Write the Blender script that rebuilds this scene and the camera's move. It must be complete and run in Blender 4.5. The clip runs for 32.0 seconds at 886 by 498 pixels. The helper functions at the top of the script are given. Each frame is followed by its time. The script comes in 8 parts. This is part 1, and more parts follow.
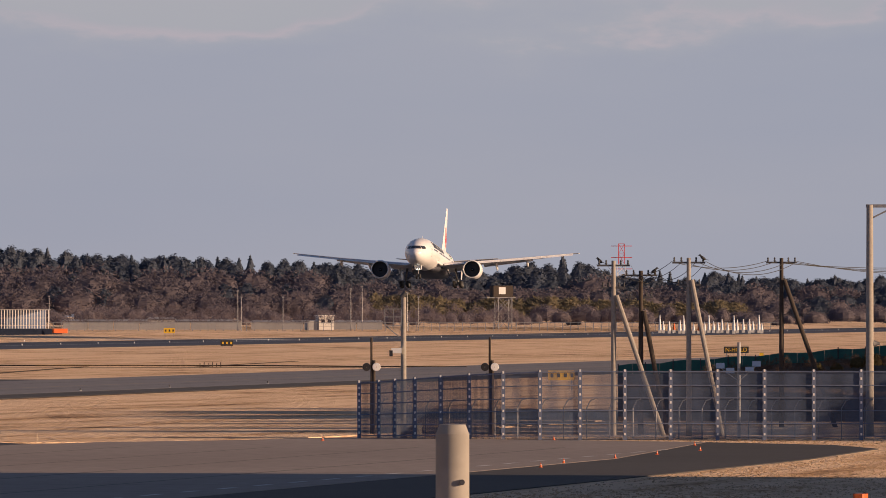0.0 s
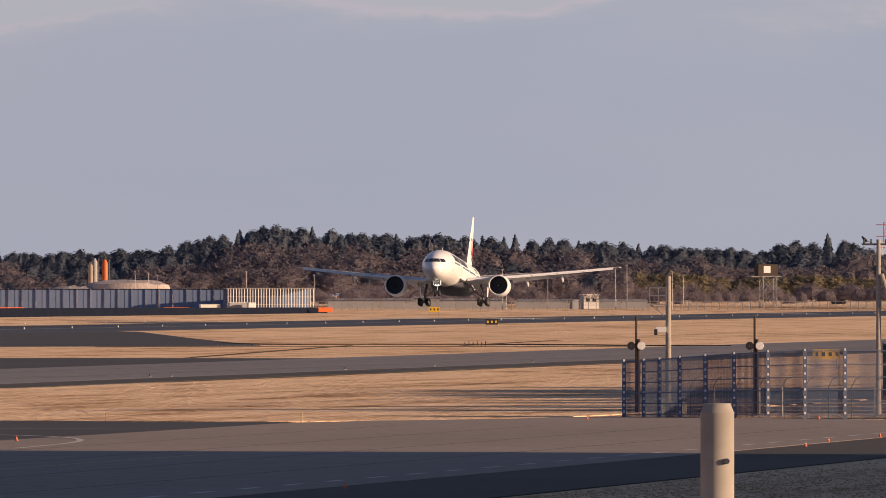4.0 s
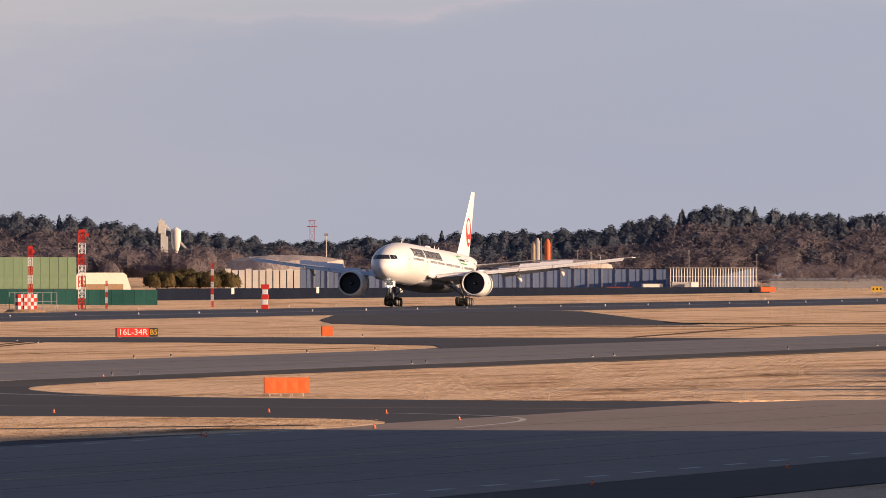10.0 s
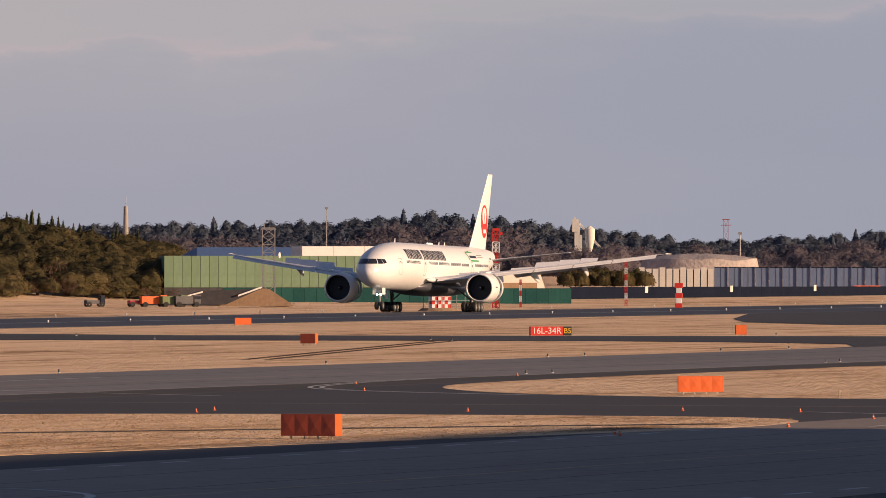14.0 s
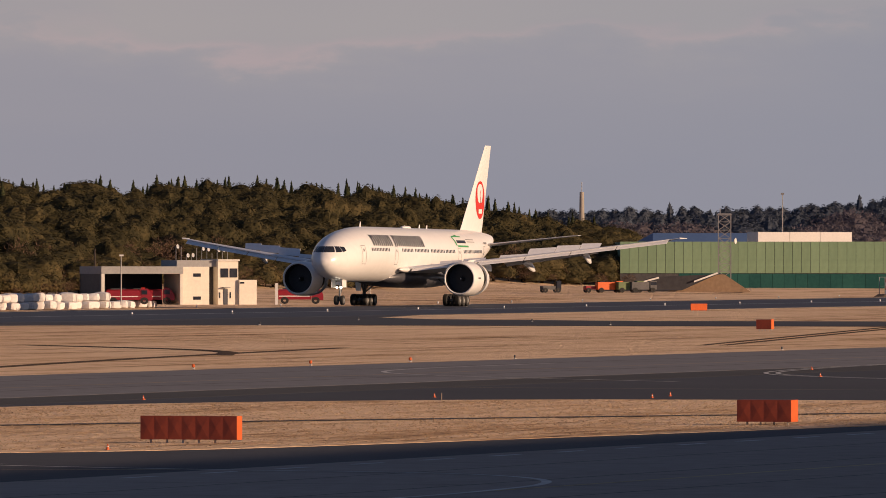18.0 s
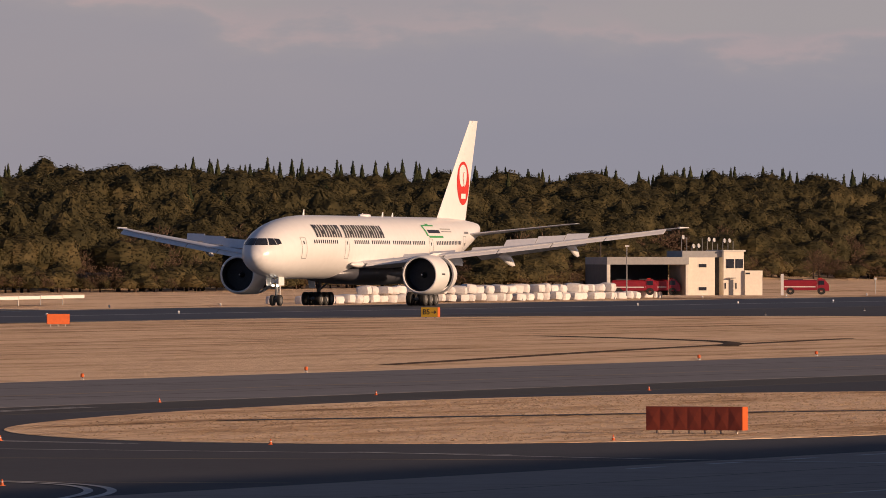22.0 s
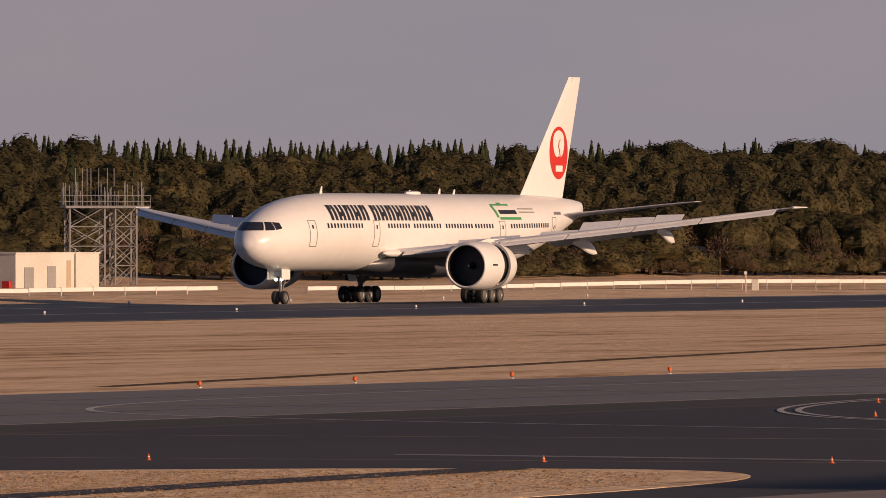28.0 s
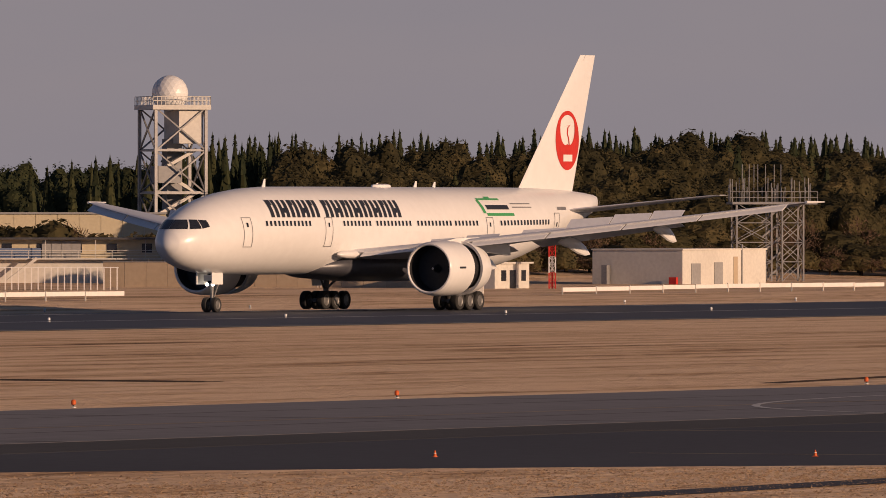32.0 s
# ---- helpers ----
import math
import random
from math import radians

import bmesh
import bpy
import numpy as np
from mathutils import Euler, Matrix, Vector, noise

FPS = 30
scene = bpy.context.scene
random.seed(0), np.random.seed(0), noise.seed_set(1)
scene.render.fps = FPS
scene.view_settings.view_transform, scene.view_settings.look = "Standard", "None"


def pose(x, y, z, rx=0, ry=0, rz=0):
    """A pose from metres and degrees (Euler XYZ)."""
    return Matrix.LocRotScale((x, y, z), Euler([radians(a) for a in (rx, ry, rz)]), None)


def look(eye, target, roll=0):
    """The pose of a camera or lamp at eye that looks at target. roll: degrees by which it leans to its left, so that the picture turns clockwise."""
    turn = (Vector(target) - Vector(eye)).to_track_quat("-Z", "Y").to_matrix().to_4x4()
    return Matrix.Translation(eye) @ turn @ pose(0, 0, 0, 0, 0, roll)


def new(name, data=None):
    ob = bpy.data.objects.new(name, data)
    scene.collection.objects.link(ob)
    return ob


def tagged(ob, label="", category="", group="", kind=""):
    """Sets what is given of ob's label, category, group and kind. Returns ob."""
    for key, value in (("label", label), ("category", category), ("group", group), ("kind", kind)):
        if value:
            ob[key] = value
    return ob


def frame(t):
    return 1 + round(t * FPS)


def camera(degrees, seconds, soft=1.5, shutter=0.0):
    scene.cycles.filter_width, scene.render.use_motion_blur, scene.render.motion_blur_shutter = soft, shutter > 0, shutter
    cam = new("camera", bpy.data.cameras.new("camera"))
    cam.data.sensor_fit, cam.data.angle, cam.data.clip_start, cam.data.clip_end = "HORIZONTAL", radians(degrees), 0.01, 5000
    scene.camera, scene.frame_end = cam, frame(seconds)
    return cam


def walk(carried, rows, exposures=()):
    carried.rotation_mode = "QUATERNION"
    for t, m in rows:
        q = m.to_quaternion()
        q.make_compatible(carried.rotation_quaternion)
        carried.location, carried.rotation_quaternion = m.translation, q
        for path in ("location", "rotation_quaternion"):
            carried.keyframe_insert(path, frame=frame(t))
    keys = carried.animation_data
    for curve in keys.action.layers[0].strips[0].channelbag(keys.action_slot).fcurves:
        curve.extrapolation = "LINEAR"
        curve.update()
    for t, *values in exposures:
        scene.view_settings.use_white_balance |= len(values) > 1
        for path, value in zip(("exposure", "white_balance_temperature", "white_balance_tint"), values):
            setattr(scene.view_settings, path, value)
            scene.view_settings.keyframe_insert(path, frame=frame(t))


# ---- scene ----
EYE = (0.0, 0.0, 6.95)

# seconds, turn to the left of the runway's line and tilt above level, in degrees
PAN = [
    (0, 9.9803, 0.2820), (0.5, 10.0836, 0.2521), (1, 10.2226, 0.2360), (1.5, 10.4172, 0.2308), (2, 10.6239, 0.2253),
    (2.5, 10.7811, 0.2386), (3, 10.9643, 0.2472), (3.5, 11.1908, 0.2247), (4, 11.3859, 0.1696), (4.5, 11.5781, 0.1325),
    (6.5, 12.1798, 0.0545), (7, 12.3865, 0.0665), (7.5, 12.6373, 0.0551), (8, 12.8716, 0.0607), (8.5, 13.0466, 0.0632),
    (9, 13.2487, 0.0579), (9.5, 13.5056, 0.0518), (10, 13.7352, 0.0611), (10.5, 13.9748, 0.0797), (11, 14.2872, 0.0911),
    (11.5, 14.5903, 0.0888), (12, 14.8915, 0.0701), (12.5, 15.1497, 0.0639), (13, 15.4274, 0.0664), (13.5, 15.6938, 0.0618),
    (15.5, 16.7635, 0.0417), (16, 17.1503, 0.0435), (16.5, 17.4598, 0.0331), (17, 17.7044, 0.0218), (17.5, 17.9759, 0.0103),
    (18, 18.3517, -0.0214), (18.5, 18.7354, -0.0423), (19, 19.0882, -0.0519), (19.5, 19.4039, -0.0668), (20, 19.7539, -0.0673),
    (20.5, 20.0520, -0.0779), (21, 20.2970, -0.0820), (21.5, 20.6443, -0.0694), (22, 21.0354, -0.0711), (22.5, 21.4922, -0.0845),
    (23, 21.9520, -0.0983), (23.5, 22.3941, -0.1155), (24, 22.8062, -0.1424), (24.5, 23.2077, -0.1732), (25, 23.6871, -0.1738),
    (25.5, 24.1012, -0.1859), (27.5, 25.7903, -0.1663), (28, 26.2562, -0.1676), (28.5, 26.6935, -0.1661), (29, 27.1996, -0.1541),
    (29.5, 27.6566, -0.1595), (30, 28.0632, -0.1687), (30.5, 28.5041, -0.1972), (31, 28.9460, -0.2045), (31.5, 29.4178, -0.2012),
    (32, 29.7951, -0.1880),
]
# seconds, distance along the runway, height of the wheels pitch and crab angle of the airliner
RUN = [
    (0, 2193.6, 9.85, 3.9, 4.0), (1, 2128.2, 7.90, 3.9, 4.3), (2, 2063.7, 5.90, 3.9, 4.6), (3, 2000.4, 4.00, 4.0, 4.6), (4, 1938.8, 2.30, 4.1, 4.6), (5, 1879.1, 1.10, 4.3, 4.3),
    (6, 1818.0, 0.25, 4.4, 3.6), (7, 1755.9, 0.00, 4.5, 2.7), (8, 1695.4, 0.00, 4.0, 2.0), (9, 1638.0, 0.00, 3.2, 1.1), (10, 1580.0, 0.00, 2.4, 1.0), (11, 1520.4, 0.00, 1.9, 1.0),
    (12, 1463.1, 0.00, 1.5, 1.0), (13, 1408.2, 0.00, 1.1, 1.0), (14, 1355.2, 0.00, 0.9, 1.0), (15, 1305.0, 0.00, 0.7, 1.0), (16, 1254.9, 0.00, 0.6, 1.0), (17, 1206.1, 0.00, 0.5, 1.0),
    (18, 1158.9, 0.00, 0.5, 1.0), (19, 1114.0, 0.00, 0.4, 1.0), (20, 1071.2, 0.00, 0.3, 1.0), (21, 1029.8, 0.00, 0.3, 1.0), (22, 989.9, 0.00, 0.3, 1.0), (23, 951.5, 0.00, 0.2, 1.0),
    (24, 914.8, 0.00, 0.2, 1.0), (25, 879.7, 0.00, 0.2, 1.0), (26, 846.2, 0.00, 0.1, 1.0), (27, 813.8, 0.00, 0.1, 1.0), (28, 783.3, 0.00, 0.1, 1.0), (29, 753.8, 0.00, 0.0, 1.0),
    (30, 724.9, 0.00, 0.0, 1.0), (31, 697.3, 0.00, 0.0, 1.0), (32, 670.9, 0.00, 0.0, 1.0),
]

cam = camera(4.7008, 32.0, soft=0.7)
walk(cam, [(t, pose(*EYE, 90 + up, 0, az)) for t, az, up in PAN], exposures=[(0, 0.46, 6580, 10), (4, 0.60, 6560, 10), (9, 0.72, 6540, 10), (13, 0.55, 6520, 10), (16, 0.21, 6500, 10), (20, 0.07, 6500, 11), (24, 0.03, 6520, 13), (28, -0.11, 6540, 14), (32, -0.28, 6560, 14)])

# ---- light: low winter sun from the right, thin cloud ----
SUN_AZ, SUN_EL = 96.0, 11.0
sun_data = bpy.data.lights.new("sun", "SUN")
sun_data.energy, sun_data.angle, sun_data.color = 5.0, radians(0.6), (1.0, 0.67, 0.435)
sun = new("sun", sun_data)
to_sun = Vector((math.sin(radians(SUN_AZ)) * math.cos(radians(SUN_EL)), math.cos(radians(SUN_AZ)) * math.cos(radians(SUN_EL)), math.sin(radians(SUN_EL))))
sun.matrix_world = look(to_sun * 200, (0, 0, 0))

world = bpy.data.worlds.new("sky")
scene.world = world
world.use_nodes = True
wn, wl = world.node_tree.nodes, world.node_tree.links
wn.clear()
w_out = wn.new("ShaderNodeOutputWorld")
w_bg = wn.new("ShaderNodeBackground")
w_sky = wn.new("ShaderNodeTexSky")
w_sky.sky_type, w_sky.sun_disc = "NISHITA", False
w_sky.sun_elevation, w_sky.sun_rotation = radians(SUN_EL), radians(SUN_AZ)
w_sky.air_density, w_sky.dust_density, w_sky.ozone_density = 1.0, 1.5, 1.5
w_co = wn.new("ShaderNodeTexCoord")
w_map = wn.new("ShaderNodeMapping")
w_map.inputs["Scale"].default_value = (10, 10, 46)
w_no = wn.new("ShaderNodeTexNoise")
w_no.inputs["Scale"].default_value, w_no.inputs["Detail"].default_value, w_no.inputs["Roughness"].default_value = 1.0, 7.0, 0.52
w_ramp = wn.new("ShaderNodeValToRGB")
w_ramp.color_ramp.elements[0].position, w_ramp.color_ramp.elements[0].color = 0.40, (0.98, 0.985, 1.01, 1)
w_ramp.color_ramp.elements[1].position, w_ramp.color_ramp.elements[1].color = 0.74, (1.10, 1.06, 1.03, 1)
w_sep = wn.new("ShaderNodeSeparateXYZ")
wl.new(w_co.outputs["Generated"], w_sep.inputs["Vector"])


def sky_blend(value, lo, hi, a, b):
    """Colour that goes from a to b as a value of the direction goes from lo to hi."""
    rng_ = wn.new("ShaderNodeMapRange")
    rng_.interpolation_type = "SMOOTHSTEP"
    rng_.inputs["From Min"].default_value, rng_.inputs["From Max"].default_value = lo, hi
    wl.new(value, rng_.inputs["Value"])
    mx = wn.new("ShaderNodeMix")
    mx.data_type = "RGBA"
    wl.new(rng_.outputs["Result"], mx.inputs[0])
    for slot, col in ((6, a), (7, b)):
        if isinstance(col, tuple):
            mx.inputs[slot].default_value = (*col, 1)
        else:
            wl.new(col, mx.inputs[slot])
    return mx.outputs[2]


# hazy grey horizon, mauve towards the left, and a darker blue zenith
w_hor = sky_blend(w_sep.outputs["X"], -0.50, -0.15, (3.32, 3.00, 3.20), (2.62, 2.76, 3.32))
w_hor = sky_blend(w_sep.outputs["Y"], -0.55, 0.45, (2.3, 3.1, 5.2), w_hor)
w_mul = wn.new("ShaderNodeMix")
w_mul.data_type, w_mul.blend_type = "RGBA", "MULTIPLY"
w_mul.inputs[0].default_value = 1.0
wl.new(w_co.outputs["Generated"], w_map.inputs["Vector"])
wl.new(w_map.outputs["Vector"], w_no.inputs["Vector"])
wl.new(w_no.outputs["Fac"], w_ramp.inputs["Fac"])
wl.new(w_hor, w_mul.inputs[6])
wl.new(w_ramp.outputs["Color"], w_mul.inputs[7])


def sky_math(op, *args):
    nd = wn.new("ShaderNodeMath")
    nd.operation = op
    for i, a in enumerate(args):
        if isinstance(a, (int, float)):
            nd.inputs[i].default_value = a
        else:
            wl.new(a, nd.inputs[i])
    return nd.outputs[0]


# a sheet of pale warm cloud over the blue-grey haze; its ragged lower edge sinks towards the left
w_az = sky_math("MULTIPLY", sky_math("ARCTAN2", sky_math("MULTIPLY", w_sep.outputs["X"], -1.0), w_sep.outputs["Y"]), 57.2958)
w_el = sky_math("MULTIPLY", w_sep.outputs["Z"], 57.2958)
w_edge = wn.new("ShaderNodeValToRGB")
for i, (a_, e_) in enumerate(((6.0, 1.48), (12.0, 1.42), (15.6, 1.08), (19.0, 1.00), (22.0, 1.05), (25.5, 1.90))):
    el_ = w_edge.color_ramp.elements[i] if i < 2 else w_edge.color_ramp.elements.new(1.0)
    el_.position, el_.color = a_ / 40, (e_ / 2, e_ / 2, e_ / 2, 1)
wl.new(sky_math("MULTIPLY", w_az, 1 / 40), w_edge.inputs["Fac"])
w_cxy = wn.new("ShaderNodeCombineXYZ")
wl.new(sky_math("MULTIPLY", w_az, 0.75), w_cxy.inputs[0])
wl.new(sky_math("MULTIPLY", w_el, 2.1), w_cxy.inputs[1])
w_cn = wn.new("ShaderNodeTexNoise")
w_cn.inputs["Scale"].default_value, w_cn.inputs["Detail"].default_value, w_cn.inputs["Roughness"].default_value = 1.0, 6.0, 0.55
wl.new(w_cxy.outputs[0], w_cn.inputs["Vector"])
w_gap = sky_math("SUBTRACT", sky_math("MULTIPLY_ADD", w_cn.outputs["Fac"], 1.0, w_el), sky_math("MULTIPLY_ADD", w_edge.outputs["Color"], 2.0, 0.5))
w_sheet = sky_blend(w_gap, -0.16, 0.22, (0.97, 0.98, 1.01), (1.12, 1.09, 1.03))
w_puff = sky_math("MULTIPLY", sky_math("SUBTRACT", 1.0, sky_math("MINIMUM", sky_math("MULTIPLY", sky_math("ABSOLUTE", sky_math("SUBTRACT", w_gap, 0.08)), 5.0), 1.0)), w_cn.outputs["Fac"])
w_sheet = sky_blend(w_puff, 0.28, 0.66, w_sheet, (1.30, 1.13, 1.07))
w_lay = wn.new("ShaderNodeMix")
w_lay.data_type, w_lay.blend_type = "RGBA", "MULTIPLY"
w_lay.inputs[0].default_value = 1.0
wl.new(w_mul.outputs[2], w_lay.inputs[6])
wl.new(w_sheet, w_lay.inputs[7])
w_dome = sky_blend(w_sep.outputs["Z"], 0.04, 0.34, w_lay.outputs[2], (0.42, 0.62, 1.25))
w_mix = wn.new("ShaderNodeMix")
w_mix.data_type = "RGBA"
w_mix.inputs[0].default_value = 0.90
wl.new(w_sky.outputs["Color"], w_mix.inputs[6])
wl.new(w_dome, w_mix.inputs[7])
wl.new(w_mix.outputs[2], w_bg.inputs["Color"])
w_bg.inputs["Strength"].default_value = 0.1
wl.new(w_bg.outputs["Background"], w_out.inputs["Surface"])


# ---- materials ----
def mat(name, a, b=None, big=0.3, fine=6.0, rough=0.8, metal=0.0, bump=0.0, vary=0.0, island=0.0, stretch=(1, 1, 1), c=None, spec=0.5, glow=None, bumpscale=None):
    """Principled surface whose colour wanders from a to b at two scales; vary and island change single things and pieces."""
    m = bpy.data.materials.new(name)
    m.use_nodes = True
    n, l = m.node_tree.nodes, m.node_tree.links
    p = n["Principled BSDF"]
    p.inputs["Roughness"].default_value, p.inputs["Metallic"].default_value = rough, metal
    p.inputs["Specular IOR Level"].default_value = spec
    b = b or tuple(v * 0.82 for v in a)
    tc, mp = n.new("ShaderNodeTexCoord"), n.new("ShaderNodeMapping")
    mp.inputs["Scale"].default_value = stretch
    l.new(tc.outputs["Object"], mp.inputs["Vector"])
    n1, n2 = n.new("ShaderNodeTexNoise"), n.new("ShaderNodeTexNoise")
    n1.inputs["Scale"].default_value, n1.inputs["Detail"].default_value = big, 4
    n2.inputs["Scale"].default_value, n2.inputs["Detail"].default_value = fine, 5
    for q in (n1, n2):
        l.new(mp.outputs["Vector"], q.inputs["Vector"])
    add = n.new("ShaderNodeMath")
    add.operation = "ADD"
    l.new(n1.outputs["Fac"], add.inputs[0])
    l.new(n2.outputs["Fac"], add.inputs[1])
    last = add
    for amount, node, out in ((vary, "ShaderNodeObjectInfo", "Random"), (island, "ShaderNodeNewGeometry", "Random Per Island")):
        if amount:
            src, ma = n.new(node), n.new("ShaderNodeMath")
            ma.operation = "MULTIPLY_ADD"
            l.new(src.outputs[out], ma.inputs[0])
            ma.inputs[1].default_value = amount
            l.new(last.outputs[0], ma.inputs[2])
            off = n.new("ShaderNodeMath")
            off.operation = "SUBTRACT"
            off.inputs[1].default_value = amount / 2
            l.new(ma.outputs[0], off.inputs[0])
            last = off
    half = n.new("ShaderNodeMath")
    half.operation = "MULTIPLY"
    half.inputs[1].default_value = 0.5
    l.new(last.outputs[0], half.inputs[0])
    r = n.new("ShaderNodeValToRGB")
    r.color_ramp.elements[0].position, r.color_ramp.elements[0].color = 0.36, (*a, 1)
    r.color_ramp.elements[1].position, r.color_ramp.elements[1].color = 0.64, (*b, 1)
    if c:
        e = r.color_ramp.elements.new(0.5)
        e.color = (*c, 1)
    l.new(half.outputs[0], r.inputs["Fac"])
    l.new(r.outputs["Color"], p.inputs["Base Color"])
    if bump:
        bp = n.new("ShaderNodeBump")
        bp.inputs["Strength"].default_value, bp.inputs["Distance"].default_value = min(1, bump), bumpscale or 0.05
        l.new(n2.outputs["Fac"], bp.inputs["Height"])
        l.new(bp.outputs["Normal"], p.inputs["Normal"])
    if glow:
        p.inputs["Emission Color"].default_value, p.inputs["Emission Strength"].default_value = (*glow[:3], 1), glow[3]
    return m


def thin_leaf(m, amount):
    """Lets that share of the light through, as dry blades and leaves do."""
    n, l = m.node_tree.nodes, m.node_tree.links
    p, tr, mx = n["Principled BSDF"], n.new("ShaderNodeBsdfTranslucent"), n.new("ShaderNodeMixShader")
    l.new(p.inputs["Base Color"].links[0].from_socket, tr.inputs["Color"])
    mx.inputs[0].default_value = amount
    l.new(p.outputs[0], mx.inputs[1])
    l.new(tr.outputs[0], mx.inputs[2])
    l.new(mx.outputs[0], n["Material Output"].inputs["Surface"])
    return m


def grass_material():
    """Dry mown grass: wide paler and darker drifts along the field, thin streaks, fine grain, few soil patches."""
    m = bpy.data.materials.new("dry_grass")
    m.use_nodes = True
    n, l = m.node_tree.nodes, m.node_tree.links
    p = n["Principled BSDF"]
    p.inputs["Roughness"].default_value, p.inputs["Specular IOR Level"].default_value = 0.95, 0.05
    tc = n.new("ShaderNodeTexCoord")
    last = None
    for scale, stretch, detail, amount in ((0.02, (1, 0.35, 1), 3, 0.24), (0.30, (1, 0.05, 1), 6, 0.50), (0.24, (1, 0.30, 1), 5, 0.34), (2.2, (1, 0.16, 1), 5, 0.30)):
        mp, no, mu = n.new("ShaderNodeMapping"), n.new("ShaderNodeTexNoise"), n.new("ShaderNodeMath")
        mp.inputs["Scale"].default_value = stretch
        no.inputs["Scale"].default_value, no.inputs["Detail"].default_value, no.inputs["Roughness"].default_value = scale, detail, 0.6
        mu.operation = "MULTIPLY_ADD"
        mu.inputs[1].default_value = amount
        l.new(tc.outputs["Object"], mp.inputs["Vector"])
        l.new(mp.outputs["Vector"], no.inputs["Vector"])
        l.new(no.outputs["Fac"], mu.inputs[0])
        if last:
            l.new(last.outputs[0], mu.inputs[2])
        else:
            mu.inputs[2].default_value = 0.0
        last = mu
    r = n.new("ShaderNodeValToRGB")
    stops = ((0.535, (0.13, 0.088, 0.056)), (0.595, (0.42, 0.268, 0.158)), (0.645, (0.64, 0.442, 0.278)), (0.735, (0.81, 0.605, 0.415)))
    r.color_ramp.elements[0].position, r.color_ramp.elements[0].color = stops[0][0], (*stops[0][1], 1)
    r.color_ramp.elements[1].position, r.color_ramp.elements[1].color = stops[-1][0], (*stops[-1][1], 1)
    for pos, col in stops[1:-1]:
        r.color_ramp.elements.new(pos).color = (*col, 1)
    l.new(last.outputs[0], r.inputs["Fac"])
    l.new(r.outputs["Color"], p.inputs["Base Color"])
    bp = n.new("ShaderNodeBump")
    bp.inputs["Strength"].default_value, bp.inputs["Distance"].default_value = 1.0, 0.8
    l.new(no.outputs["Fac"], bp.inputs["Height"])
    l.new(bp.outputs["Normal"], p.inputs["Normal"])
    return m


M_GRASS = grass_material()
M_TUFT = thin_leaf(mat("grass_tufts", (0.36, 0.245, 0.15), (0.58, 0.42, 0.275), 0.06, 0.5, 0.95, island=0.14, spec=0.1, stretch=(1, 0.22, 1), c=(0.48, 0.34, 0.215)), 0.45)
M_ASPH = mat("asphalt", (0.040, 0.041, 0.050), (0.060, 0.061, 0.070), 0.03, 1.6, 0.85, bump=0.3, bumpscale=0.01, spec=0.3)
M_RUNWAY = mat("runway_asphalt", (0.040, 0.043, 0.054), (0.062, 0.066, 0.078), 0.02, 1.2, 0.62, bump=0.2, bumpscale=0.01, stretch=(1, 0.12, 1), spec=0.3)
M_TAXI = mat("taxiway_asphalt", (0.165, 0.160, 0.165), (0.230, 0.220, 0.222), 0.025, 1.3, 0.88, bump=0.2, bumpscale=0.01, stretch=(1, 0.2, 1), spec=0.3)
M_CONC = mat("concrete_paving", (0.235, 0.195, 0.170), (0.310, 0.260, 0.225), 0.04, 1.5, 0.88, bump=0.2, bumpscale=0.01, stretch=(1, 0.3, 1), spec=0.3)
M_SHOULDER = mat("shoulder_asphalt", (0.045, 0.043, 0.043), (0.07, 0.066, 0.064), 0.05, 2.0, 0.9, bump=0.3, bumpscale=0.01, spec=0.3)
M_LINE = mat("road_paint", (0.62, 0.60, 0.56), (0.40, 0.39, 0.37), 0.4, 5.0, 0.7)
M_LINE_Y = mat("yellow_road_paint", (0.50, 0.36, 0.16), (0.30, 0.22, 0.12), 0.4, 5.0, 0.7)
M_RUBBER_MARK = mat("tyre_rubber_on_asphalt", (0.018, 0.018, 0.020), (0.03, 0.03, 0.032), 0.03, 1.0, 0.8, stretch=(1, 0.1, 1))
M_DITCH = mat("bare_soil", (0.07, 0.045, 0.028), (0.12, 0.08, 0.05), 0.2, 3.0, 0.95, spec=0.1)
M_HEAP = mat("pale_heaped_earth", (0.50, 0.44, 0.41), (0.34, 0.30, 0.28), 0.12, 1.2, 0.95, bump=0.8, bumpscale=0.3, spec=0.1)
M_SOIL = mat("sandy_soil", (0.36, 0.25, 0.16), (0.26, 0.18, 0.115), 0.1, 2.0, 0.95, bump=0.5, spec=0.1)
# far foliage: distance haze is put into the colour, paler and bluer than near leaves
M_FARLEAF = thin_leaf(mat("haze_tinted_winter_leaves", (0.104, 0.130, 0.182), (0.140, 0.162, 0.200), 0.04, 0.3, 0.9, island=0.05, c=(0.122, 0.146, 0.190), spec=0.05), 0.5)
M_FARTWIG = thin_leaf(mat("haze_tinted_twigs", (0.172, 0.156, 0.185), (0.230, 0.200, 0.215), 0.04, 0.3, 0.9, island=0.08, spec=0.05), 0.5)
M_LEAF = thin_leaf(mat("evergreen_leaves", (0.050, 0.046, 0.024), (0.155, 0.120, 0.056), 0.14, 0.5, 0.8, island=0.16, c=(0.090, 0.077, 0.036), spec=0.12, vary=0.25), 0.36)
M_CONIFER = mat("conifer_needles", (0.020, 0.028, 0.015), (0.052, 0.055, 0.024), 0.15, 0.9, 0.85, island=0.4, spec=0.1)
M_TWIG = mat("bare_twigs", (0.085, 0.055, 0.038), (0.145, 0.096, 0.066), 0.1, 0.8, 0.9, island=0.5, spec=0.1)
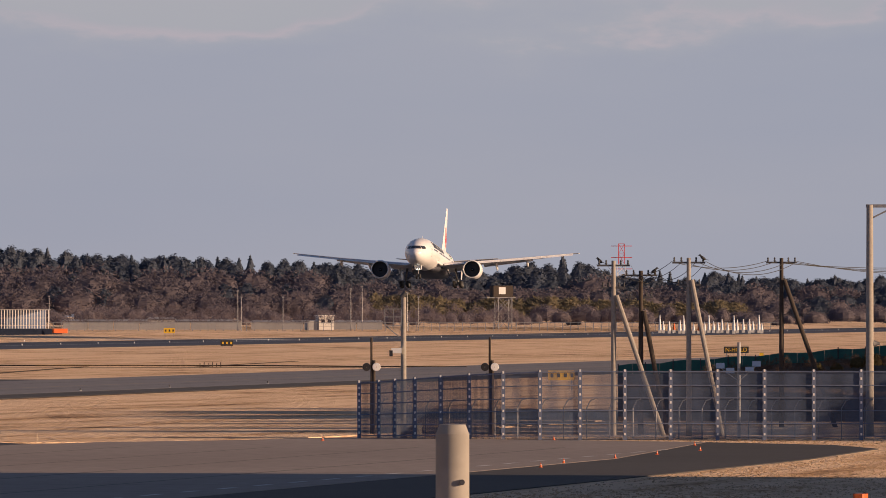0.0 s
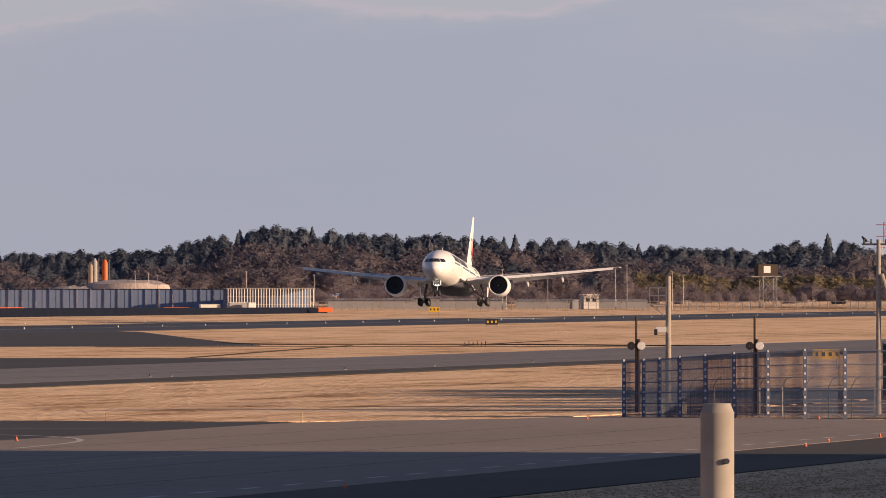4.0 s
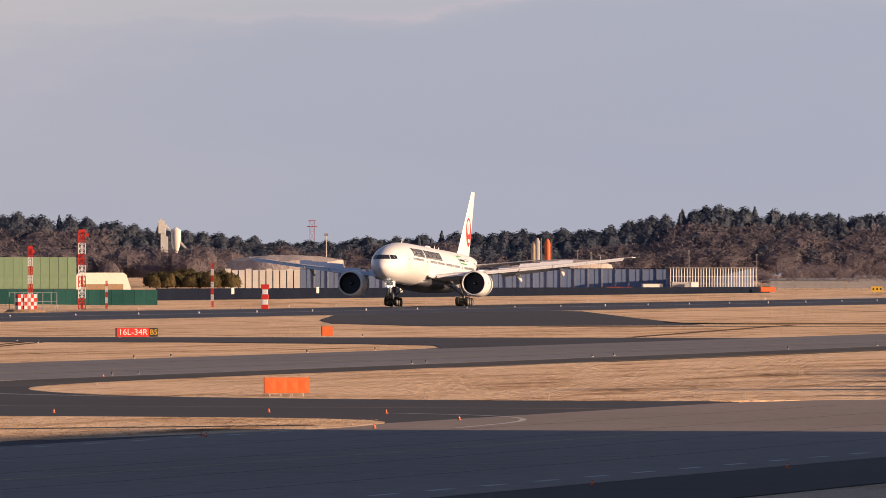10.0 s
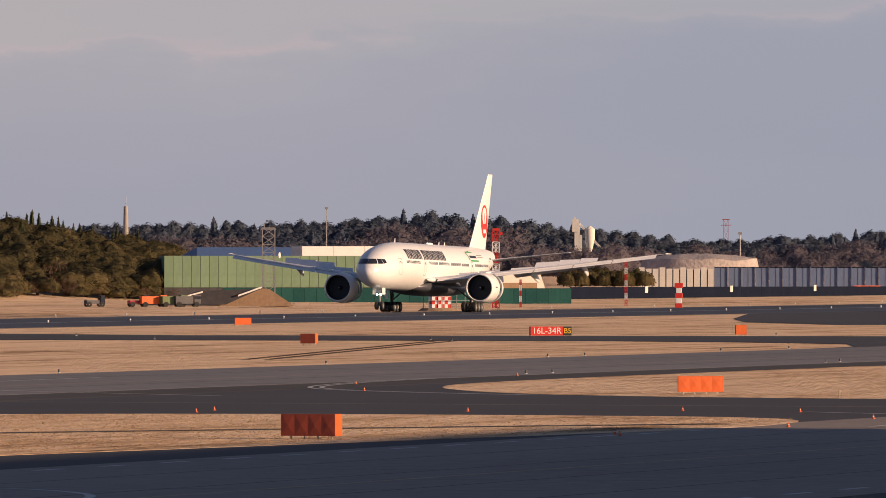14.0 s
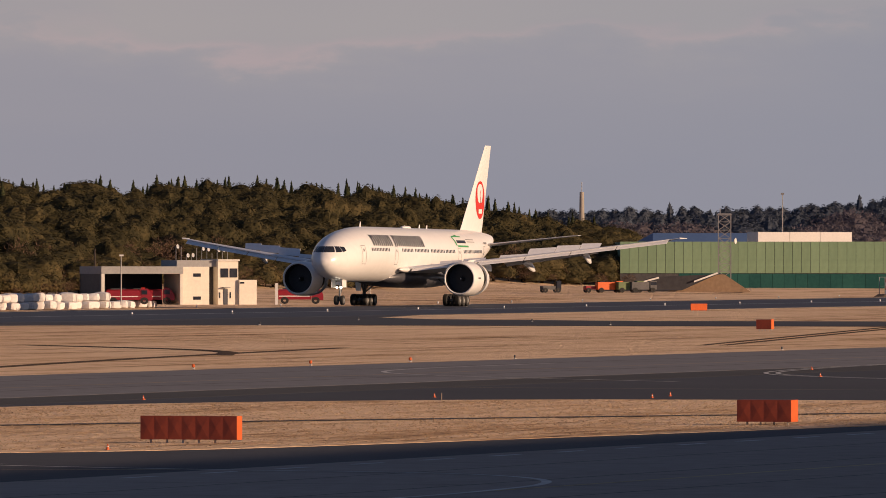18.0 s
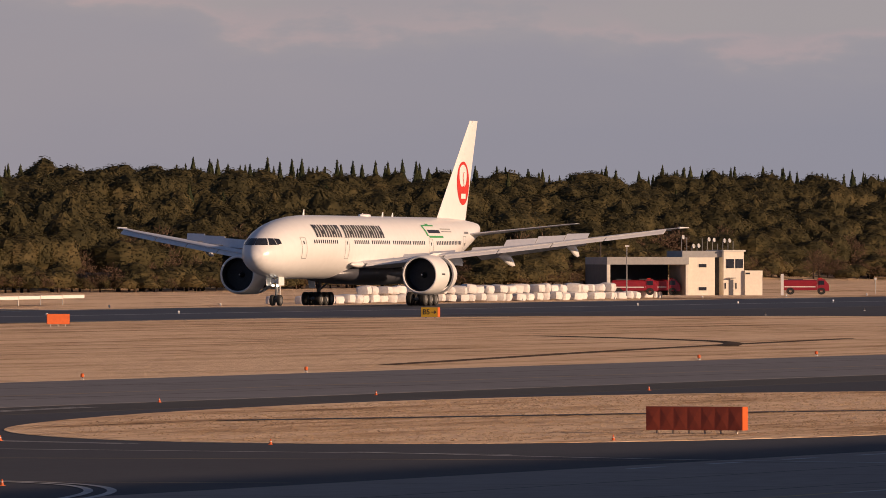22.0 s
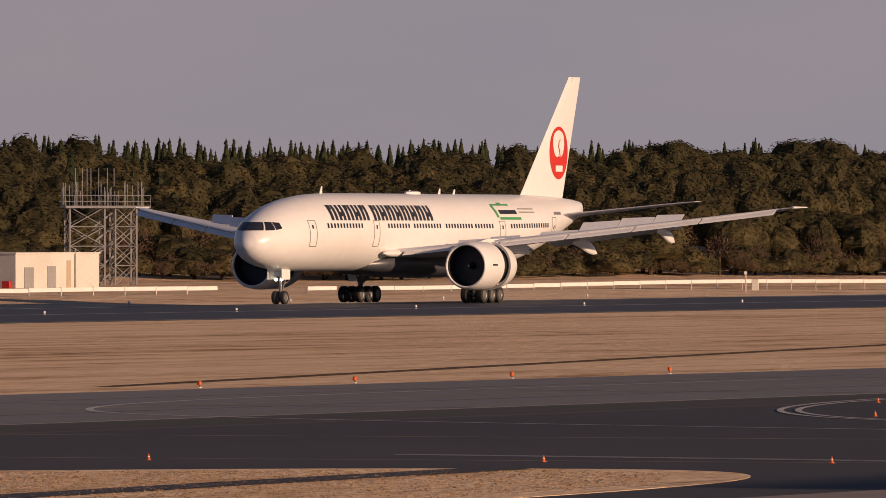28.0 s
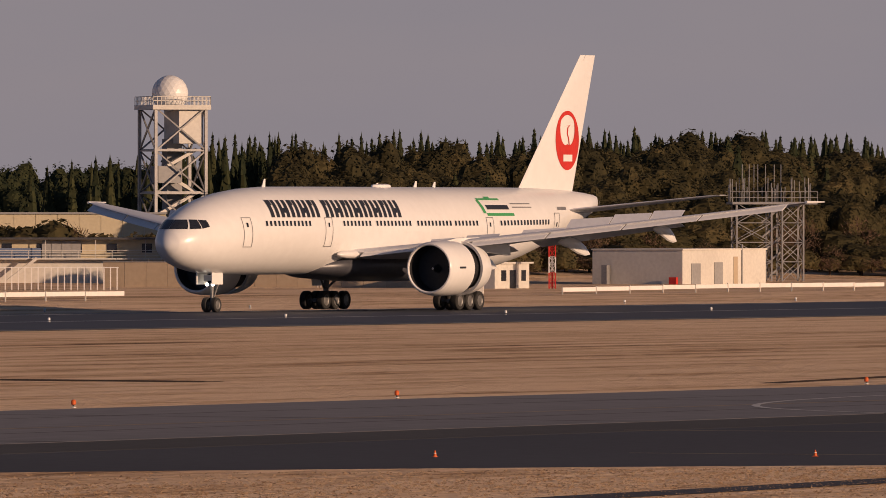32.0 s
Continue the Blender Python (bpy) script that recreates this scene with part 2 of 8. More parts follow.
M_BAMBOO = mat("yellowing_bamboo", (0.16, 0.13, 0.045), (0.30, 0.24, 0.09), 0.1, 0.8, 0.85, island=0.6, spec=0.1)
# bamboo paled in the same way, to stand in for haze
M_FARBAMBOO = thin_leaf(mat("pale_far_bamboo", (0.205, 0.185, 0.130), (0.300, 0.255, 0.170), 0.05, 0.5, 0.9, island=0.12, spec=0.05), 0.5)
M_BARK = mat("bark", (0.09, 0.06, 0.042), (0.05, 0.035, 0.026), 0.5, 8.0, 0.95)
M_WHITE = mat("white_gloss_paint", (0.81, 0.805, 0.79), (0.75, 0.745, 0.73), 0.15, 1.5, 0.28, spec=0.5)
M_WINGGREY = mat("grey_wing_paint", (0.70, 0.71, 0.74), (0.61, 0.62, 0.65), 0.3, 2.5, 0.35)
M_SLAT = mat("pale_slat_paint", (0.74, 0.735, 0.73), (0.66, 0.66, 0.66), 0.5, 4.0, 0.34)
M_DARK = mat("dark_opening", (0.012, 0.012, 0.015), (0.02, 0.02, 0.024), 1.0, 4.0, 0.6)
M_GLASS = mat("dark_window_glass", (0.015, 0.017, 0.022), (0.03, 0.032, 0.04), 0.5, 2.0, 0.08, spec=0.7)
M_NAVY = mat("black_lettering_paint", (0.02, 0.022, 0.03), (0.03, 0.032, 0.04), 1.0, 6.0, 0.4)
M_RED = mat("red_paint", (0.62, 0.035, 0.022), (0.50, 0.03, 0.02), 0.5, 3.0, 0.5)
M_GREEN = mat("green_paint", (0.06, 0.34, 0.12), (0.05, 0.28, 0.1), 0.5, 3.0, 0.5)
# grey with underwing shade put into the colour
M_BELLY = mat("shade_dark_grey", (0.055, 0.058, 0.07), (0.08, 0.083, 0.10), 0.4, 2.0, 0.35)
M_TYRE = mat("tyre_rubber", (0.018, 0.018, 0.018), (0.03, 0.03, 0.03), 2.0, 12.0, 0.85)
M_HUB = mat("wheel_hub", (0.20, 0.20, 0.20), (0.12, 0.12, 0.12), 3.0, 14.0, 0.5, metal=0.3)
M_STEEL = mat("galvanised_steel", (0.34, 0.34, 0.34), (0.24, 0.24, 0.245), 0.8, 6.0, 0.5, metal=0.4)
M_DSTEEL = mat("dark_steel", (0.10, 0.10, 0.105), (0.06, 0.06, 0.065), 0.8, 6.0, 0.6, metal=0.3)
M_CPOLE = mat("weathered_concrete_pole", (0.36, 0.33, 0.29), (0.26, 0.24, 0.21), 0.6, 7.0, 0.9)
M_DPOLE = mat("dark_wooden_pole", (0.075, 0.058, 0.045), (0.045, 0.036, 0.03), 0.6, 7.0, 0.95)
M_ORANGE = mat("orange_panel_paint", (0.70, 0.135, 0.022), (0.58, 0.105, 0.018), 0.8, 5.0, 0.6, vary=0.2)
# faded red of the far pylon; on marker boards, orange darkened as if in shade
M_BRICKRED = mat("faded_red_and_shaded_orange", (0.30, 0.052, 0.022), (0.23, 0.040, 0.018), 0.8, 5.0, 0.6)
M_CREAM = mat("cream_render", (0.80, 0.75, 0.65), (0.70, 0.65, 0.56), 0.25, 3.0, 0.85)
M_PALE = mat("pale_panel", (0.68, 0.66, 0.60), (0.56, 0.54, 0.49), 0.25, 3.0, 0.7)
M_GREYPANEL = mat("grey_sheet_cladding", (0.33, 0.33, 0.33), (0.26, 0.26, 0.26), 0.25, 3.0, 0.7)
M_BEIGE = mat("beige_sheet_hoarding", (0.46, 0.37, 0.26), (0.38, 0.30, 0.21), 0.2, 2.0, 0.75, vary=0.4)
M_GREENSHEET = mat("green_sheet_cladding", (0.215, 0.325, 0.20), (0.175, 0.27, 0.165), 0.15, 1.2, 0.7, vary=0.5)
M_TEAL = mat("dark_teal_netting", (0.014, 0.060, 0.060), (0.022, 0.085, 0.078), 0.2, 2.0, 0.9, vary=0.4, spec=0.1)
M_SCRUBSOIL = mat("scrubby_brown_soil", (0.10, 0.072, 0.052), (0.17, 0.12, 0.085), 0.4, 3.0, 0.95, bump=0.6, bumpscale=0.2, spec=0.1)
M_BANKNET = mat("green_bank_netting", (0.035, 0.125, 0.110), (0.055, 0.165, 0.140), 0.2, 2.0, 0.9, spec=0.1)
M_BLUEPANEL = mat("blue_grey_panel", (0.125, 0.175, 0.29), (0.15, 0.205, 0.33), 0.15, 1.5, 0.6, vary=0.1)
M_NAVYWALL = mat("dark_blue_low_wall", (0.007, 0.011, 0.023), (0.011, 0.016, 0.031), 0.2, 1.5, 0.9, spec=0.05)
M_BLUEROOF = mat("blue_sheet_roof", (0.10, 0.17, 0.33), (0.08, 0.14, 0.28), 0.2, 1.5, 0.5)
M_BAG = mat("white_sandbag_fabric", (0.74, 0.72, 0.70), (0.60, 0.58, 0.57), 1.2, 6.0, 0.8, vary=0.5, bump=0.5)
M_FIRE = mat("red_vehicle_paint", (0.32, 0.02, 0.032), (0.25, 0.016, 0.027), 0.5, 3.0, 0.35)
M_SIGNRED = mat("red_sign_face", (0.70, 0.035, 0.02), (0.62, 0.03, 0.02), 0.5, 3.0, 0.5)
M_SIGNBLK = mat("black_sign_face", (0.02, 0.02, 0.02), (0.03, 0.03, 0.03), 0.5, 3.0, 0.5)
M_SIGNYEL = mat("yellow_sign_paint", (0.80, 0.50, 0.03), (0.70, 0.44, 0.03), 0.5, 3.0, 0.5)
M_SIGNWHT = mat("white_sign_paint", (0.82, 0.80, 0.76), (0.74, 0.72, 0.69), 0.5, 3.0, 0.5)
M_LAMP = mat("white_lamp_housing", (0.80, 0.80, 0.78), (0.7, 0.7, 0.68), 2.0, 8.0, 0.4)
M_LANDING = mat("lit_landing_lamp", (0.9, 0.88, 0.8), (0.9, 0.88, 0.8), 1.0, 2.0, 0.3, glow=(1.0, 0.88, 0.7, 6.0))
M_MESH = mat("blue_grey_fence_mesh", (0.060, 0.088, 0.150), (0.085, 0.115, 0.185), 0.5, 4.0, 0.7)
M_POSTBLUE = mat("blue_grey_fence_post", (0.15, 0.185, 0.27), (0.11, 0.135, 0.20), 0.5, 4.0, 0.6)
M_WIRE = mat("black_cable", (0.02, 0.02, 0.02), (0.03, 0.03, 0.03), 1.0, 5.0, 0.8)
M_YELLOWHULL = mat("pale_yellow_cladding", (0.62, 0.54, 0.37), (0.53, 0.46, 0.31), 0.3, 3.0, 0.7)


# ---- shaping helpers ----
def polar(az, d, z=0.0):
    a = radians(az)
    return Vector((-d * math.sin(a), d * math.cos(a), z))


def mesh_of(name, verts, faces, material, smooth=False):
    me = bpy.data.meshes.new(name)
    me.from_pydata([tuple(v) for v in verts], [], [tuple(f) for f in faces])
    me.materials.append(material)
    if smooth:
        me.polygons.foreach_set("use_smooth", [True] * len(me.polygons))
    me.update()
    return me


class Shape:
    """Collects simple solids into one mesh."""

    def __init__(self):
        self.v, self.f = [], []

    def add(self, verts, faces):
        k = len(self.v)
        self.v += [tuple(v) for v in verts]
        self.f += [tuple(i + k for i in f) for f in faces]
        return self

    def box(self, x0, x1, y0, y1, z0, z1, b=0.0):
        """A box; b chamfers its four upright edges."""
        if b <= 0:
            v = [(x, y, z) for z in (z0, z1) for x, y in ((x0, y0), (x1, y0), (x1, y1), (x0, y1))]
            return self.add(v, [(3, 2, 1, 0), (4, 5, 6, 7), (0, 1, 5, 4), (1, 2, 6, 5), (2, 3, 7, 6), (3, 0, 4, 7)])
        ring = [(x0 + b, y0), (x1 - b, y0), (x1, y0 + b), (x1, y1 - b), (x1 - b, y1), (x0 + b, y1), (x0, y1 - b), (x0, y0 + b)]
        v = [(x, y, z) for z in (z0, z1) for x, y in ring]
        f = [tuple(range(7, -1, -1)), tuple(range(8, 16))] + [(i, (i + 1) % 8, 8 + (i + 1) % 8, 8 + i) for i in range(8)]
        return self.add(v, f)

    def tube(self, p, q, r, r2=None, n=8, caps=True):
        p, q = Vector(p), Vector(q)
        r2 = r if r2 is None else r2
        d = (q - p).normalized()
        u = d.orthogonal().normalized()
        w = d.cross(u)
        v = []
        for c, rad in ((p, r), (q, r2)):
            v += [c + (u * math.cos(2 * math.pi * i / n) + w * math.sin(2 * math.pi * i / n)) * rad for i in range(n)]
        f = [(i, (i + 1) % n, n + (i + 1) % n, n + i) for i in range(n)]
        if caps:
            f += [tuple(range(n - 1, -1, -1)), tuple(range(n, 2 * n))]
        return self.add(v, f)

    def beam(self, p, q, w=0.1, h=None):
        return self.tube(p, q, w * 0.7071, n=4)

    def loft(self, rings, close_ends=True, wrap=True):
        """Skins rings of equally many points."""
        n = len(rings[0])
        v = [p for ring in rings for p in ring]
        f = []
        for k in range(len(rings) - 1):
            for i in range(n if wrap else n - 1):
                j = (i + 1) % n
                f.append((k * n + i, k * n + j, (k + 1) * n + j, (k + 1) * n + i))
        if close_ends and wrap:
            f += [tuple(range(n - 1, -1, -1)), tuple((len(rings) - 1) * n + i for i in range(n))]
        return self.add(v, f)

    def lathe(self, profile, axis_p, axis_d, n=24):
        """Turns (distance along, radius) pairs about an axis."""
        p, d = Vector(axis_p), Vector(axis_d).normalized()
        u = d.orthogonal().normalized()
        w = d.cross(u)
        rings = [[p + d * a + (u * math.cos(2 * math.pi * i / n) + w * math.sin(2 * math.pi * i / n)) * r for i in range(n)] for a, r in profile]
        return self.loft(rings, close_ends=False)

    def mesh(self, name, material, smooth=False):
        me = mesh_of(name, self.v, self.f, material, smooth)
        b = bmesh.new()
        b.from_mesh(me)
        bmesh.ops.recalc_face_normals(b, faces=b.faces)
        if smooth:
            for e in b.edges:
                if len(e.link_faces) == 2 and e.calc_face_angle(0) > 0.6:
                    e.smooth = False
        b.to_mesh(me)
        b.free()
        return me


def thing(name, place, rz, label, category, group=""):
    ob = new(name)
    ob.empty_display_size = 0.2
    ob.matrix_basis = pose(*place, 0, 0, rz)
    return tagged(ob, label, category, group)


def part(name, shape, material, parent, label="", smooth=False, at=None):
    me = shape if isinstance(shape, bpy.types.Mesh) else shape.mesh(name, material, smooth)
    ob = new(name, me)
    ob.parent = parent
    if at is not None:
        ob.matrix_basis = at
    return tagged(ob, label) if label else ob


def structure(name, shape, material, label, category, smooth=False, parent=None):
    me = shape if isinstance(shape, bpy.types.Mesh) else shape.mesh(name, material, smooth)
    ob = new(name, me)
    if parent:
        ob.parent = parent
        return ob
    return tagged(ob, label, category, "", "structure")


# ---- ground ----
def smoothstep(a, b, v):
    k = min(1, max(0, (v - a) / (b - a)))
    return k * k * (3 - 2 * k)


def ground_z(x, y):
    """Level airfield; a knoll under the viewer, a dip behind the runway's crown, a wooded rise behind that."""
    r = math.hypot(x - 14, y)
    z = 5.3 * (1 - smoothstep(8, 62, r)) if x < 14 else 5.3 * (1 - smoothstep(40, 160, max(0, x - 60))) * (1 - smoothstep(430, 520, y))
    if 0 <= x < 14:
        z = max(z, 5.3 * smoothstep(0, 14, x) * (1 - smoothstep(430, 520, y)))
    if x < -388.4:
        k = -388.4 - x
        far_ = smoothstep(930, 1060, y)
        z -= (0.55 + 0.2 * far_) * smoothstep(0, 30 + 10 * far_, k) * (1 - smoothstep(38 + 10 * far_, 62 + 50 * far_, k))
        if y < 2300:
            rise = (6.2 + 4.6 * smoothstep(1080, 1350, y)) * smoothstep(-525, -625, x) if y > 760 else 0
            z += rise * smoothstep(2150, 1650, y) * smoothstep(760, 900, y) * smoothstep(31.0, 29.3, math.degrees(math.atan2(-x, max(y, 1))))
    return z


def ground():
    def steps(spec):
        out = []
        for a, b, n in spec:
            out += [a + (b - a) * i / n for i in range(n)]
        return out + [spec[-1][1]]
    xs = steps([(-4200, -1200, 8), (-1200, -640, 8), (-640, -388.4, 40), (-388.4, -70, 12), (-70, 120, 38), (120, 2600, 10)])
    ys = steps([(-1600, -80, 6), (-80, 80, 32), (80, 700, 20), (700, 2000, 52), (2000, 4900, 20)])
    n = len(xs)
    v = [(x, y, ground_z(x, y)) for y in ys for x in xs]
    f = [(j * n + i, j * n + i + 1, (j + 1) * n + i + 1, (j + 1) * n + i) for j in range(len(ys) - 1) for i in range(n - 1)]
    tagged(new("ground", mesh_of("ground", v, f, M_GRASS, True)), "dry straw-coloured grass covering the level airfield", "ground", "", "structure")


ground()


def smooth_outline(pts, rounds=3):
    """Rounds the corners of a plan outline (corner cutting)."""
    for _ in range(rounds):
        out = []
        for i, p in enumerate(pts):
            q = pts[(i + 1) % len(pts)]
            out += [(p[0] * 0.75 + q[0] * 0.25, p[1] * 0.75 + q[1] * 0.25), (p[0] * 0.25 + q[0] * 0.75, p[1] * 0.25 + q[1] * 0.75)]
        pts = out
    return pts


def slab(name, pts, z, material, label, category, skirt=0.3):
    """A flat plate with that outline and top height, with sides that go into the ground."""
    n = len(pts)
    s = Shape()
    s.add([(x, y, z) for x, y in pts] + [(x, y, z - skirt) for x, y in pts], [tuple(range(n))] + [(i, n + i, n + (i + 1) % n, (i + 1) % n) for i in range(n)])
    return structure(name, s, material, label, category)


def strip(x0, x1, y0, y1):
    return [(x0, y0), (x1, y0), (x1, y1), (x0, y1)]


def paving():
    # runway with its crown: level to the centre line, then falling away
    s = Shape()
    prof = [(-339.0, -0.3), (-339.0, 0.05), (-388.4, 0.06), (-416.0, -0.36), (-424.0, -0.52), (-424.0, -0.9)]
    s.loft([[(x, y, z) for x, z in prof] for y in (-260, 3300)], wrap=False)
    structure("runway", s, M_RUNWAY, "dark asphalt runway with pale edge lines", "runway")
    slab("taxiway", strip(-201, -172, -260, 2700), 0.05, M_TAXI, "worn grey-brown asphalt taxiway beside the runway", "taxiway")
    slab("taxiway_shoulder_west", strip(-172, -165, -260, 2700), 0.045, M_SHOULDER, "dark asphalt shoulder of the taxiway", "taxiway")
    slab("apron", [(-165.0, 120), (-111, 120), (-111, 515), (-120, 530), (-140, 545), (-155, 575), (-164, 640), (-165.0, 640)], 0.04, M_ASPH, "dark asphalt apron between the grass islands", "apron")
    slab("near_taxiway", [(-111, 60), (-75, 60), (-75, 470), (-79.5, 527), (-100, 541), (-108, 527), (-111, 510)], 0.05, M_CONC, "pale concrete taxiway nearest to the fence", "taxiway")
    slab("near_shoulder", [(-75, 60), (-66.5, 60), (-66.5, 470), (-68, 505), (-72, 518), (-79.5, 527), (-75, 470)], 0.04, M_SHOULDER, "dark asphalt shoulder of the concrete taxiway", "taxiway")
    # link to the runway, and a slanting exit
    slab("link_taxiway", [(-201, 884), (-304, 882), (-326, 872), (-339.2, 838), (-339.2, 1016), (-330, 975), (-318, 955), (-292, 937), (-201, 944)], 0.04, M_ASPH, "dark asphalt link between taxiway and runway", "taxiway")
    slab("slanting_exit", [(-339.2, 1330), (-312, 1216), (-294, 1151), (-271, 1104), (-247, 1128), (-254, 1153), (-285, 1264), (-330, 1430), (-339.2, 1450)], 0.04, M_ASPH, "dark asphalt slanting runway exit", "taxiway")
    fil = [(-200.9, 884.2), (-200.9, 800), (-203, 830), (-210, 856), (-222, 872), (-240, 884.2)]
    slab("link_fillet", fil, 0.038, M_ASPH, "dark asphalt corner of the link", "taxiway")
    # grass islands on the apron
    isl = {
        "grass_island_north": [(-164.9, 700), (-164.9, 640), (-164.6, 596), (-162, 563), (-150, 535), (-138, 523), (-120, 516), (-108, 521), (-100, 541), (-100, 700)],
        "grass_island_middle": [(-113, 456), (-109, 430), (-113, 404), (-117.5, 372), (-121, 347), (-125, 337), (-131, 332.5), (-138.5, 333.5), (-146, 341), (-153, 353), (-158, 370), (-161.5, 388), (-164, 412), (-163, 431), (-158, 448), (-148, 460), (-130, 461)],
        "grass_island_south": [(-170, 180), (-166, 222), (-154, 243), (-138, 262), (-128, 268), (-121.5, 266), (-117, 254), (-115, 228), (-115, 150), (-168, 150)],
    }
    for k, pts in isl.items():
        slab(k, smooth_outline(pts, 3), 0.056, M_GRASS, "dry straw-coloured grass island on the apron", "grass")


paving()


# ---- airliner: nose towards -y, port side towards +x, origin on the ground between the main wheels ----
FUS = [  # station, centre height, half width, half height up, half height down
    (-32.344, 4.700, 0.02, 0.050, 0.050), (-32.2, 4.750, 0.55, 0.470, 0.470), (-31.864, 4.820, 0.98, 0.900, 0.900), (-31.288, 4.890, 1.38, 1.330, 1.330),
    (-30.52, 4.980, 1.76, 1.720, 1.720), (-29.56, 5.070, 2.1, 2.050, 2.050), (-28.216, 5.220, 2.44, 2.400, 2.400), (-26.488, 5.365, 2.74, 2.685, 2.685),
    (-24.376, 5.505, 2.95, 2.895, 2.895), (-21.88, 5.625, 3.06, 3.025, 3.025), (-19, 5.690, 3.1, 3.090, 3.090), (-14, 5.700, 3.1, 3.100, 3.100),
    (-7, 5.700, 3.1, 3.100, 3.100), (0, 5.700, 3.1, 3.100, 3.100), (7, 5.700, 3.1, 3.100, 3.100), (11.5, 5.760, 3.08, 3.040, 3.040),
    (14.5, 5.920, 2.98, 2.880, 2.880), (17.5, 6.180, 2.78, 2.620, 2.620), (20.5, 6.510, 2.46, 2.270, 2.270), (23.5, 6.870, 2.02, 1.850, 1.850),
    (26.5, 7.230, 1.48, 1.370, 1.370), (29, 7.500, 0.96, 0.940, 0.940), (30.6, 7.650, 0.5, 0.630, 0.630), (31.3, 7.700, 0.14, 0.450, 0.450)]


def fus_at(y):
    for a, b in zip(FUS, FUS[1:]):
        if a[0] <= y <= b[0]:
            k = (y - a[0]) / (b[0] - a[0])
            k = k if a[0] > -32.27 else math.sqrt(k)
            return [p + (q - p) * k for p, q in zip(a, b)]
    return FUS[-1]


def fus_point(y, ang, out=0.0):
    """A point of the skin; ang in degrees up from the port side (90: crown, 180: starboard)."""
    _, zc, w, up, dn = fus_at(y)
    c, s_ = math.cos(radians(ang)), math.sin(radians(ang))
    return Vector(((w + out) * c, y, zc + ((up if s_ > 0 else dn) + out) * s_))


def fus_z(y, z):
    """The angle on the port side at which the skin has that height."""
    _, zc, w, up, dn = fus_at(y)
    k = (z - zc) / (up if z > zc else dn)
    return math.degrees(math.asin(max(-1, min(1, k))))


def skin_patch(y0, y1, z0, z1, out=0.012, side=1, ny=2, nz=3, slant=0.0, thick=0.0):
    """A plate that follows the skin between two stations and two heights."""
    rows = []
    for i in range(nz + 1):
        z = z0 + (z1 - z0) * i / nz
        row = []
        for j in range(ny + 1):
            y = y0 + (y1 - y0) * j / ny + slant * (z - z0)
            p = fus_point(y, fus_z(y, z), out)
            row.append((p.x * side, p.y, p.z))
        rows.append(row)
    return Shape().loft(rows, close_ends=False, wrap=False)


def airfoil(le, chord, thick, twist=0.0, n=9):
    """Closed ring of an upright wing section; le is the leading edge, the chord runs aft."""
    top, bot = [], []
    for i in range(n + 1):
        t = (1 - math.cos(math.pi * i / n)) / 2
        h = thick * chord * 2.6 * (0.2969 * math.sqrt(t) - 0.126 * t - 0.3516 * t ** 2 + 0.2843 * t ** 3 - 0.1036 * t ** 4) * 2
        y, dz = t * chord, -math.tan(radians(twist)) * t * chord
        top.append((y, dz + h * 0.55))
        bot.append((y, dz - h * 0.45))
    ring = top + bot[-2:0:-1]
    return [(le[0], le[1] + y, le[2] + z) for y, z in ring]


def wing_line(u):
    """Leading edge, chord and thickness ratio of the port wing at u from body side (0) to tip (1)."""
    x = 2.4 + 27.3 * u
    y = -11.9 + 18.7 * u
    z = 4.0 + 3.3 * u + 0.4 * u * u
    kink = 0.27
    te0, te1, te2 = 3.6, 3.1, 9.4
    te = te0 + (te1 - te0) * u / kink if u < kink else te1 + (te2 - te1) * (u - kink) / (1 - kink)
    return Vector((x, y, z)), te - y, 0.125 - 0.035 * u


def mirrored(s, side):
    if side < 0:
        s.v = [(-x, y, z) for x, y, z in s.v]
    return s


def nose_half(u, z):
    """Half width of the nose at that height, at the station of the corner post."""
    y = -31.08 + (z - 5.8) * 0.75
    return fus_point(y, fus_z(y, z)).x


def nose_station(u, z):
    """Station of a cockpit window's edge; u runs from the nose's middle (0) round the corner post (1) aft."""
    if u >= 1:
        return -31.08 + (z - 5.8) * 0.75 * max(0, 1.9 - u) / 0.9 + (u - 1) * 1.25
    # the brow bows forward to the middle line
    lo, hi = -32.3, -24.0
    half = u * nose_half(1, z)
    for _ in range(30):
        mid = (lo + hi) / 2
        a, b_ = fus_at(mid)[1:3], fus_at(mid)[3]
        k = 1 - min(1, max(0, (z - a[0]) / b_)) ** 2
        if a[1] * math.sqrt(max(0, k)) > half and z < a[0] + b_:
            hi = mid
        else:
            lo = mid
    return hi


SPOILERS, COWLS = [], []


def wheel(parent, name, place, r, w):
    s = Shape().lathe([(-w / 2, r * 0.62), (-w / 2, r * 0.9), (-w * 0.38, r * 0.985), (-w * 0.15, r), (w * 0.15, r), (w * 0.38, r * 0.985), (w / 2, r * 0.9), (w / 2, r * 0.62)], place, (1, 0, 0), 28)
    tyre = part("wheel", s, M_TYRE, parent, smooth=True)
    h = Shape().lathe([(-w * 0.42, 0.01), (-w * 0.42, r * 0.3), (-w * 0.34, r * 0.5), (-w * 0.46, r * 0.63), (w * 0.46, r * 0.63), (w * 0.34, r * 0.5), (w * 0.42, r * 0.3), (w * 0.42, 0.01)], place, (1, 0, 0), 20)
    part("rim", h, M_HUB, tyre, "pale wheel rim", True)
    return tyre


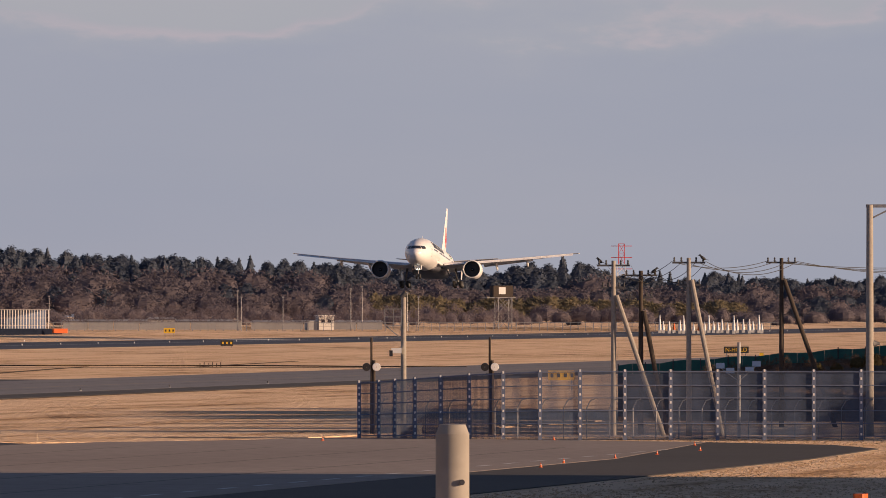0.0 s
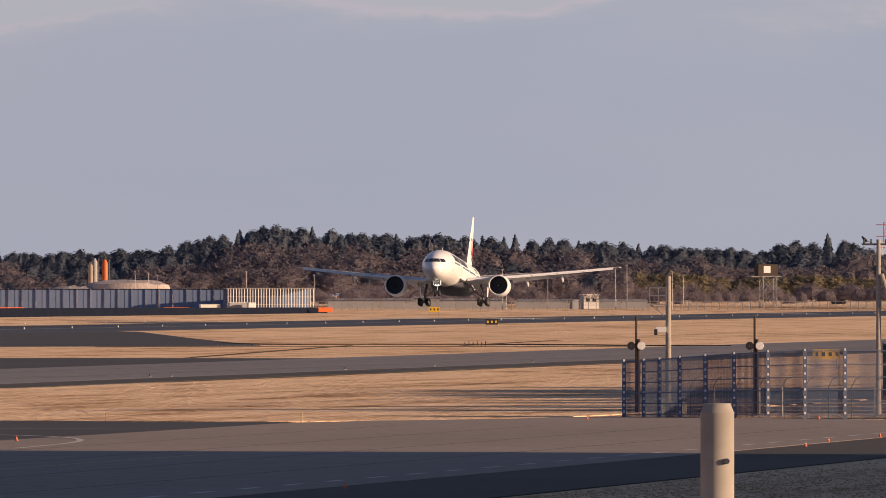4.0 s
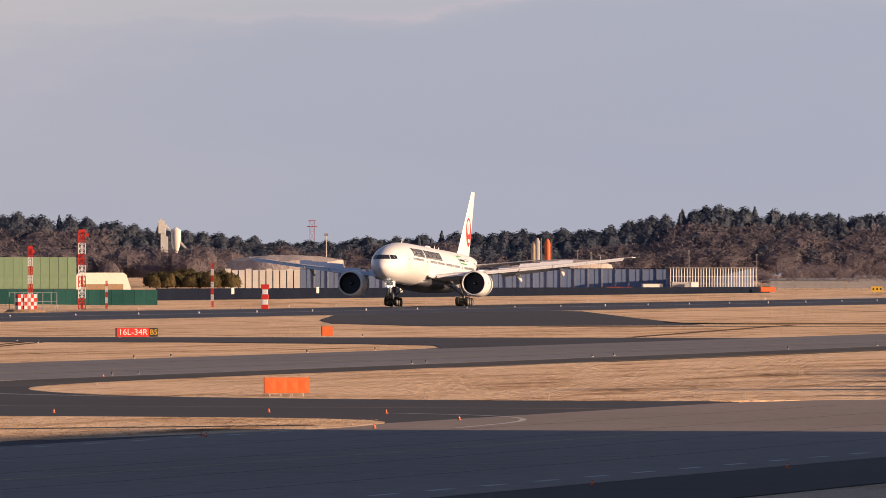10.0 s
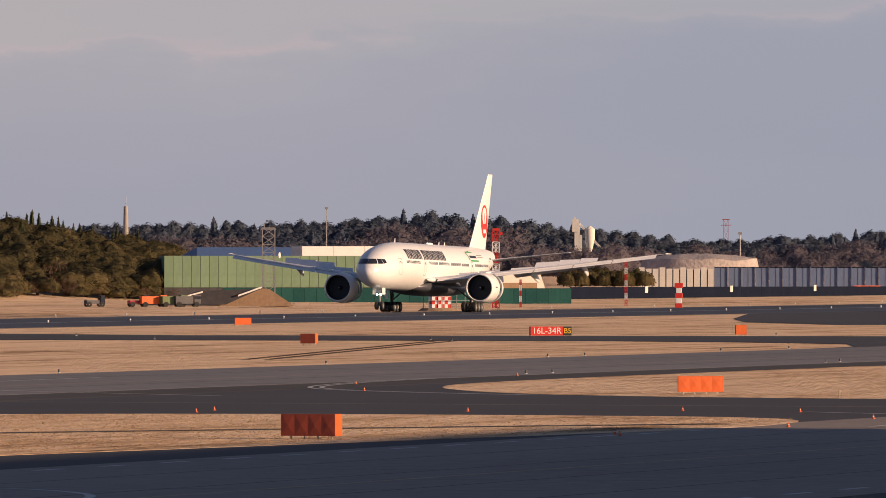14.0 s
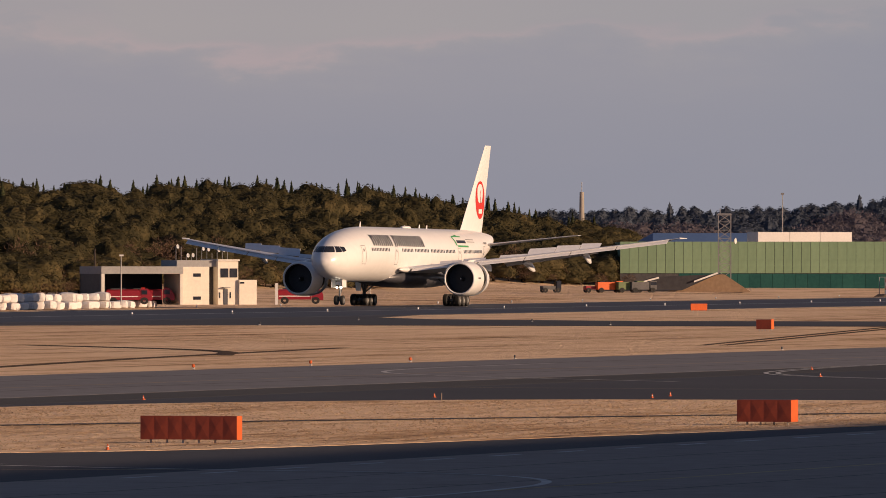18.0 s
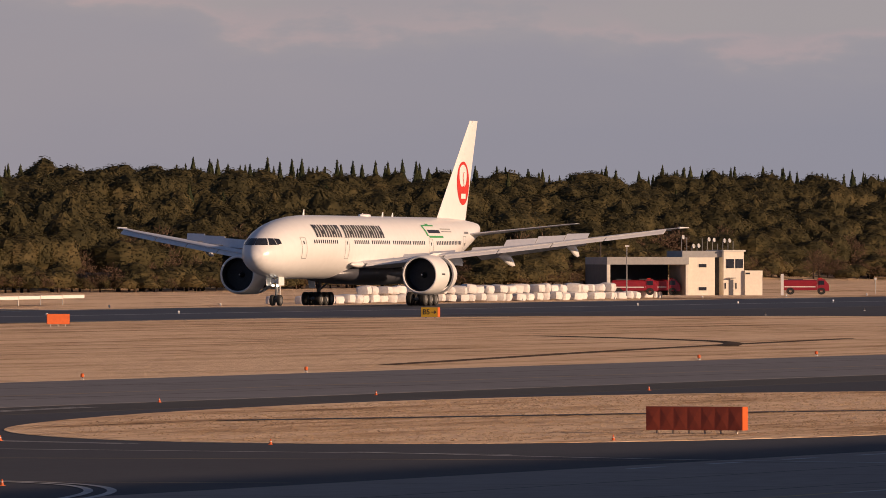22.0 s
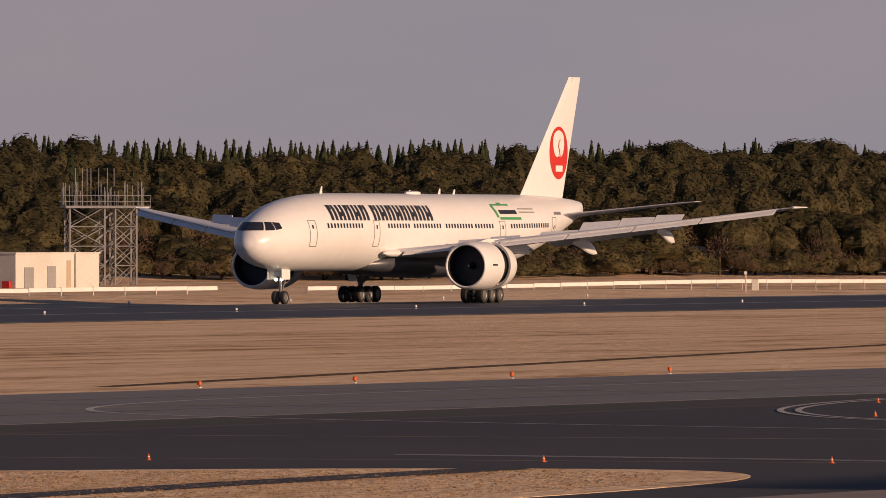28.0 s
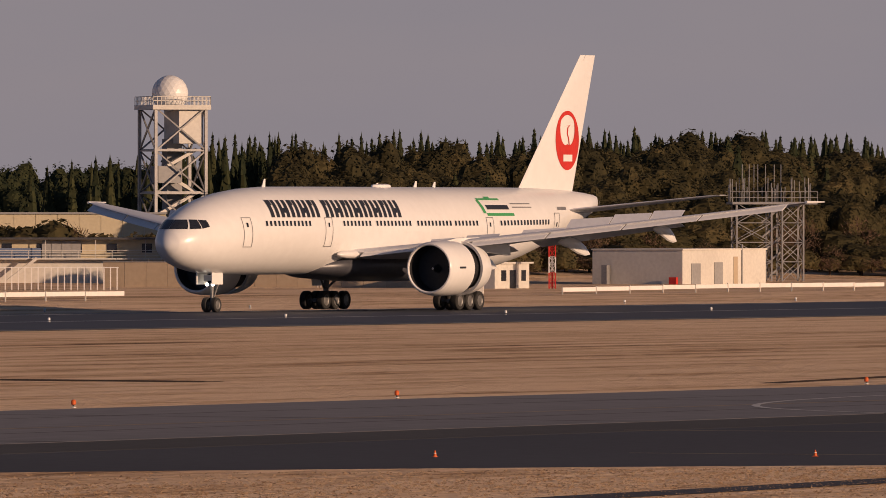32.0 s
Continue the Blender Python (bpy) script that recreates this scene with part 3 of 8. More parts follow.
def airliner():
    ob = thing("airliner", (-388.4, 2183, 0), 0, "white twin-engine airliner with red tail emblem and gear down", "airplane")
    # fuselage
    n = 48
    ys = sorted({round(f[0], 2) for f in FUS} | {-32.3, -32.2, -31.95, -31.4, -30.5, -29.3, -27.7, -25.7, -23.3})
    rings = [[fus_point(y, 360 * i / n) for i in range(n)] for y in ys]
    body = part("fuselage", Shape().loft(rings), M_WHITE, ob, "glossy white fuselage", True)
    # wing-to-body fairing, its grey darkened to hold the shade below the wing root
    rings = []
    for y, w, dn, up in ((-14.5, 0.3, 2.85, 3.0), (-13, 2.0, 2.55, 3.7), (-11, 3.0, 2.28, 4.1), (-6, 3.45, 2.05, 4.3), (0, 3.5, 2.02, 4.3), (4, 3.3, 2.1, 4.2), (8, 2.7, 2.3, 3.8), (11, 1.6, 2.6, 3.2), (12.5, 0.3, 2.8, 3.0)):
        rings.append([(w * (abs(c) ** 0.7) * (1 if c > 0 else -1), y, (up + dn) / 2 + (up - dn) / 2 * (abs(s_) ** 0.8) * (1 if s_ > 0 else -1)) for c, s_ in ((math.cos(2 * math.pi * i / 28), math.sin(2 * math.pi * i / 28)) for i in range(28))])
    part("belly_fairing", Shape().loft(rings), M_BELLY, ob, "grey wing-to-body fairing darkened for the shade under the wing", True)
    for side in (1, -1):
        # cockpit windows: three panes on each side
        for u0, u1, d0, d1 in ((0.02, 0.98, 0.0, 0.0), (1.06, 1.72, 0.0, 0.03), (1.79, 2.30, 0.03, 0.16)):
            rows = []
            for i in range(4):
                row = []
                for j in range(5):
                    u = u0 + (u1 - u0) * j / 4
                    lift = d0 + (d1 - d0) * j / 4
                    # sideways round the nose: the brow recedes as it rises
                    z = 5.80 + lift + (0.66 - lift * 1.3) * i / 3
                    y = nose_station(u, z)
                    p_ = fus_point(y, fus_z(y, z), 0.03) if u >= 1.0 else Vector((u * nose_half(1.0, z), y, z + 0.02))
                    row.append((p_.x * side, p_.y - (0.02 if u < 1 else 0), p_.z))
                rows.append(row)
            part("cockpit_pane", Shape().loft(rows, close_ends=False, wrap=False), M_GLASS, ob, "dark cockpit window")
        # doors with their seams and small panes
        for y in (-25.6, -14.6, 9.2, 20.6):
            w, z0, z1 = (0.53, 4.55, 6.62) if y < 20 else (0.50, 5.05, 6.95)
            frame_ = Shape()
            for a, b, c, d in ((y - w, y - w + 0.05, z0, z1), (y + w - 0.05, y + w, z0, z1), (y - w, y + w, z0, z0 + 0.05), (y - w, y + w, z1 - 0.05, z1)):
                k = skin_patch(a, b, c, d, 0.026, side, 1, 6)
                frame_.add(k.v, k.f)
            door = part("door_seam", frame_, M_STEEL, ob, "grey outline of a cabin door")
            part("door_pane", skin_patch(y - 0.1, y + 0.1, 5.95, 6.25, 0.03, side, 1, 1), M_GLASS, door)
        # cabin windows
        for a, b in ((-23.2, -17.0), (-12.4, -8.6), (-7.6, -2.6), (-1.6, 3.3), (4.0, 7.6), (10.9, 19.2)):
            k = int((b - a) / 0.535)
            for i in range(k + 1):
                y = a + i * 0.535
                zz = 6.02 if y < 11 else 6.02 + (y - 11) * 0.01
                part("cabin_window", skin_patch(y - 0.125, y + 0.125, zz, zz + 0.36, 0.026, side, 1, 2), M_GLASS, ob)
        # airline name as plain dark blocks, each with an upright and a slanting bar
        y = -22.4
        for j in range(14):
            if j != 5:
                s = Shape()
                for a, b, c, d in ((0.0, 0.42, 0, 1.20), (0.70, 1.12, 0, 1.20), (0.42, 0.70, 0.32 if j % 2 else 0.84, 0.66 if j % 2 else 1.20)):
                    k = skin_patch(y + a, y + b, 6.62 + c, 6.62 + d, 0.032, side, 1, 4, 0.14 * 1)
                    s.add(k.v, k.f)
                part("name_block", s, M_NAVY, ob, "plain dark block of the airline name")
            y += 1.40 if j != 5 else 0.60
        # green emblem behind the wing
        for a, b, c, d in ((9.1, 13.2, 6.72, 6.92), (8.6, 9.0, 6.9, 7.85), (8.6, 12.0, 7.86, 7.98), (10.0, 10.8, 7.98, 8.1)):
            part("green_emblem", skin_patch(a, b, c, d, 0.032, side, 6, 2, -0.2), M_GREEN, ob, "plain green shape on the rear fuselage")
        part("emblem_bar", skin_patch(9.35, 12.7, 7.18, 7.5, 0.032, side, 6, 2), M_NAVY, ob, "plain dark bar")
        for z in (7.36, 7.1):
            part("emblem_bar", skin_patch(13.3, 16.4, z + 0.2, z + 0.28, 0.032, side, 6, 1), M_STEEL, ob, "plain grey bar")
        part("registration_bar", skin_patch(20.9, 22.6, 7.15, 7.38, 0.032, side, 4, 1), M_STEEL, ob, "plain dark bar")
        # wing
        us = [0, 0.06, 0.14, 0.27, 0.42, 0.58, 0.74, 0.88, 0.955, 1.0]
        rings = []
        for u in us:
            le, ch, th = wing_line(u)
            if u > 0.95:
                k = (u - 0.94) / 0.06
                le = le + Vector((0, 0.7 * k, 0))
                ch -= 0.8 * k
            rings.append(airfoil(le, ch * 0.80 if u < 0.96 else ch, th, 1.5 - 2 * u))
        part("wing", mirrored(Shape().loft(rings), side), M_WINGGREY, ob, "grey wing with white leading edge", True)
        # slats: bright leading edge moved forward and down
        for u0, u1 in ((0.05, 0.235), (0.285, 0.448), (0.452, 0.612), (0.616, 0.776), (0.78, 0.962)):
            rg = []
            for u in (u0, (u0 + u1) / 2, u1):
                le, ch, th = wing_line(u)
                k = 0.72 if u1 < 0.25 else 1.0
                ring = airfoil(le + Vector((0, -0.62 * k, -0.46 * k)), 1.08 * k, 0.13, -26, 6)
                rg.append(ring)
            part("slat", mirrored(Shape().loft(rg), side), M_SLAT, ob, "pale extended leading-edge slat", True)
        # flaps lowered behind the trailing edge
        for u0, u1, drop in ((0.035, 0.235, 17), (0.30, 0.66, 17)):
            rg = []
            for u in (u0, u1):
                le, ch, th = wing_line(u)
                rg.append(airfoil(le + Vector((0, ch * 0.80 - 0.15, 0.02)), ch * 0.16 + 0.3, 0.09, drop, 6))
            part("flap", mirrored(Shape().loft(rg), side), M_WINGGREY, ob, "grey trailing-edge flap, lowered", True)
        rg = []
        for u in (0.665, 0.95):
            le, ch, th = wing_line(u)
            rg.append(airfoil(le + Vector((0, ch * 0.80 - 0.05, 0.0)), ch * 0.20, 0.12, 4, 6))
        part("aileron", mirrored(Shape().loft(rg), side), M_WINGGREY, ob, "", True)
        # flap track fairings
        for u, lng in ((0.155, 5.2), (0.395, 4.8), (0.62, 3.6)):
            le, ch, th = wing_line(u)
            base = le + Vector((0, ch * 0.60, -ch * th * 0.33 - 0.05))
            rings = []
            for k, w, h in ((0, 0.03, 0.03), (0.12, 0.17, 0.22), (0.35, 0.23, 0.42), (0.62, 0.24, 0.52), (0.85, 0.15, 0.36), (1, 0.02, 0.05)):
                cy, cz = base.y + k * lng, base.z - 0.16 - 1.35 * max(0, k - 0.3) ** 1.3
                rings.append([(base.x + w * math.cos(2 * math.pi * i / 12), cy, cz + h * math.sin(2 * math.pi * i / 12)) for i in range(12)])
            part("flap_fairing", mirrored(Shape().loft(rings), side), M_WHITE, ob, "cream flap track fairing", True)
        # spoilers, hinged on the upper surface
        for u0, u1 in ((0.06, 0.15), (0.155, 0.245), (0.30, 0.40), (0.405, 0.505), (0.51, 0.60), (0.605, 0.68)):
            p0, c0, t0 = wing_line(u0)
            p1, c1, t1 = wing_line(u1)
            h0 = p0 + Vector((0, c0 * 0.63, c0 * t0 * 0.20))
            h1 = p1 + Vector((0, c1 * 0.63, c1 * t1 * 0.20))
            d0, d1 = (0.6, 0.6) if u1 < 0.5 else (min(1.15, c0 * 0.16), min(1.15, c1 * 0.16))
            v = []
            for z in (0.0, 0.06):
                v += [(0, 0, z), (h1.x - h0.x, h1.y - h0.y, h1.z - h0.z + z), (h1.x - h0.x, h1.y - h0.y + d1, h1.z - h0.z - 0.03 + z), (0, d0, -0.03 + z)]
            s = Shape().add(v, [(3, 2, 1, 0), (4, 5, 6, 7), (0, 1, 5, 4), (1, 2, 6, 5), (2, 3, 7, 6), (3, 0, 4, 7)])
            sp = part("spoiler", mirrored(s, side), M_WINGGREY, ob, "grey spoiler panel")
            SPOILERS.append((sp, (h0.x * side, h0.y, h0.z), side, math.degrees(math.atan2(h1.y - h0.y, h1.x - h0.x))))
        # wing-tip lamp
        le, ch, th = wing_line(1.0)
        part("wingtip_cap", mirrored(Shape().tube(le + Vector((-0.05, 0.5, 0)), le + Vector((0.05, 3.2, 0.02)), 0.10, 0.04), side), M_WHITE, ob, "white wing-tip cap")
        # engine
        ex, ey, ez = 9.5 * side, -11.7, 3.02
        prof_out = [(0.02, 1.66), (0, 1.70), (0.06, 1.79), (0.3, 1.88), (0.9, 1.94), (1.8, 1.96), (3.25, 1.93)]
        prof_in = [(3.25, 1.86), (1.2, 1.55), (0.35, 1.60), (0.1, 1.62), (0.02, 1.66)]
        nac = part("nacelle", Shape().lathe(prof_out + prof_in, (ex, ey, ez), (0, 1, 0), 44), M_WHITE, ob, "white engine nacelle", True)
        lip = Shape().lathe([(0.02, 1.63), (-0.03, 1.68), (-0.02, 1.75), (0.08, 1.815), (0.24, 1.872), (0.24, 1.86)], (ex, ey, ez), (0, 1, 0), 44)
        part("inlet_lip", lip, M_WHITE, nac, "white inlet lip", True)
        part("inlet_liner", Shape().lathe([(0.10, 1.605), (0.4, 1.575), (1.24, 1.52)], (ex, ey, ez), (0, 1, 0), 44), M_DARK, nac, "dark inlet lining", True)
        cowl = Shape().lathe([(0, 1.93), (0.7, 1.87), (1.3, 1.76), (1.9, 1.60), (1.9, 1.54), (0, 1.75), (0, 1.93)], (0, 0, 0), (0, 1, 0), 44)
        co = part("reverser_cowl", cowl, M_WHITE, nac, "white sliding reverser cowl", True)
        COWLS.append((co, (ex, ey + 3.26, ez)))
        part("cascade", Shape().lathe([(3.1, 1.60), (3.9, 1.64), (5.2, 1.48)], (ex, ey, ez), (0, 1, 0), 36), M_DARK, nac, "black thrust reverser opening")
        core = Shape().lathe([(1.25, 1.54), (1.3, 0.3), (0.9, 0.2), (0.55, 0.02)], (ex, ey, ez), (0, 1, 0), 36)
        fan = part("fan", core, M_DARK, nac, "dark engine fan", True)
        sw = Shape().lathe([(0.53, 0.02), (0.55, 0.05), (0.58, 0.08)], (ex, ey, ez), (0, 1, 0), 12)
        part("spinner_mark", sw, M_LAMP, fan, "white mark on the spinner")
        part("exhaust", Shape().lathe([(5.0, 1.45), (6.2, 1.05), (7.2, 0.80), (7.2, 0.7), (6.0, 0.72), (6.0, 0.35), (7.0, 0.28), (8.0, 0.03)], (ex, ey, ez), (0, 1, 0), 28), M_DSTEEL, nac, "dark metal exhaust", True)
        le, ch, th = wing_line((9.65 - 2.4) / 28.1)
        py = Shape().loft([[(ex - 0.22, y, z0), (ex + 0.22, y, z0), (ex + 0.16, y, z1), (ex - 0.16, y, z1)] for y, z0, z1 in ((-10.0, 4.85, 4.9), (-8.0, 4.5, 5.15), (-4.6, 4.2, 5.2), (0.0, 3.9, 4.6))])
        part("pylon", py, M_WHITE, nac, "white engine pylon")
        part("nacelle_bar", Shape().box(ex + (1.955 * side if side > 0 else -1.965), ex + (1.965 * side if side > 0 else -1.955), ey + 1.0, ey + 1.9, 3.02, 3.16), M_NAVY, nac)
        # landing lamp bulge at the wing root
        part("root_lamp", Shape().loft([[(side * (x + w * math.cos(2 * math.pi * i / 14)), y, 4.0 + w * 0.75 * math.sin(2 * math.pi * i / 14)) for i in range(14)] for y, x, w in ((-13.3, 3.0, 0.04), (-13.1, 3.05, 0.22), (-12.5, 3.1, 0.36), (-11.0, 3.1, 0.42), (-9.5, 3.0, 0.2))]), M_WHITE, ob, "bright lamp bulge at the wing root", True)
        # horizontal stabiliser
        rings = [airfoil(Vector((x, 22.6 + (x - 1.2) * 0.75, 7.05 + (x - 1.2) * 0.125)), 6.6 - (x - 1.2) * 0.46, 0.085, 0, 7) for x in (1.2, 4, 7.5, 10.2)] + [airfoil(Vector((10.75, 30.35, 8.25)), 1.6, 0.06, 0, 7)]
        part("stabiliser", mirrored(Shape().loft(rings), side), M_WINGGREY, ob, "pale grey tailplane", True)
    # fin
    def fin_ring(z):
        k = (z - 8.2) / 10.45
        le, te = 18.6 + 10.2 * k, 27.4 + 3.7 * k
        ch, th = te - le, 0.095 - 0.01 * k
        out = []
        for i in range(17):
            t = (1 - math.cos(math.pi * i / 16)) / 2
            h = th * ch * 2.6 * (0.2969 * math.sqrt(t) - 0.126 * t - 0.3516 * t ** 2 + 0.2843 * t ** 3 - 0.1036 * t ** 4)
            out.append((h, le + t * ch, z))
        return out + [(-x, y, zz) for x, y, zz in out[-2:0:-1]]
    fin = part("fin", Shape().loft([fin_ring(z) for z in (7.6, 9, 11.5, 14, 16.5, 18.2)] + [[(x * 0.5, y + (0.35 if i < 6 else 0), 18.65) for i, (x, y, z) in enumerate(fin_ring(18.65))]]), M_WHITE, ob, "white tail fin", True)
    for side in (1, -1):
        def fin_plate(shape2d, lift):
            out = []
            for y, z in shape2d:
                k = (z - 8.2) / 10.45
                le, te = 18.6 + 10.2 * k, 27.4 + 3.7 * k
                t = (y - le) / (te - le)
                h = (0.095 - 0.01 * k) * (te - le) * 2.6 * (0.2969 * math.sqrt(t) - 0.126 * t - 0.3516 * t ** 2 + 0.2843 * t ** 3 - 0.1036 * t ** 4)
                out.append((side * (h + lift), y, z))
            return out
        cy, cz, r = 26.55, 12.3, 2.2
        # round red emblem: a ring that thickens towards its foot, with a plain curved stroke
        s = Shape()
        m = 40
        for i in range(m):
            for a0, a1 in ((2 * math.pi * i / m, 2 * math.pi * (i + 1) / m),):
                q = []
                for a, inner in ((a0, False), (a1, False), (a1, True), (a0, True)):
                    ro = r
                    ri = r * (0.86 if math.sin(a) > 0.75 else 0.86 - 0.74 * ((0.75 - math.sin(a)) / 1.75) ** 0.8)
                    rr = ri if inner else ro
                    q.append((cy + rr * math.cos(a) * 0.88, cz + rr * math.sin(a)))
                s.add(fin_plate(q, 0.025), [(0, 1, 2, 3)])
        part("tail_emblem", s, M_RED, fin, "plain red ring emblem on the fin")
        s = Shape()
        path = [(0.10, -0.9), (0.30, -0.35), (0.18, 0.15), (-0.05, 0.5), (0.05, 0.95), (0.35, 1.12), (-0.45, 1.05)]
        for (a, b), (c, d) in zip(path, path[1:]):
            s.add(fin_plate([(cy + a - 0.08, cz + b), (cy + a + 0.08, cz + b), (cy + c + 0.07, cz + d), (cy + c - 0.07, cz + d)], 0.03), [(0, 1, 2, 3)])
        part("emblem_stroke", s, M_RED, fin, "plain red stroke")
        part("emblem_bar", Shape().add(fin_plate([(cy - 0.7, cz - 1.55), (cy + 0.8, cz - 1.55), (cy + 0.8, cz - 1.05), (cy - 0.7, cz - 1.05)], 0.04), [(0, 1, 2, 3)]), M_SIGNWHT, fin, "plain white bar")
    part("tail_cone_outlet", Shape().lathe([(0, 0.30), (0.25, 0.22)], (0, 31.25, 7.7), (0, 1, 0), 14), M_DSTEEL, ob, "dark tail outlet")
    # nose gear
    ng = part("nose_gear", Shape().tube((0, -25.6, 2.9), (0, -25.88, 0.62), 0.13, 0.11, 12).tube((0, -25.88, 0.53), (0, -24.4, 2.7), 0.06, n=8).tube((-0.45, -25.88, 0.53), (0.45, -25.88, 0.53), 0.08, n=10), M_HUB, ob, "white nose gear leg", True)
    for x in (-0.36, 0.36):
        wheel(ng, "nose_wheel", (x, -25.88, 0.53), 0.53, 0.36)
    for x in (-0.62, 0.62):
        part("gear_door", Shape().box(x - 0.03, x + 0.03, -26.9, -25.4, 1.95, 2.85), M_WHITE, ng, "white nose gear door")
    for x in (-0.24, 0.24):
        part("landing_lamp", Shape().lathe([(0, 0.02), (0.0, 0.13), (0.1, 0.12)], (x, -26.12, 1.95), (0, 1, 0), 14), M_LANDING, ng, "lit landing lamp")
    part("gear_plate", Shape().box(-0.34, 0.34, -26.35, -26.32, 2.2, 2.6), M_WHITE, ng, "white plate with a plain bar")
    # main gear
    for side in (1, -1):
        x = 5.49 * side
        s = Shape().tube((x - 0.5 * side, -0.3, 4.0), (x, 0, 0.75), 0.24, 0.19, 14).tube((x, 0, 1.4), (x - 2.4 * side, -0.2, 3.3), 0.09).tube((x, 0, 1.3), (x - 0.4 * side, -2.0, 3.2), 0.08)
        s.tube((x, -1.65, 0.67), (x, 1.65, 0.67), 0.15, n=10)
        for y in (-1.47, 0, 1.47):
            s.tube((x - 0.75, y, 0.67), (x + 0.75, y, 0.67), 0.09, n=10)
        mg = part("main_gear", s, M_HUB, ob, "grey six-wheel main gear leg", True)
        for y in (-1.47, 0, 1.47):
            for dx in (-0.70, 0.70):
                wheel(mg, "main_wheel", (x + dx, y, 0.67), 0.67, 0.52)
        part("gear_door", Shape().add([(x + 0.75 * side, -1.0, 3.6), (x + 0.75 * side, 1.2, 3.6), (x + 0.62 * side, 0.9, 1.7), (x + 0.62 * side, -0.7, 1.7), (x + 0.81 * side, -1.0, 3.6), (x + 0.81 * side, 1.2, 3.6), (x + 0.68 * side, 0.9, 1.7), (x + 0.68 * side, -0.7, 1.7)], [(0, 1, 2, 3), (7, 6, 5, 4), (0, 4, 5, 1), (1, 5, 6, 2), (2, 6, 7, 3), (3, 7, 4, 0)]), M_WHITE, mg, "white main gear door")
    # blade aerials on the crown
    for y, h in ((-18.8, 0.55), (-2.5, 0.3), (3.2, 0.45), (6.0, 0.4)):
        z = 8.78
        part("aerial", Shape().add([(-0.03, y, z), (0.03, y, z), (0.03, y + 0.45, z), (-0.03, y + 0.45, z), (-0.015, y + 0.3, z + h), (0.015, y + 0.3, z + h), (0.015, y + 0.5, z + h), (-0.015, y + 0.5, z + h)], [(3, 2, 1, 0), (4, 5, 6, 7), (0, 1, 5, 4), (1, 2, 6, 5), (2, 3, 7, 6), (3, 0, 4, 7)]), M_WHITE, ob, "white blade aerial")
    part("antenna_dome", Shape().loft([[(w * math.cos(2 * math.pi * i / 16), -1.6 + 1.3 * k * math.sin(2 * math.pi * i / 16), z) for i in range(16)] for w, k, z in ((0.5, 1, 8.72), (0.45, 0.9, 8.95), (0.25, 0.5, 9.02))]), M_WHITE, ob, "", True)
    return ob


PLANE = airliner()


# ---- things along the field; the facing side of each looks to the viewer ----
def stand(name, az, d, label, category, group="", z=0.0, turn=0.0):
    return thing(name, polar(az, d, z), az + turn, label, category, group)


def lettering(text, size, place, parent, material, name="lettering"):
    cu = bpy.data.curves.new(name, "FONT")
    cu.body, cu.size, cu.align_x, cu.align_y, cu.extrude = text, size, "CENTER", "CENTER", 0.006
    cu.materials.append(material)
    ob = new(name, cu)
    ob.parent = parent
    ob.matrix_basis = pose(*place, 90, 0, 0)
    return ob


def lattice(s, w, h, z0=0.0, bays=4, leg=0.09, brace=0.05, x0=0.0, taper=1.0, d=None):
    """Four legs with cross bracing."""
    d = d or w
    def at(i, k):
        c = 1 + (taper - 1) * k
        return Vector((x0 + (w / 2 if i in (1, 2) else -w / 2) * c, (d / 2 if i > 1 else -d / 2) * c, z0 + h * k))
    for i in range(4):
        s.beam(at(i, 0), at(i, 1), leg)
        for b in range(bays):
            k0, k1 = b / bays, (b + 1) / bays
            s.beam(at(i, k0), at((i + 1) % 4, k1), brace)
            s.beam(at((i + 1) % 4, k0), at(i, k1), brace)
            s.beam(at(i, k1), at((i + 1) % 4, k1), brace)
    return s


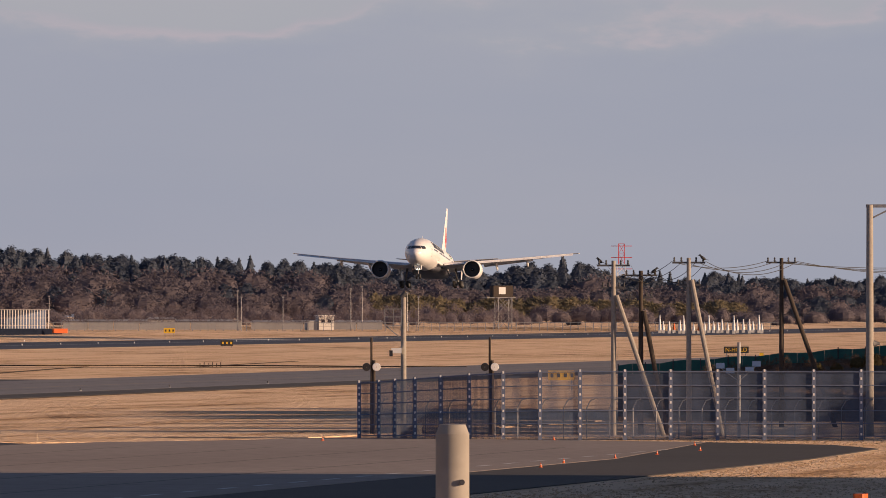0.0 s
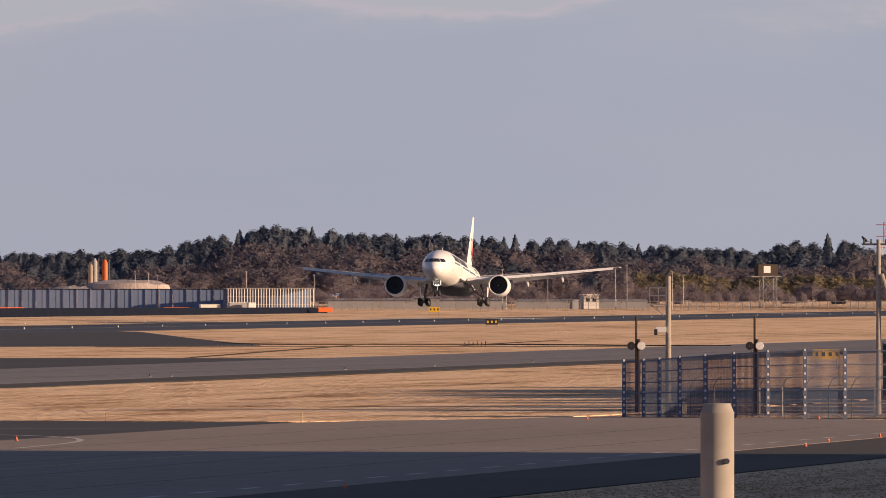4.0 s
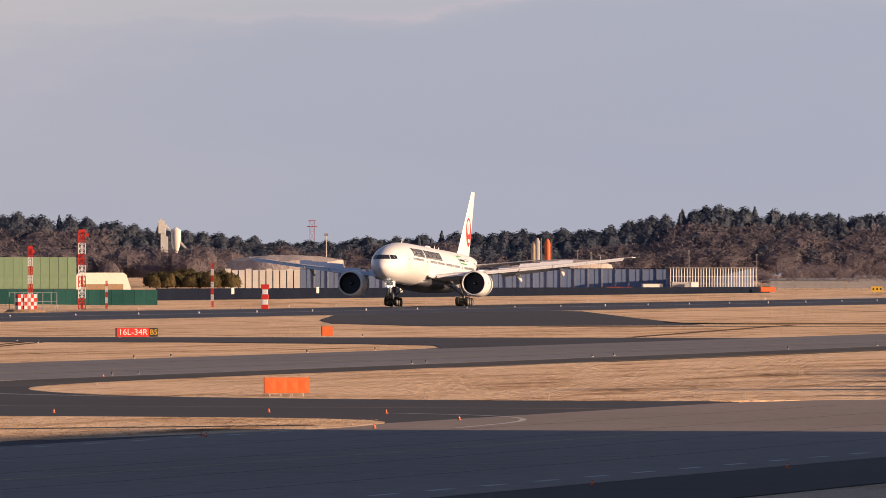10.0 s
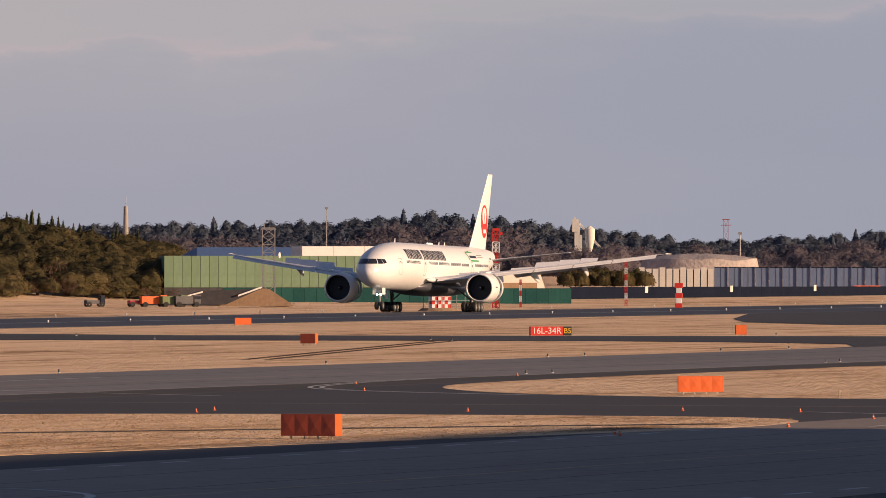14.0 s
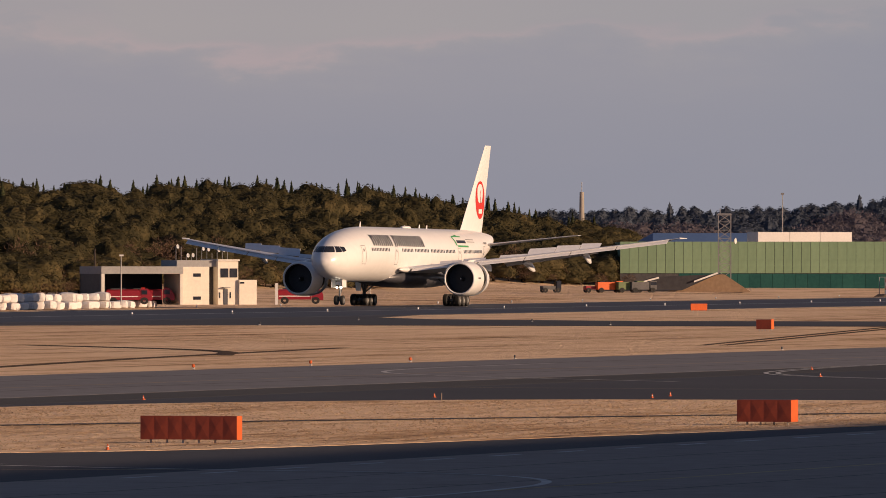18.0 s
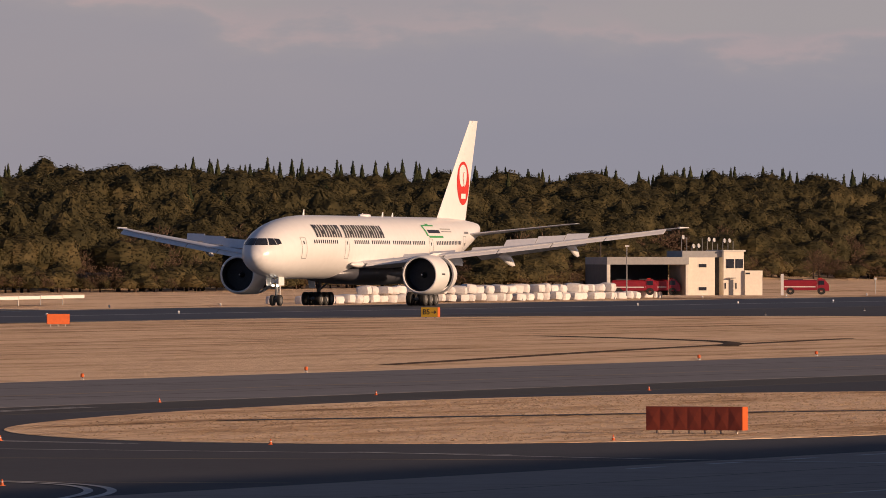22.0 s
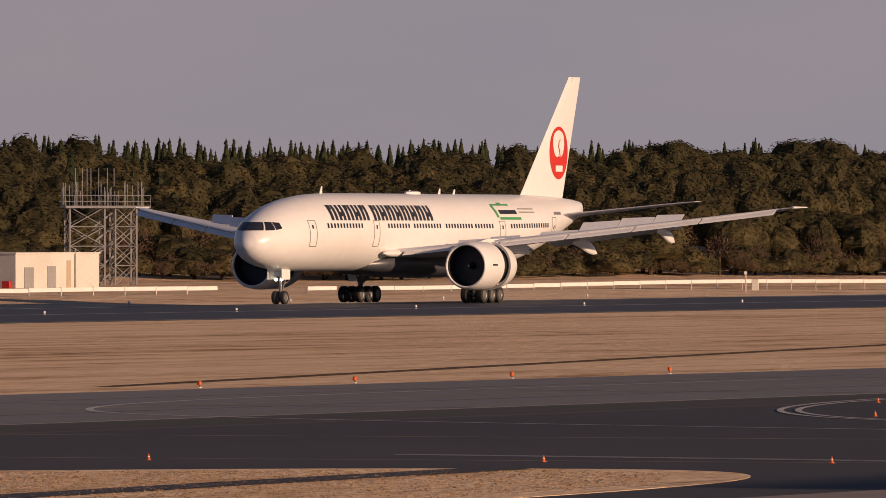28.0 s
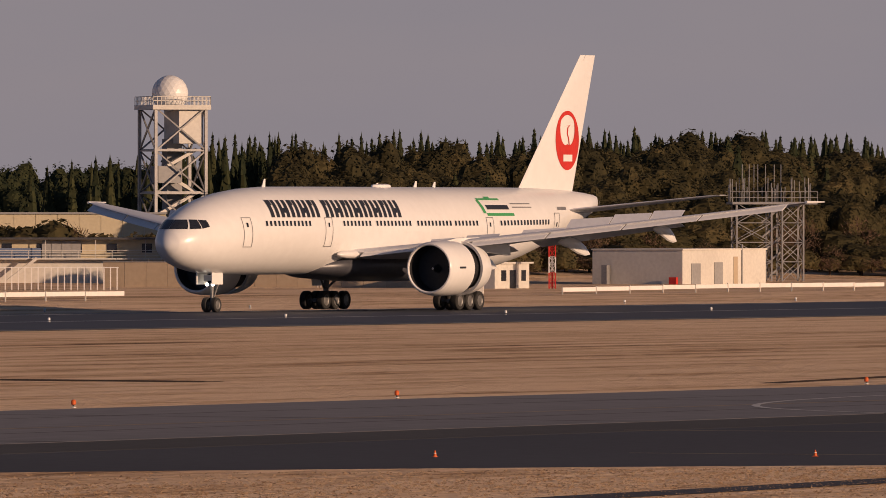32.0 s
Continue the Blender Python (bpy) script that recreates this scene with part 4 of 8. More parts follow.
# boundary fence by the compound
def fence():
    ob = stand("security_fence", 9.5, 548, "tall blue-grey mesh security fence along the compound", "fence")
    inv = ob.matrix_basis.inverted()
    px = [636, 671, 699, 735, 780, 831, 891, 956, 1027, 1106, 1187, 1270, 1353, 1440, 1524, 1610, 1700]
    pts = []
    for i, p in enumerate(px):
        az = 12.333 - 0.003 * p
        h = 2.95 + 0.6 * smoothstep(0, 8, i)
        pts.append((inv @ polar(az, 549 - 6 * smoothstep(0, 7, i)), h))
    post = None
    for p, h in pts:
        s = Shape().box(p.x - 0.10, p.x + 0.10, p.y - 0.08, p.y + 0.08, -0.2, h)
        post = part("post", s, M_POSTBLUE, ob)
        for k in range(9):
            z = 0.25 + k * (h - 0.35) / 8
            part("clip", Shape().box(p.x - 0.045, p.x + 0.045, p.y - 0.10, p.y - 0.085, z, z + 0.12), M_SIGNWHT, post)
    for (p, h), (q, g) in zip(pts, pts[1:]):
        s = Shape()
        n = int((q - p).length / 0.048)
        for i in range(1, n):
            k = i / n
            c = p.lerp(q, k)
            hh = h + (g - h) * k - 0.05
            s.box(c.x - 0.0135, c.x + 0.0135, c.y - 0.01, c.y + 0.01, 0.05, hh)
        part("mesh_panel", s, M_MESH, ob, "dark wire mesh panel")
        for k in (0.06, 0.24, 0.42, 0.60, 0.78, 0.97):
            part("rail", Shape().beam((p.x, p.y - 0.06, h * k), (q.x, q.y - 0.06, g * k), 0.05), M_POSTBLUE, ob)
    for i in range(26):
        c = pts[1][0].lerp(pts[-1][0], i / 25)
        s = Shape().tube((c.x, c.y + 3.5, 0), (c.x, c.y + 3.5, 1.55), 0.035, n=6).tube((c.x, c.y + 3.5, 1.55), (c.x + 0.2, c.y + 3.4, 1.95), 0.03, n=6).tube((c.x + 0.2, c.y + 3.4, 1.95), (c.x + 0.42, c.y + 3.4, 2.02), 0.03, n=6)
        part("inner_post", s, M_STEEL, ob, "pale crook-topped inner post")


fence()


def utility_pole(az, d, h, material, label, arms=2, brace=None):
    ob = stand("utility_pole", az, d, label, "utility pole", "poles by the compound")
    part("shaft", Shape().tube((0, 0, -0.3), (0, 0, h), 0.16, 0.11, 12), material, ob, smooth=True)
    for k in range(arms):
        z = h - 0.25 - k * 1.15
        w = 0.85 - 0.2 * k
        arm = part("crossarm", Shape().box(-w, w, -0.05, 0.05, z - 0.05, z + 0.05), M_DSTEEL, ob, "dark steel crossarm")
        for x in (-w + 0.1, -w * 0.45, w * 0.45, w - 0.1):
            part("insulator", Shape().lathe([(0, 0.035), (0.06, 0.06), (0.12, 0.035), (0.18, 0.055), (0.24, 0.02)], (x, 0, z + 0.05), (0, 0, 1), 8), M_DSTEEL, arm)
    if brace:
        dx, z0 = brace
        part("stay", Shape().tube((0.15, -0.1, z0), (dx, -0.5, 0.0), 0.12, 0.13, 10), material, ob, "slanting stay pole", True)
    return ob


def crow(place, rz):
    ob = thing("crow", place, rz, "black crow perched on a utility pole", "bird", "perched crows")
    part("body", Shape().loft([[(x, w * math.cos(2 * math.pi * i / 10), z + w * 1.05 * math.sin(2 * math.pi * i / 10)) for i in range(10)] for x, z, w in ((-0.16, 0.12, 0.02), (-0.10, 0.14, 0.07), (0.0, 0.19, 0.095), (0.09, 0.25, 0.08), (0.13, 0.28, 0.05))]), M_WIRE, ob, smooth=True)
    part("head", Shape().loft([[(x, w * math.cos(2 * math.pi * i / 10), z + w * math.sin(2 * math.pi * i / 10)) for i in range(10)] for x, z, w in ((0.09, 0.31, 0.03), (0.13, 0.33, 0.055), (0.18, 0.335, 0.045), (0.21, 0.33, 0.02), (0.27, 0.315, 0.005))]), M_WIRE, ob, smooth=True)
    part("tail", Shape().add([(-0.10, -0.04, 0.14), (-0.10, 0.04, 0.14), (-0.34, 0.05, 0.06), (-0.34, -0.05, 0.06), (-0.10, 0, 0.17)], [(0, 1, 2, 3), (0, 4, 1), (4, 3, 2), (0, 3, 4), (1, 4, 2)]), M_WIRE, ob)
    for y in (-0.03, 0.03):
        part("leg", Shape().tube((0, y, 0), (0, y, 0.13), 0.01, n=5), M_WIRE, ob)


def compound():
    for az, d, x, z, rz in ((9.075, 560, -0.72, 8.90, 150), (8.93, 566, 0.70, 8.40, 20), (8.676, 560, 0.74, 9.05, 200)):
        p = polar(az, d)
        crow((p.x + x, p.y, z), rz)
    utility_pole(9.075, 560, 9.1, M_CPOLE, "pale concrete utility pole with crossarms and a stay", 2, (2.6, 7.3))
    utility_pole(8.93, 566, 8.6, M_DPOLE, "dark wooden utility pole with crossarms and a stay", 2, (1.4, 6.5))
    utility_pole(8.676, 560, 9.25, M_CPOLE, "tall pale concrete utility pole with crossarms and a stay", 2, (1.75, 8.1))
    utility_pole(8.184, 600, 9.4, M_DPOLE, "dark wooden utility pole with a long slanting stay", 1, (3.0, 8.2))
    big = stand("lamp_column", 7.716, 560, "thick pale concrete column with a steel arm", "lamp column")
    part("shaft", Shape().tube((0, 0, -0.3), (0, 0, 12.0), 0.22, 0.17, 16), M_CPOLE, big, smooth=True)
    part("arm", Shape().box(-0.2, 2.6, -0.06, 0.06, 11.85, 12.02).beam((0.1, 0, 11.3), (1.2, 0, 11.85), 0.08), M_STEEL, big, "pale steel arm")
    part("loudspeaker", Shape().lathe([(0, 0.08), (0.15, 0.12), (0.42, 0.26), (0.43, 0.24)], (0.5, 0.2, 4.8), (-1, -0.2, 0), 14), M_DSTEEL, big, "black horn loudspeaker")
    # cables between the poles
    ends = [(polar(9.075, 560), 8.9), (polar(8.93, 566), 8.4), (polar(8.676, 560), 9.05), (polar(8.184, 600), 9.2), (polar(6.9, 640), 9.3)]
    for k, off in enumerate((-0.9, -0.35, 0.4, 0.9)):
        for (p, h), (q, g) in zip(ends, ends[1:]):
            s = Shape()
            rings = []
            for i in range(13):
                t = i / 12
                c = p.lerp(q, t) + Vector((off, 0, h + (g - h) * t - 4 * t * (1 - t) * (0.35 + 0.12 * k)))
                rings.append([c + Vector((0, 0.018 * math.cos(2 * math.pi * j / 5), 0.018 * math.sin(2 * math.pi * j / 5))) for j in range(5)])
            s.loft(rings)
            tagged(new("overhead_cable", s.mesh("overhead_cable", M_WIRE)), "thin black overhead cable between utility poles", "cable", "overhead cables")
    # mast with a ladder cage and a camera
    m = stand("camera_mast", 10.19, 549, "pale concrete mast with a small platform and camera", "mast")
    part("shaft", Shape().tube((0, 0, -0.2), (0, 0, 7.2), 0.16, 0.13, 14), M_CPOLE, m, smooth=True)
    s = Shape()
    for x in (-0.95, -0.5, -0.1):
        s.beam((x, -0.3, 5.75), (x, -0.3, 6.6), 0.04)
    for z in (5.75, 6.2, 6.6):
        s.beam((-0.95, -0.3, z), (-0.1, -0.3, z), 0.04)
    s.beam((-0.9, -0.2, 5.75), (0, 0, 5.0), 0.05)
    part("platform", s, M_STEEL, m, "steel railing platform")
    cam_ = part("camera_box", Shape().box(-0.62, -0.1, -0.55, -0.1, 4.35, 4.62), M_SIGNWHT, m, "white camera housing")
    part("camera_lens", Shape().box(-0.72, -0.55, -0.6, -0.2, 4.2, 4.5), M_DARK, cam_)
    part("top_lamp", Shape().tube((-0.1, -0.1, 7.2), (0.1, -0.1, 7.45), 0.12, n=10), M_DSTEEL, m)
    part("foot_box", Shape().box(-0.5, -0.15, -0.4, -0.1, 0, 1.0).box(0.5, 0.95, -0.4, 0, 0, 0.8), M_PALE, m, "pale switch box")
    for az in (10.36, 9.732):
        ob = stand("warning_light", az, 566, "twin round warning lights on a dark post", "signal light", "warning lights")
        part("post", Shape().tube((0, 0, 0), (0, 0, 5.1), 0.06, n=8).tube((0.12, 0, 0), (0.12, 0, 3.9), 0.09, n=8), M_DPOLE, ob)
        for x, mt in ((-0.26, M_DARK), (0.26, M_LAMP)):
            part("lamp", Shape().lathe([(0, 0.02), (0, 0.2), (0.18, 0.22), (0.3, 0.12)], (x, -0.25, 3.55), (0, 1, 0), 16), mt, ob, "round warning lamp", True)
    fl = stand("floodlight_post", 8.41, 552, "grey post with tilted blue-glass floodlights", "floodlight")
    part("post", Shape().tube((0, 0, 0), (0, 0, 4.9), 0.09, n=10), M_STEEL, fl)
    for x, z in ((-0.95, 3.7), (-0.45, 3.45), (0.55, 3.5), (0.9, 3.8)):
        part("floodlight", Shape().box(x - 0.22, x + 0.22, -0.25, 0.05, z - 0.14, z + 0.14), M_BLUEROOF, fl, "tilted floodlight", at=pose(0, 0, 0))
    part("bracket", Shape().beam((-0.95, 0, 3.6), (0, 0, 2.9), 0.05).beam((0.9, 0, 3.7), (0, 0, 2.9), 0.05), M_STEEL, fl)
    # earth bank behind the fence with a strip of green netting along its top
    n = 24
    height = lambda i: 3.2 + 1.42 * i / n + 0.06 * math.sin(i * 1.7)
    bank = Shape().loft([[polar(9.05 - 1.75 * i / n, 628, -0.1) for i in range(n + 1)], [polar(9.05 - 1.75 * i / n, 639, height(i) - 0.62) for i in range(n + 1)], [polar(9.05 - 1.75 * i / n, 660, -0.1) for i in range(n + 1)]], close_ends=False, wrap=False)
    tagged(new("earth_bank", bank.mesh("earth_bank", M_SCRUBSOIL, True)), "brown earth bank behind the fence", "bank")
    net = thing("netting_strip", (0, 0, 0), 0, "strip of dark green netting along the top of the earth bank", "netting")
    for i in range(n):
        a, b = polar(9.05 - 1.75 * i / n, 639), polar(9.05 - 1.75 * (i + 1) / n, 639)
        za, zb = height(i), height(i + 1)
        d = Vector((0, 0.05, 0))
        part("net_panel", Shape().loft([[a + Vector((0.02, 0, za - 0.75)), a + Vector((0.02, 0, za)), a + d + Vector((0.02, 0, za)), a + d + Vector((0.02, 0, za - 0.75))], [b + Vector((0, 0, zb - 0.75)), b + Vector((0, 0, zb)), b + d + Vector((0, 0, zb)), b + d + Vector((0, 0, zb - 0.75))]]), M_BANKNET, net)
        if i % 2 == 0:
            part("post", Shape().tube(a + Vector((0, -0.05, za - 1.2)), a + Vector((0, -0.05, za + 0.1)), 0.035, n=6), M_DSTEEL, net)
    # foreground
    p = polar(9.93, 45)
    g = ground_z(p.x, p.y)
    po = thing("near_post", (p.x, p.y, g), 9.93, "weathered pale timber post near the viewer", "post")
    part("shaft", Shape().tube((0, 0, -0.3), (0, 0, 6.40 - g), 0.073, 0.071, 20).tube((0, 0, 6.40 - g), (0, 0, 6.44 - g), 0.071, 0.055, 20), M_CPOLE, po, smooth=True)
    part("cap_bolt", Shape().tube((0.04, -0.08, 6.2 - g), (0.04, -0.06, 6.2 - g), 0.012, n=8), M_DSTEEL, po)
    a, b = polar(8.9, 55), polar(7.2, 58)
    ra = thing("near_rail", (a.x, a.y, 5.84), 0, "dark timber rail with an orange clip and mauve cloth", "rail")
    d = b - a
    part("beam", Shape().beam((0, 0, -0.09), (d.x, d.y, -0.01), 0.11), M_DPOLE, ra)
    for k in (0.1, 0.9):
        part("leg", Shape().beam((d.x * k, d.y * k, -6), (d.x * k, d.y * k, -0.05), 0.08), M_DPOLE, ra)
    k = 0.66
    part("clip", Shape().box(d.x * k - 0.03, d.x * k + 0.03, -0.03 + d.y * k - 0.1, d.y * k + 0.03, -0.06, 0.10, 0.01), M_ORANGE, ra, "orange clip")
    part("cloth", Shape().loft([[(d.x * k + 0.06 + 0.09 * i, d.y * k - 0.12 + 0.02 * math.sin(i * 2.1 + j), z + 0.012 * math.sin(i * 1.3)) for i in range(8)] for j, z in enumerate((-0.2, -0.06, 0.02, 0.03))], wrap=False), mat("mauve_cloth", (0.30, 0.16, 0.24), (0.22, 0.12, 0.18), 2.0, 12.0, 0.9), ra, "crumpled mauve cloth")


compound()


# ---- guidance signs and orange marker boards ----
def board(x, y, w, h, legs, rz, name, label, front, edge, facets=0, depth=0.5, group="orange marker boards"):
    ob = thing(name, (x, y, 0), rz, label, "marker board", group)
    zb = 0.18
    part("panel", Shape().box(-w / 2, w / 2, -depth / 2, depth / 2, zb, zb + h), front, ob)
    if facets:
        for i in range(facets):
            f = Shape()
            a, b = -w / 2 + i * w / facets, -w / 2 + (i + 1) * w / facets
            f.add([(a + 0.01, -depth / 2, zb), (b - 0.01, -depth / 2, zb), (b - 0.01, -depth / 2, zb + h), (a + 0.01, -depth / 2, zb + h), ((a + b) / 2, -depth / 2 - 0.02, zb + h / 2)], [(0, 1, 4), (1, 2, 4), (2, 3, 4), (3, 0, 4)])
            part("relief", f, front, ob, "raised triangular relief")
    part("side_panel", Shape().box(w / 2, w / 2 + 0.012, -depth / 2, depth / 2, zb, zb + h), edge, ob, "sunlit orange side panel")
    for i in range(legs):
        lx = -w / 2 + w * (i + 0.5) / legs
        part("leg", Shape().box(lx - 0.025, lx + 0.025, -0.03, 0.03, -0.1, zb), M_PALE, ob)
    return ob


def signs():
    board(-138.6, 533.4, 2.34, 0.80, 4, 27, "marker_board", "bright orange marker board with triangular relief on grass", M_ORANGE, M_ORANGE, 4, 0.2)
    # brick-red fronts below are the boards' orange with shade put into the colour
    board(-118.4, 396.4, 2.15, 0.84, 4, 0, "marker_board", "orange marker board with its shaded front drawn in red", M_BRICKRED, M_ORANGE, 4, 0.95)
    board(-126.6, 353.8, 3.55, 0.82, 6, 0, "marker_board", "long orange marker board with its shaded front drawn in red", M_BRICKRED, M_ORANGE, 7, 0.55)
    board(-240.4, 939.6, 0.95, 0.85, 2, 26, "marker_box", "small orange marker box on grass", M_ORANGE, M_ORANGE, 0, 0.5)
    board(-326.4, 1068, 1.70, 0.70, 3, 28, "marker_board", "small orange marker board beside the runway", M_ORANGE, M_ORANGE, 0, 0.3)
    board(-323.7, 759.7, 1.73, 0.78, 3, 34, "marker_board", "orange marker board beside the runway", M_ORANGE, M_ORANGE, 0, 0.3)
    board(-248.7, 832.0, 1.25, 0.78, 5, 0, "marker_box", "orange marker box with its shaded front drawn in red", M_BRICKRED, M_ORANGE, 0, 0.75)
    # runway holding sign
    ob = thing("runway_sign", (-256, 932, 0), 26, "red and black runway sign with white and yellow characters", "sign")
    part("red_face", Shape().box(-1.85, 1.10, -0.10, 0.10, 0.12, 0.92), M_SIGNRED, ob, "red sign face")
    part("black_face", Shape().box(1.13, 1.87, -0.10, 0.10, 0.12, 0.92), M_SIGNBLK, ob, "black sign face")
    part("side_panel", Shape().box(-1.95, -1.86, -0.10, 0.10, 0.12, 0.92), M_SIGNBLK, ob)
    lettering("16L-34R", 0.78, (-0.38, -0.112, 0.52), ob, M_SIGNWHT)
    lettering("B5", 0.66, (1.5, -0.112, 0.52), ob, M_SIGNYEL)
    part("foot", Shape().box(-1.6, -1.5, -0.06, 0.06, -0.1, 0.12).box(1.3, 1.4, -0.06, 0.06, -0.1, 0.12), M_STEEL, ob)
    # exit sign
    ob = thing("exit_sign", (-326.6, 846.5, 0), 2, "yellow exit sign with black characters and orange side", "sign")
    part("face", Shape().box(-0.80, 0.66, -0.3, 0.3, 0.12, 0.92), M_SIGNYEL, ob)
    part("side_panel", Shape().box(0.661, 0.68, -0.3, 0.3, 0.12, 0.92), M_ORANGE, ob, "orange side panel")
    lettering("B5", 0.62, (-0.33, -0.312, 0.52), ob, M_SIGNBLK)
    part("arrow", Shape().box(0.12, 0.42, -0.315, -0.301, 0.49, 0.55).add([(0.38, -0.314, 0.68), (0.38, -0.314, 0.36), (0.58, -0.314, 0.52)], [(0, 1, 2)]), M_SIGNBLK, ob, "black arrow")
    part("foot", Shape().box(-0.5, -0.44, -0.06, 0.06, -0.1, 0.12).box(0.3, 0.36, -0.06, 0.06, -0.1, 0.12), M_STEEL, ob)
    # hold sign
    ob = stand("hold_sign", 8.424, 1300, "black sign with yellow characters", "sign")
    part("face", Shape().box(-1.5, 1.5, -0.1, 0.1, 0.8, 1.6), M_SIGNBLK, ob)
    lettering("N-HOLD", 0.68, (0, -0.112, 1.2), ob, M_SIGNYEL)
    part("foot", Shape().box(-1.2, -1.1, -0.05, 0.05, -0.1, 0.8).box(1.1, 1.2, -0.05, 0.05, -0.1, 0.8), M_STEEL, ob)
    for az, d, w, h, bars in ((9.352, 850, 2.1, 0.75, 4), (11.128, 1655, 1.9, 0.85, 3), (11.433, 2330, 2.4, 1.1, 3), (8.29, 1320, 0.5, 0.5, 0)):
        ob = stand("guidance_sign", az, d, "yellow sign with plain dark bars beside the taxiway", "sign", "guidance signs", z=0.55 if d == 850 else 0)
        part("face", Shape().box(-w / 2, w / 2, -0.1, 0.1, 0.25, 0.25 + h), M_SIGNYEL if bars != 3 or d > 2000 else M_SIGNBLK, ob)
        for i in range(bars):
            x = -w / 2 + (i + 0.35) * w / bars
            part("bar", Shape().box(x, x + 0.28 * w / bars + 0.1, -0.112, -0.101, 0.25 + h * 0.3, 0.25 + h * 0.72), M_SIGNBLK if bars != 3 or d > 2000 else M_SIGNYEL, ob)
        part("foot", Shape().box(-w * 0.4, -w * 0.4 + 0.08, -0.05, 0.05, -0.6, 0.25).box(w * 0.4 - 0.08, w * 0.4, -0.05, 0.05, -0.6, 0.25), M_STEEL, ob)


signs()


# ---- far buildings ----
def clad_wall(ob, x0, x1, z0, z1, n, material, y=0.0, thick=0.3, seam=M_DSTEEL, name="cladding_panel", shadow_gap=0.03):
    """A wall of upright panels with recessed joints."""
    part("wall_core", Shape().box(x0, x1, y + 0.03, y + thick, z0, z1), seam, ob)
    w = (x1 - x0) / n
    me = Shape().box(shadow_gap, w - shadow_gap, -0.05, 0.035, 0, z1 - z0).mesh(name, material)
    for i in range(n):
        part(name, me, material, ob, at=pose(x0 + i * w, y, z0))


def far_buildings():
    hall = stand("green_hall", 16.545, 1780, "long hall clad in pale green upright sheets", "building", turn=5)
    clad_wall(hall, -27, 27, 2.3, 7.5, 36, M_GREENSHEET)
    part("plinth", Shape().box(-27, 27, 0.1, 0.3, 0, 2.3), M_DSTEEL, hall)
    part("roof", Shape().box(-26, 27, 0.3, 26, 0, 7.4), M_GREENSHEET, hall, "grey hall body and roof")
    blue = stand("blue_roofed_hall", 16.9, 1850, "low hall with a blue sheet roof", "building", turn=14)
    part("body", Shape().box(-11, 14, 0, 12, 0, 7.4), M_BLUEROOF, blue)
    part("roof", Shape().add([(-11.3, -0.3, 7.4), (14.3, -0.3, 7.4), (14.3, 12.3, 7.4), (-11.3, 12.3, 7.4), (-10, 5, 9.0), (13, 5, 9.0)], [(0, 1, 5, 4), (2, 3, 4, 5), (1, 2, 5), (3, 0, 4)]), M_BLUEROOF, blue, "blue sheet roof")
    wb = stand("white_rooftop_block", 16.43, 1830, "long white block above the green hall", "building", turn=14)
    for i in range(3):
        part("wall_panel", Shape().box(-8.2 + i * 5.47, -2.78 + i * 5.47, 0, 8, 0, 9.15), M_SIGNWHT, wb)
    # teal netting wall and the dark blue wall that goes on from it
    def long_wall(name, a, b, h0, h1, n, material, label, th=0.25, posts=None):
        pa, pb = polar(*a), polar(*b)
        d = pb - pa
        ob = thing(name, pa, math.degrees(math.atan2(d.y, d.x)), label, "wall")
        w = d.length / n
        for i in range(n):
            k = (i + 0.5) / n
            part("wall_panel", Shape().box(i * w + 0.02, (i + 1) * w - 0.02, 0, th, -0.3, h0 + (h1 - h0) * k), material, ob)
        for k in posts or ():
            part("board", Shape().box(d.length * k - 0.9, d.length * k + 0.9, -0.12, -0.03, h0 - 1.15, h0 - 0.1), M_PALE, ob, "pale board on the wall")
            part("board_rim", Shape().box(d.length * k - 0.94, d.length * k + 0.94, -0.14, -0.02, h0 - 0.1, h0 - 0.02), M_SIGNWHT, ob)
    long_wall("netting_wall", (17.1, 1745), (15.25, 1760), 2.35, 2.2, 30, M_TEAL, "dark teal netting wall below the green hall")
    long_wall("low_wall", (15.25, 1880), (12.0, 2350), 2.1, 1.2, 34, M_NAVYWALL, "long dark blue low wall with small pale boards", posts=(0.10, 0.22, 0.345))
    # blue-grey panel fence with dark posts, pale sheds, post-striped building
    ob = stand("panel_fence", 13.51, 2450, "long blue-grey panel fence with dark posts", "fence")
    for i in range(27):
        x = -42.0 + i * 3.11
        part("fence_panel", Shape().box(x + 0.12, x + 2.99, 0, 0.2, 0, 5.0), M_BLUEPANEL, ob)
        part("post", Shape().box(x - 0.09, x + 0.09, -0.25, 0.25, 0, 5.25), M_POSTBLUE, ob)
        part("panel_joint", Shape().box(x + 1.5, x + 1.6, -0.06, 0.0, 0, 5.0), M_POSTBLUE, ob)
    part("top_rail", Shape().box(-42, 42, -0.1, 0.25, 5.0, 5.16), M_NAVYWALL, ob)
    ob = stand("pale_shed", 14.69, 2440, "pale ribbed shed wall with dark gaps", "shed")
    for i in range(11):
        x = -8.6 + i * 1.56
        part("wall_panel", Shape().box(x, x + 1.3, 0, 4, 0, 4.8 if i % 3 else 5.1), M_PALE, ob)
    part("core", Shape().box(-8.6, 8.4, 0.3, 4, 0, 4.6), M_DSTEEL, ob)
    ob = stand("striped_shed", 12.30, 2440, "open-fronted shed with closely set pale posts", "shed", turn=10)
    part("back_wall", Shape().box(-10, 10, 5, 5.3, 0, 5.2), M_BLUEPANEL, ob)
    part("roof", Shape().box(-10.2, 10.2, -0.3, 5.5, 5.2, 5.36), M_GREYPANEL, ob)
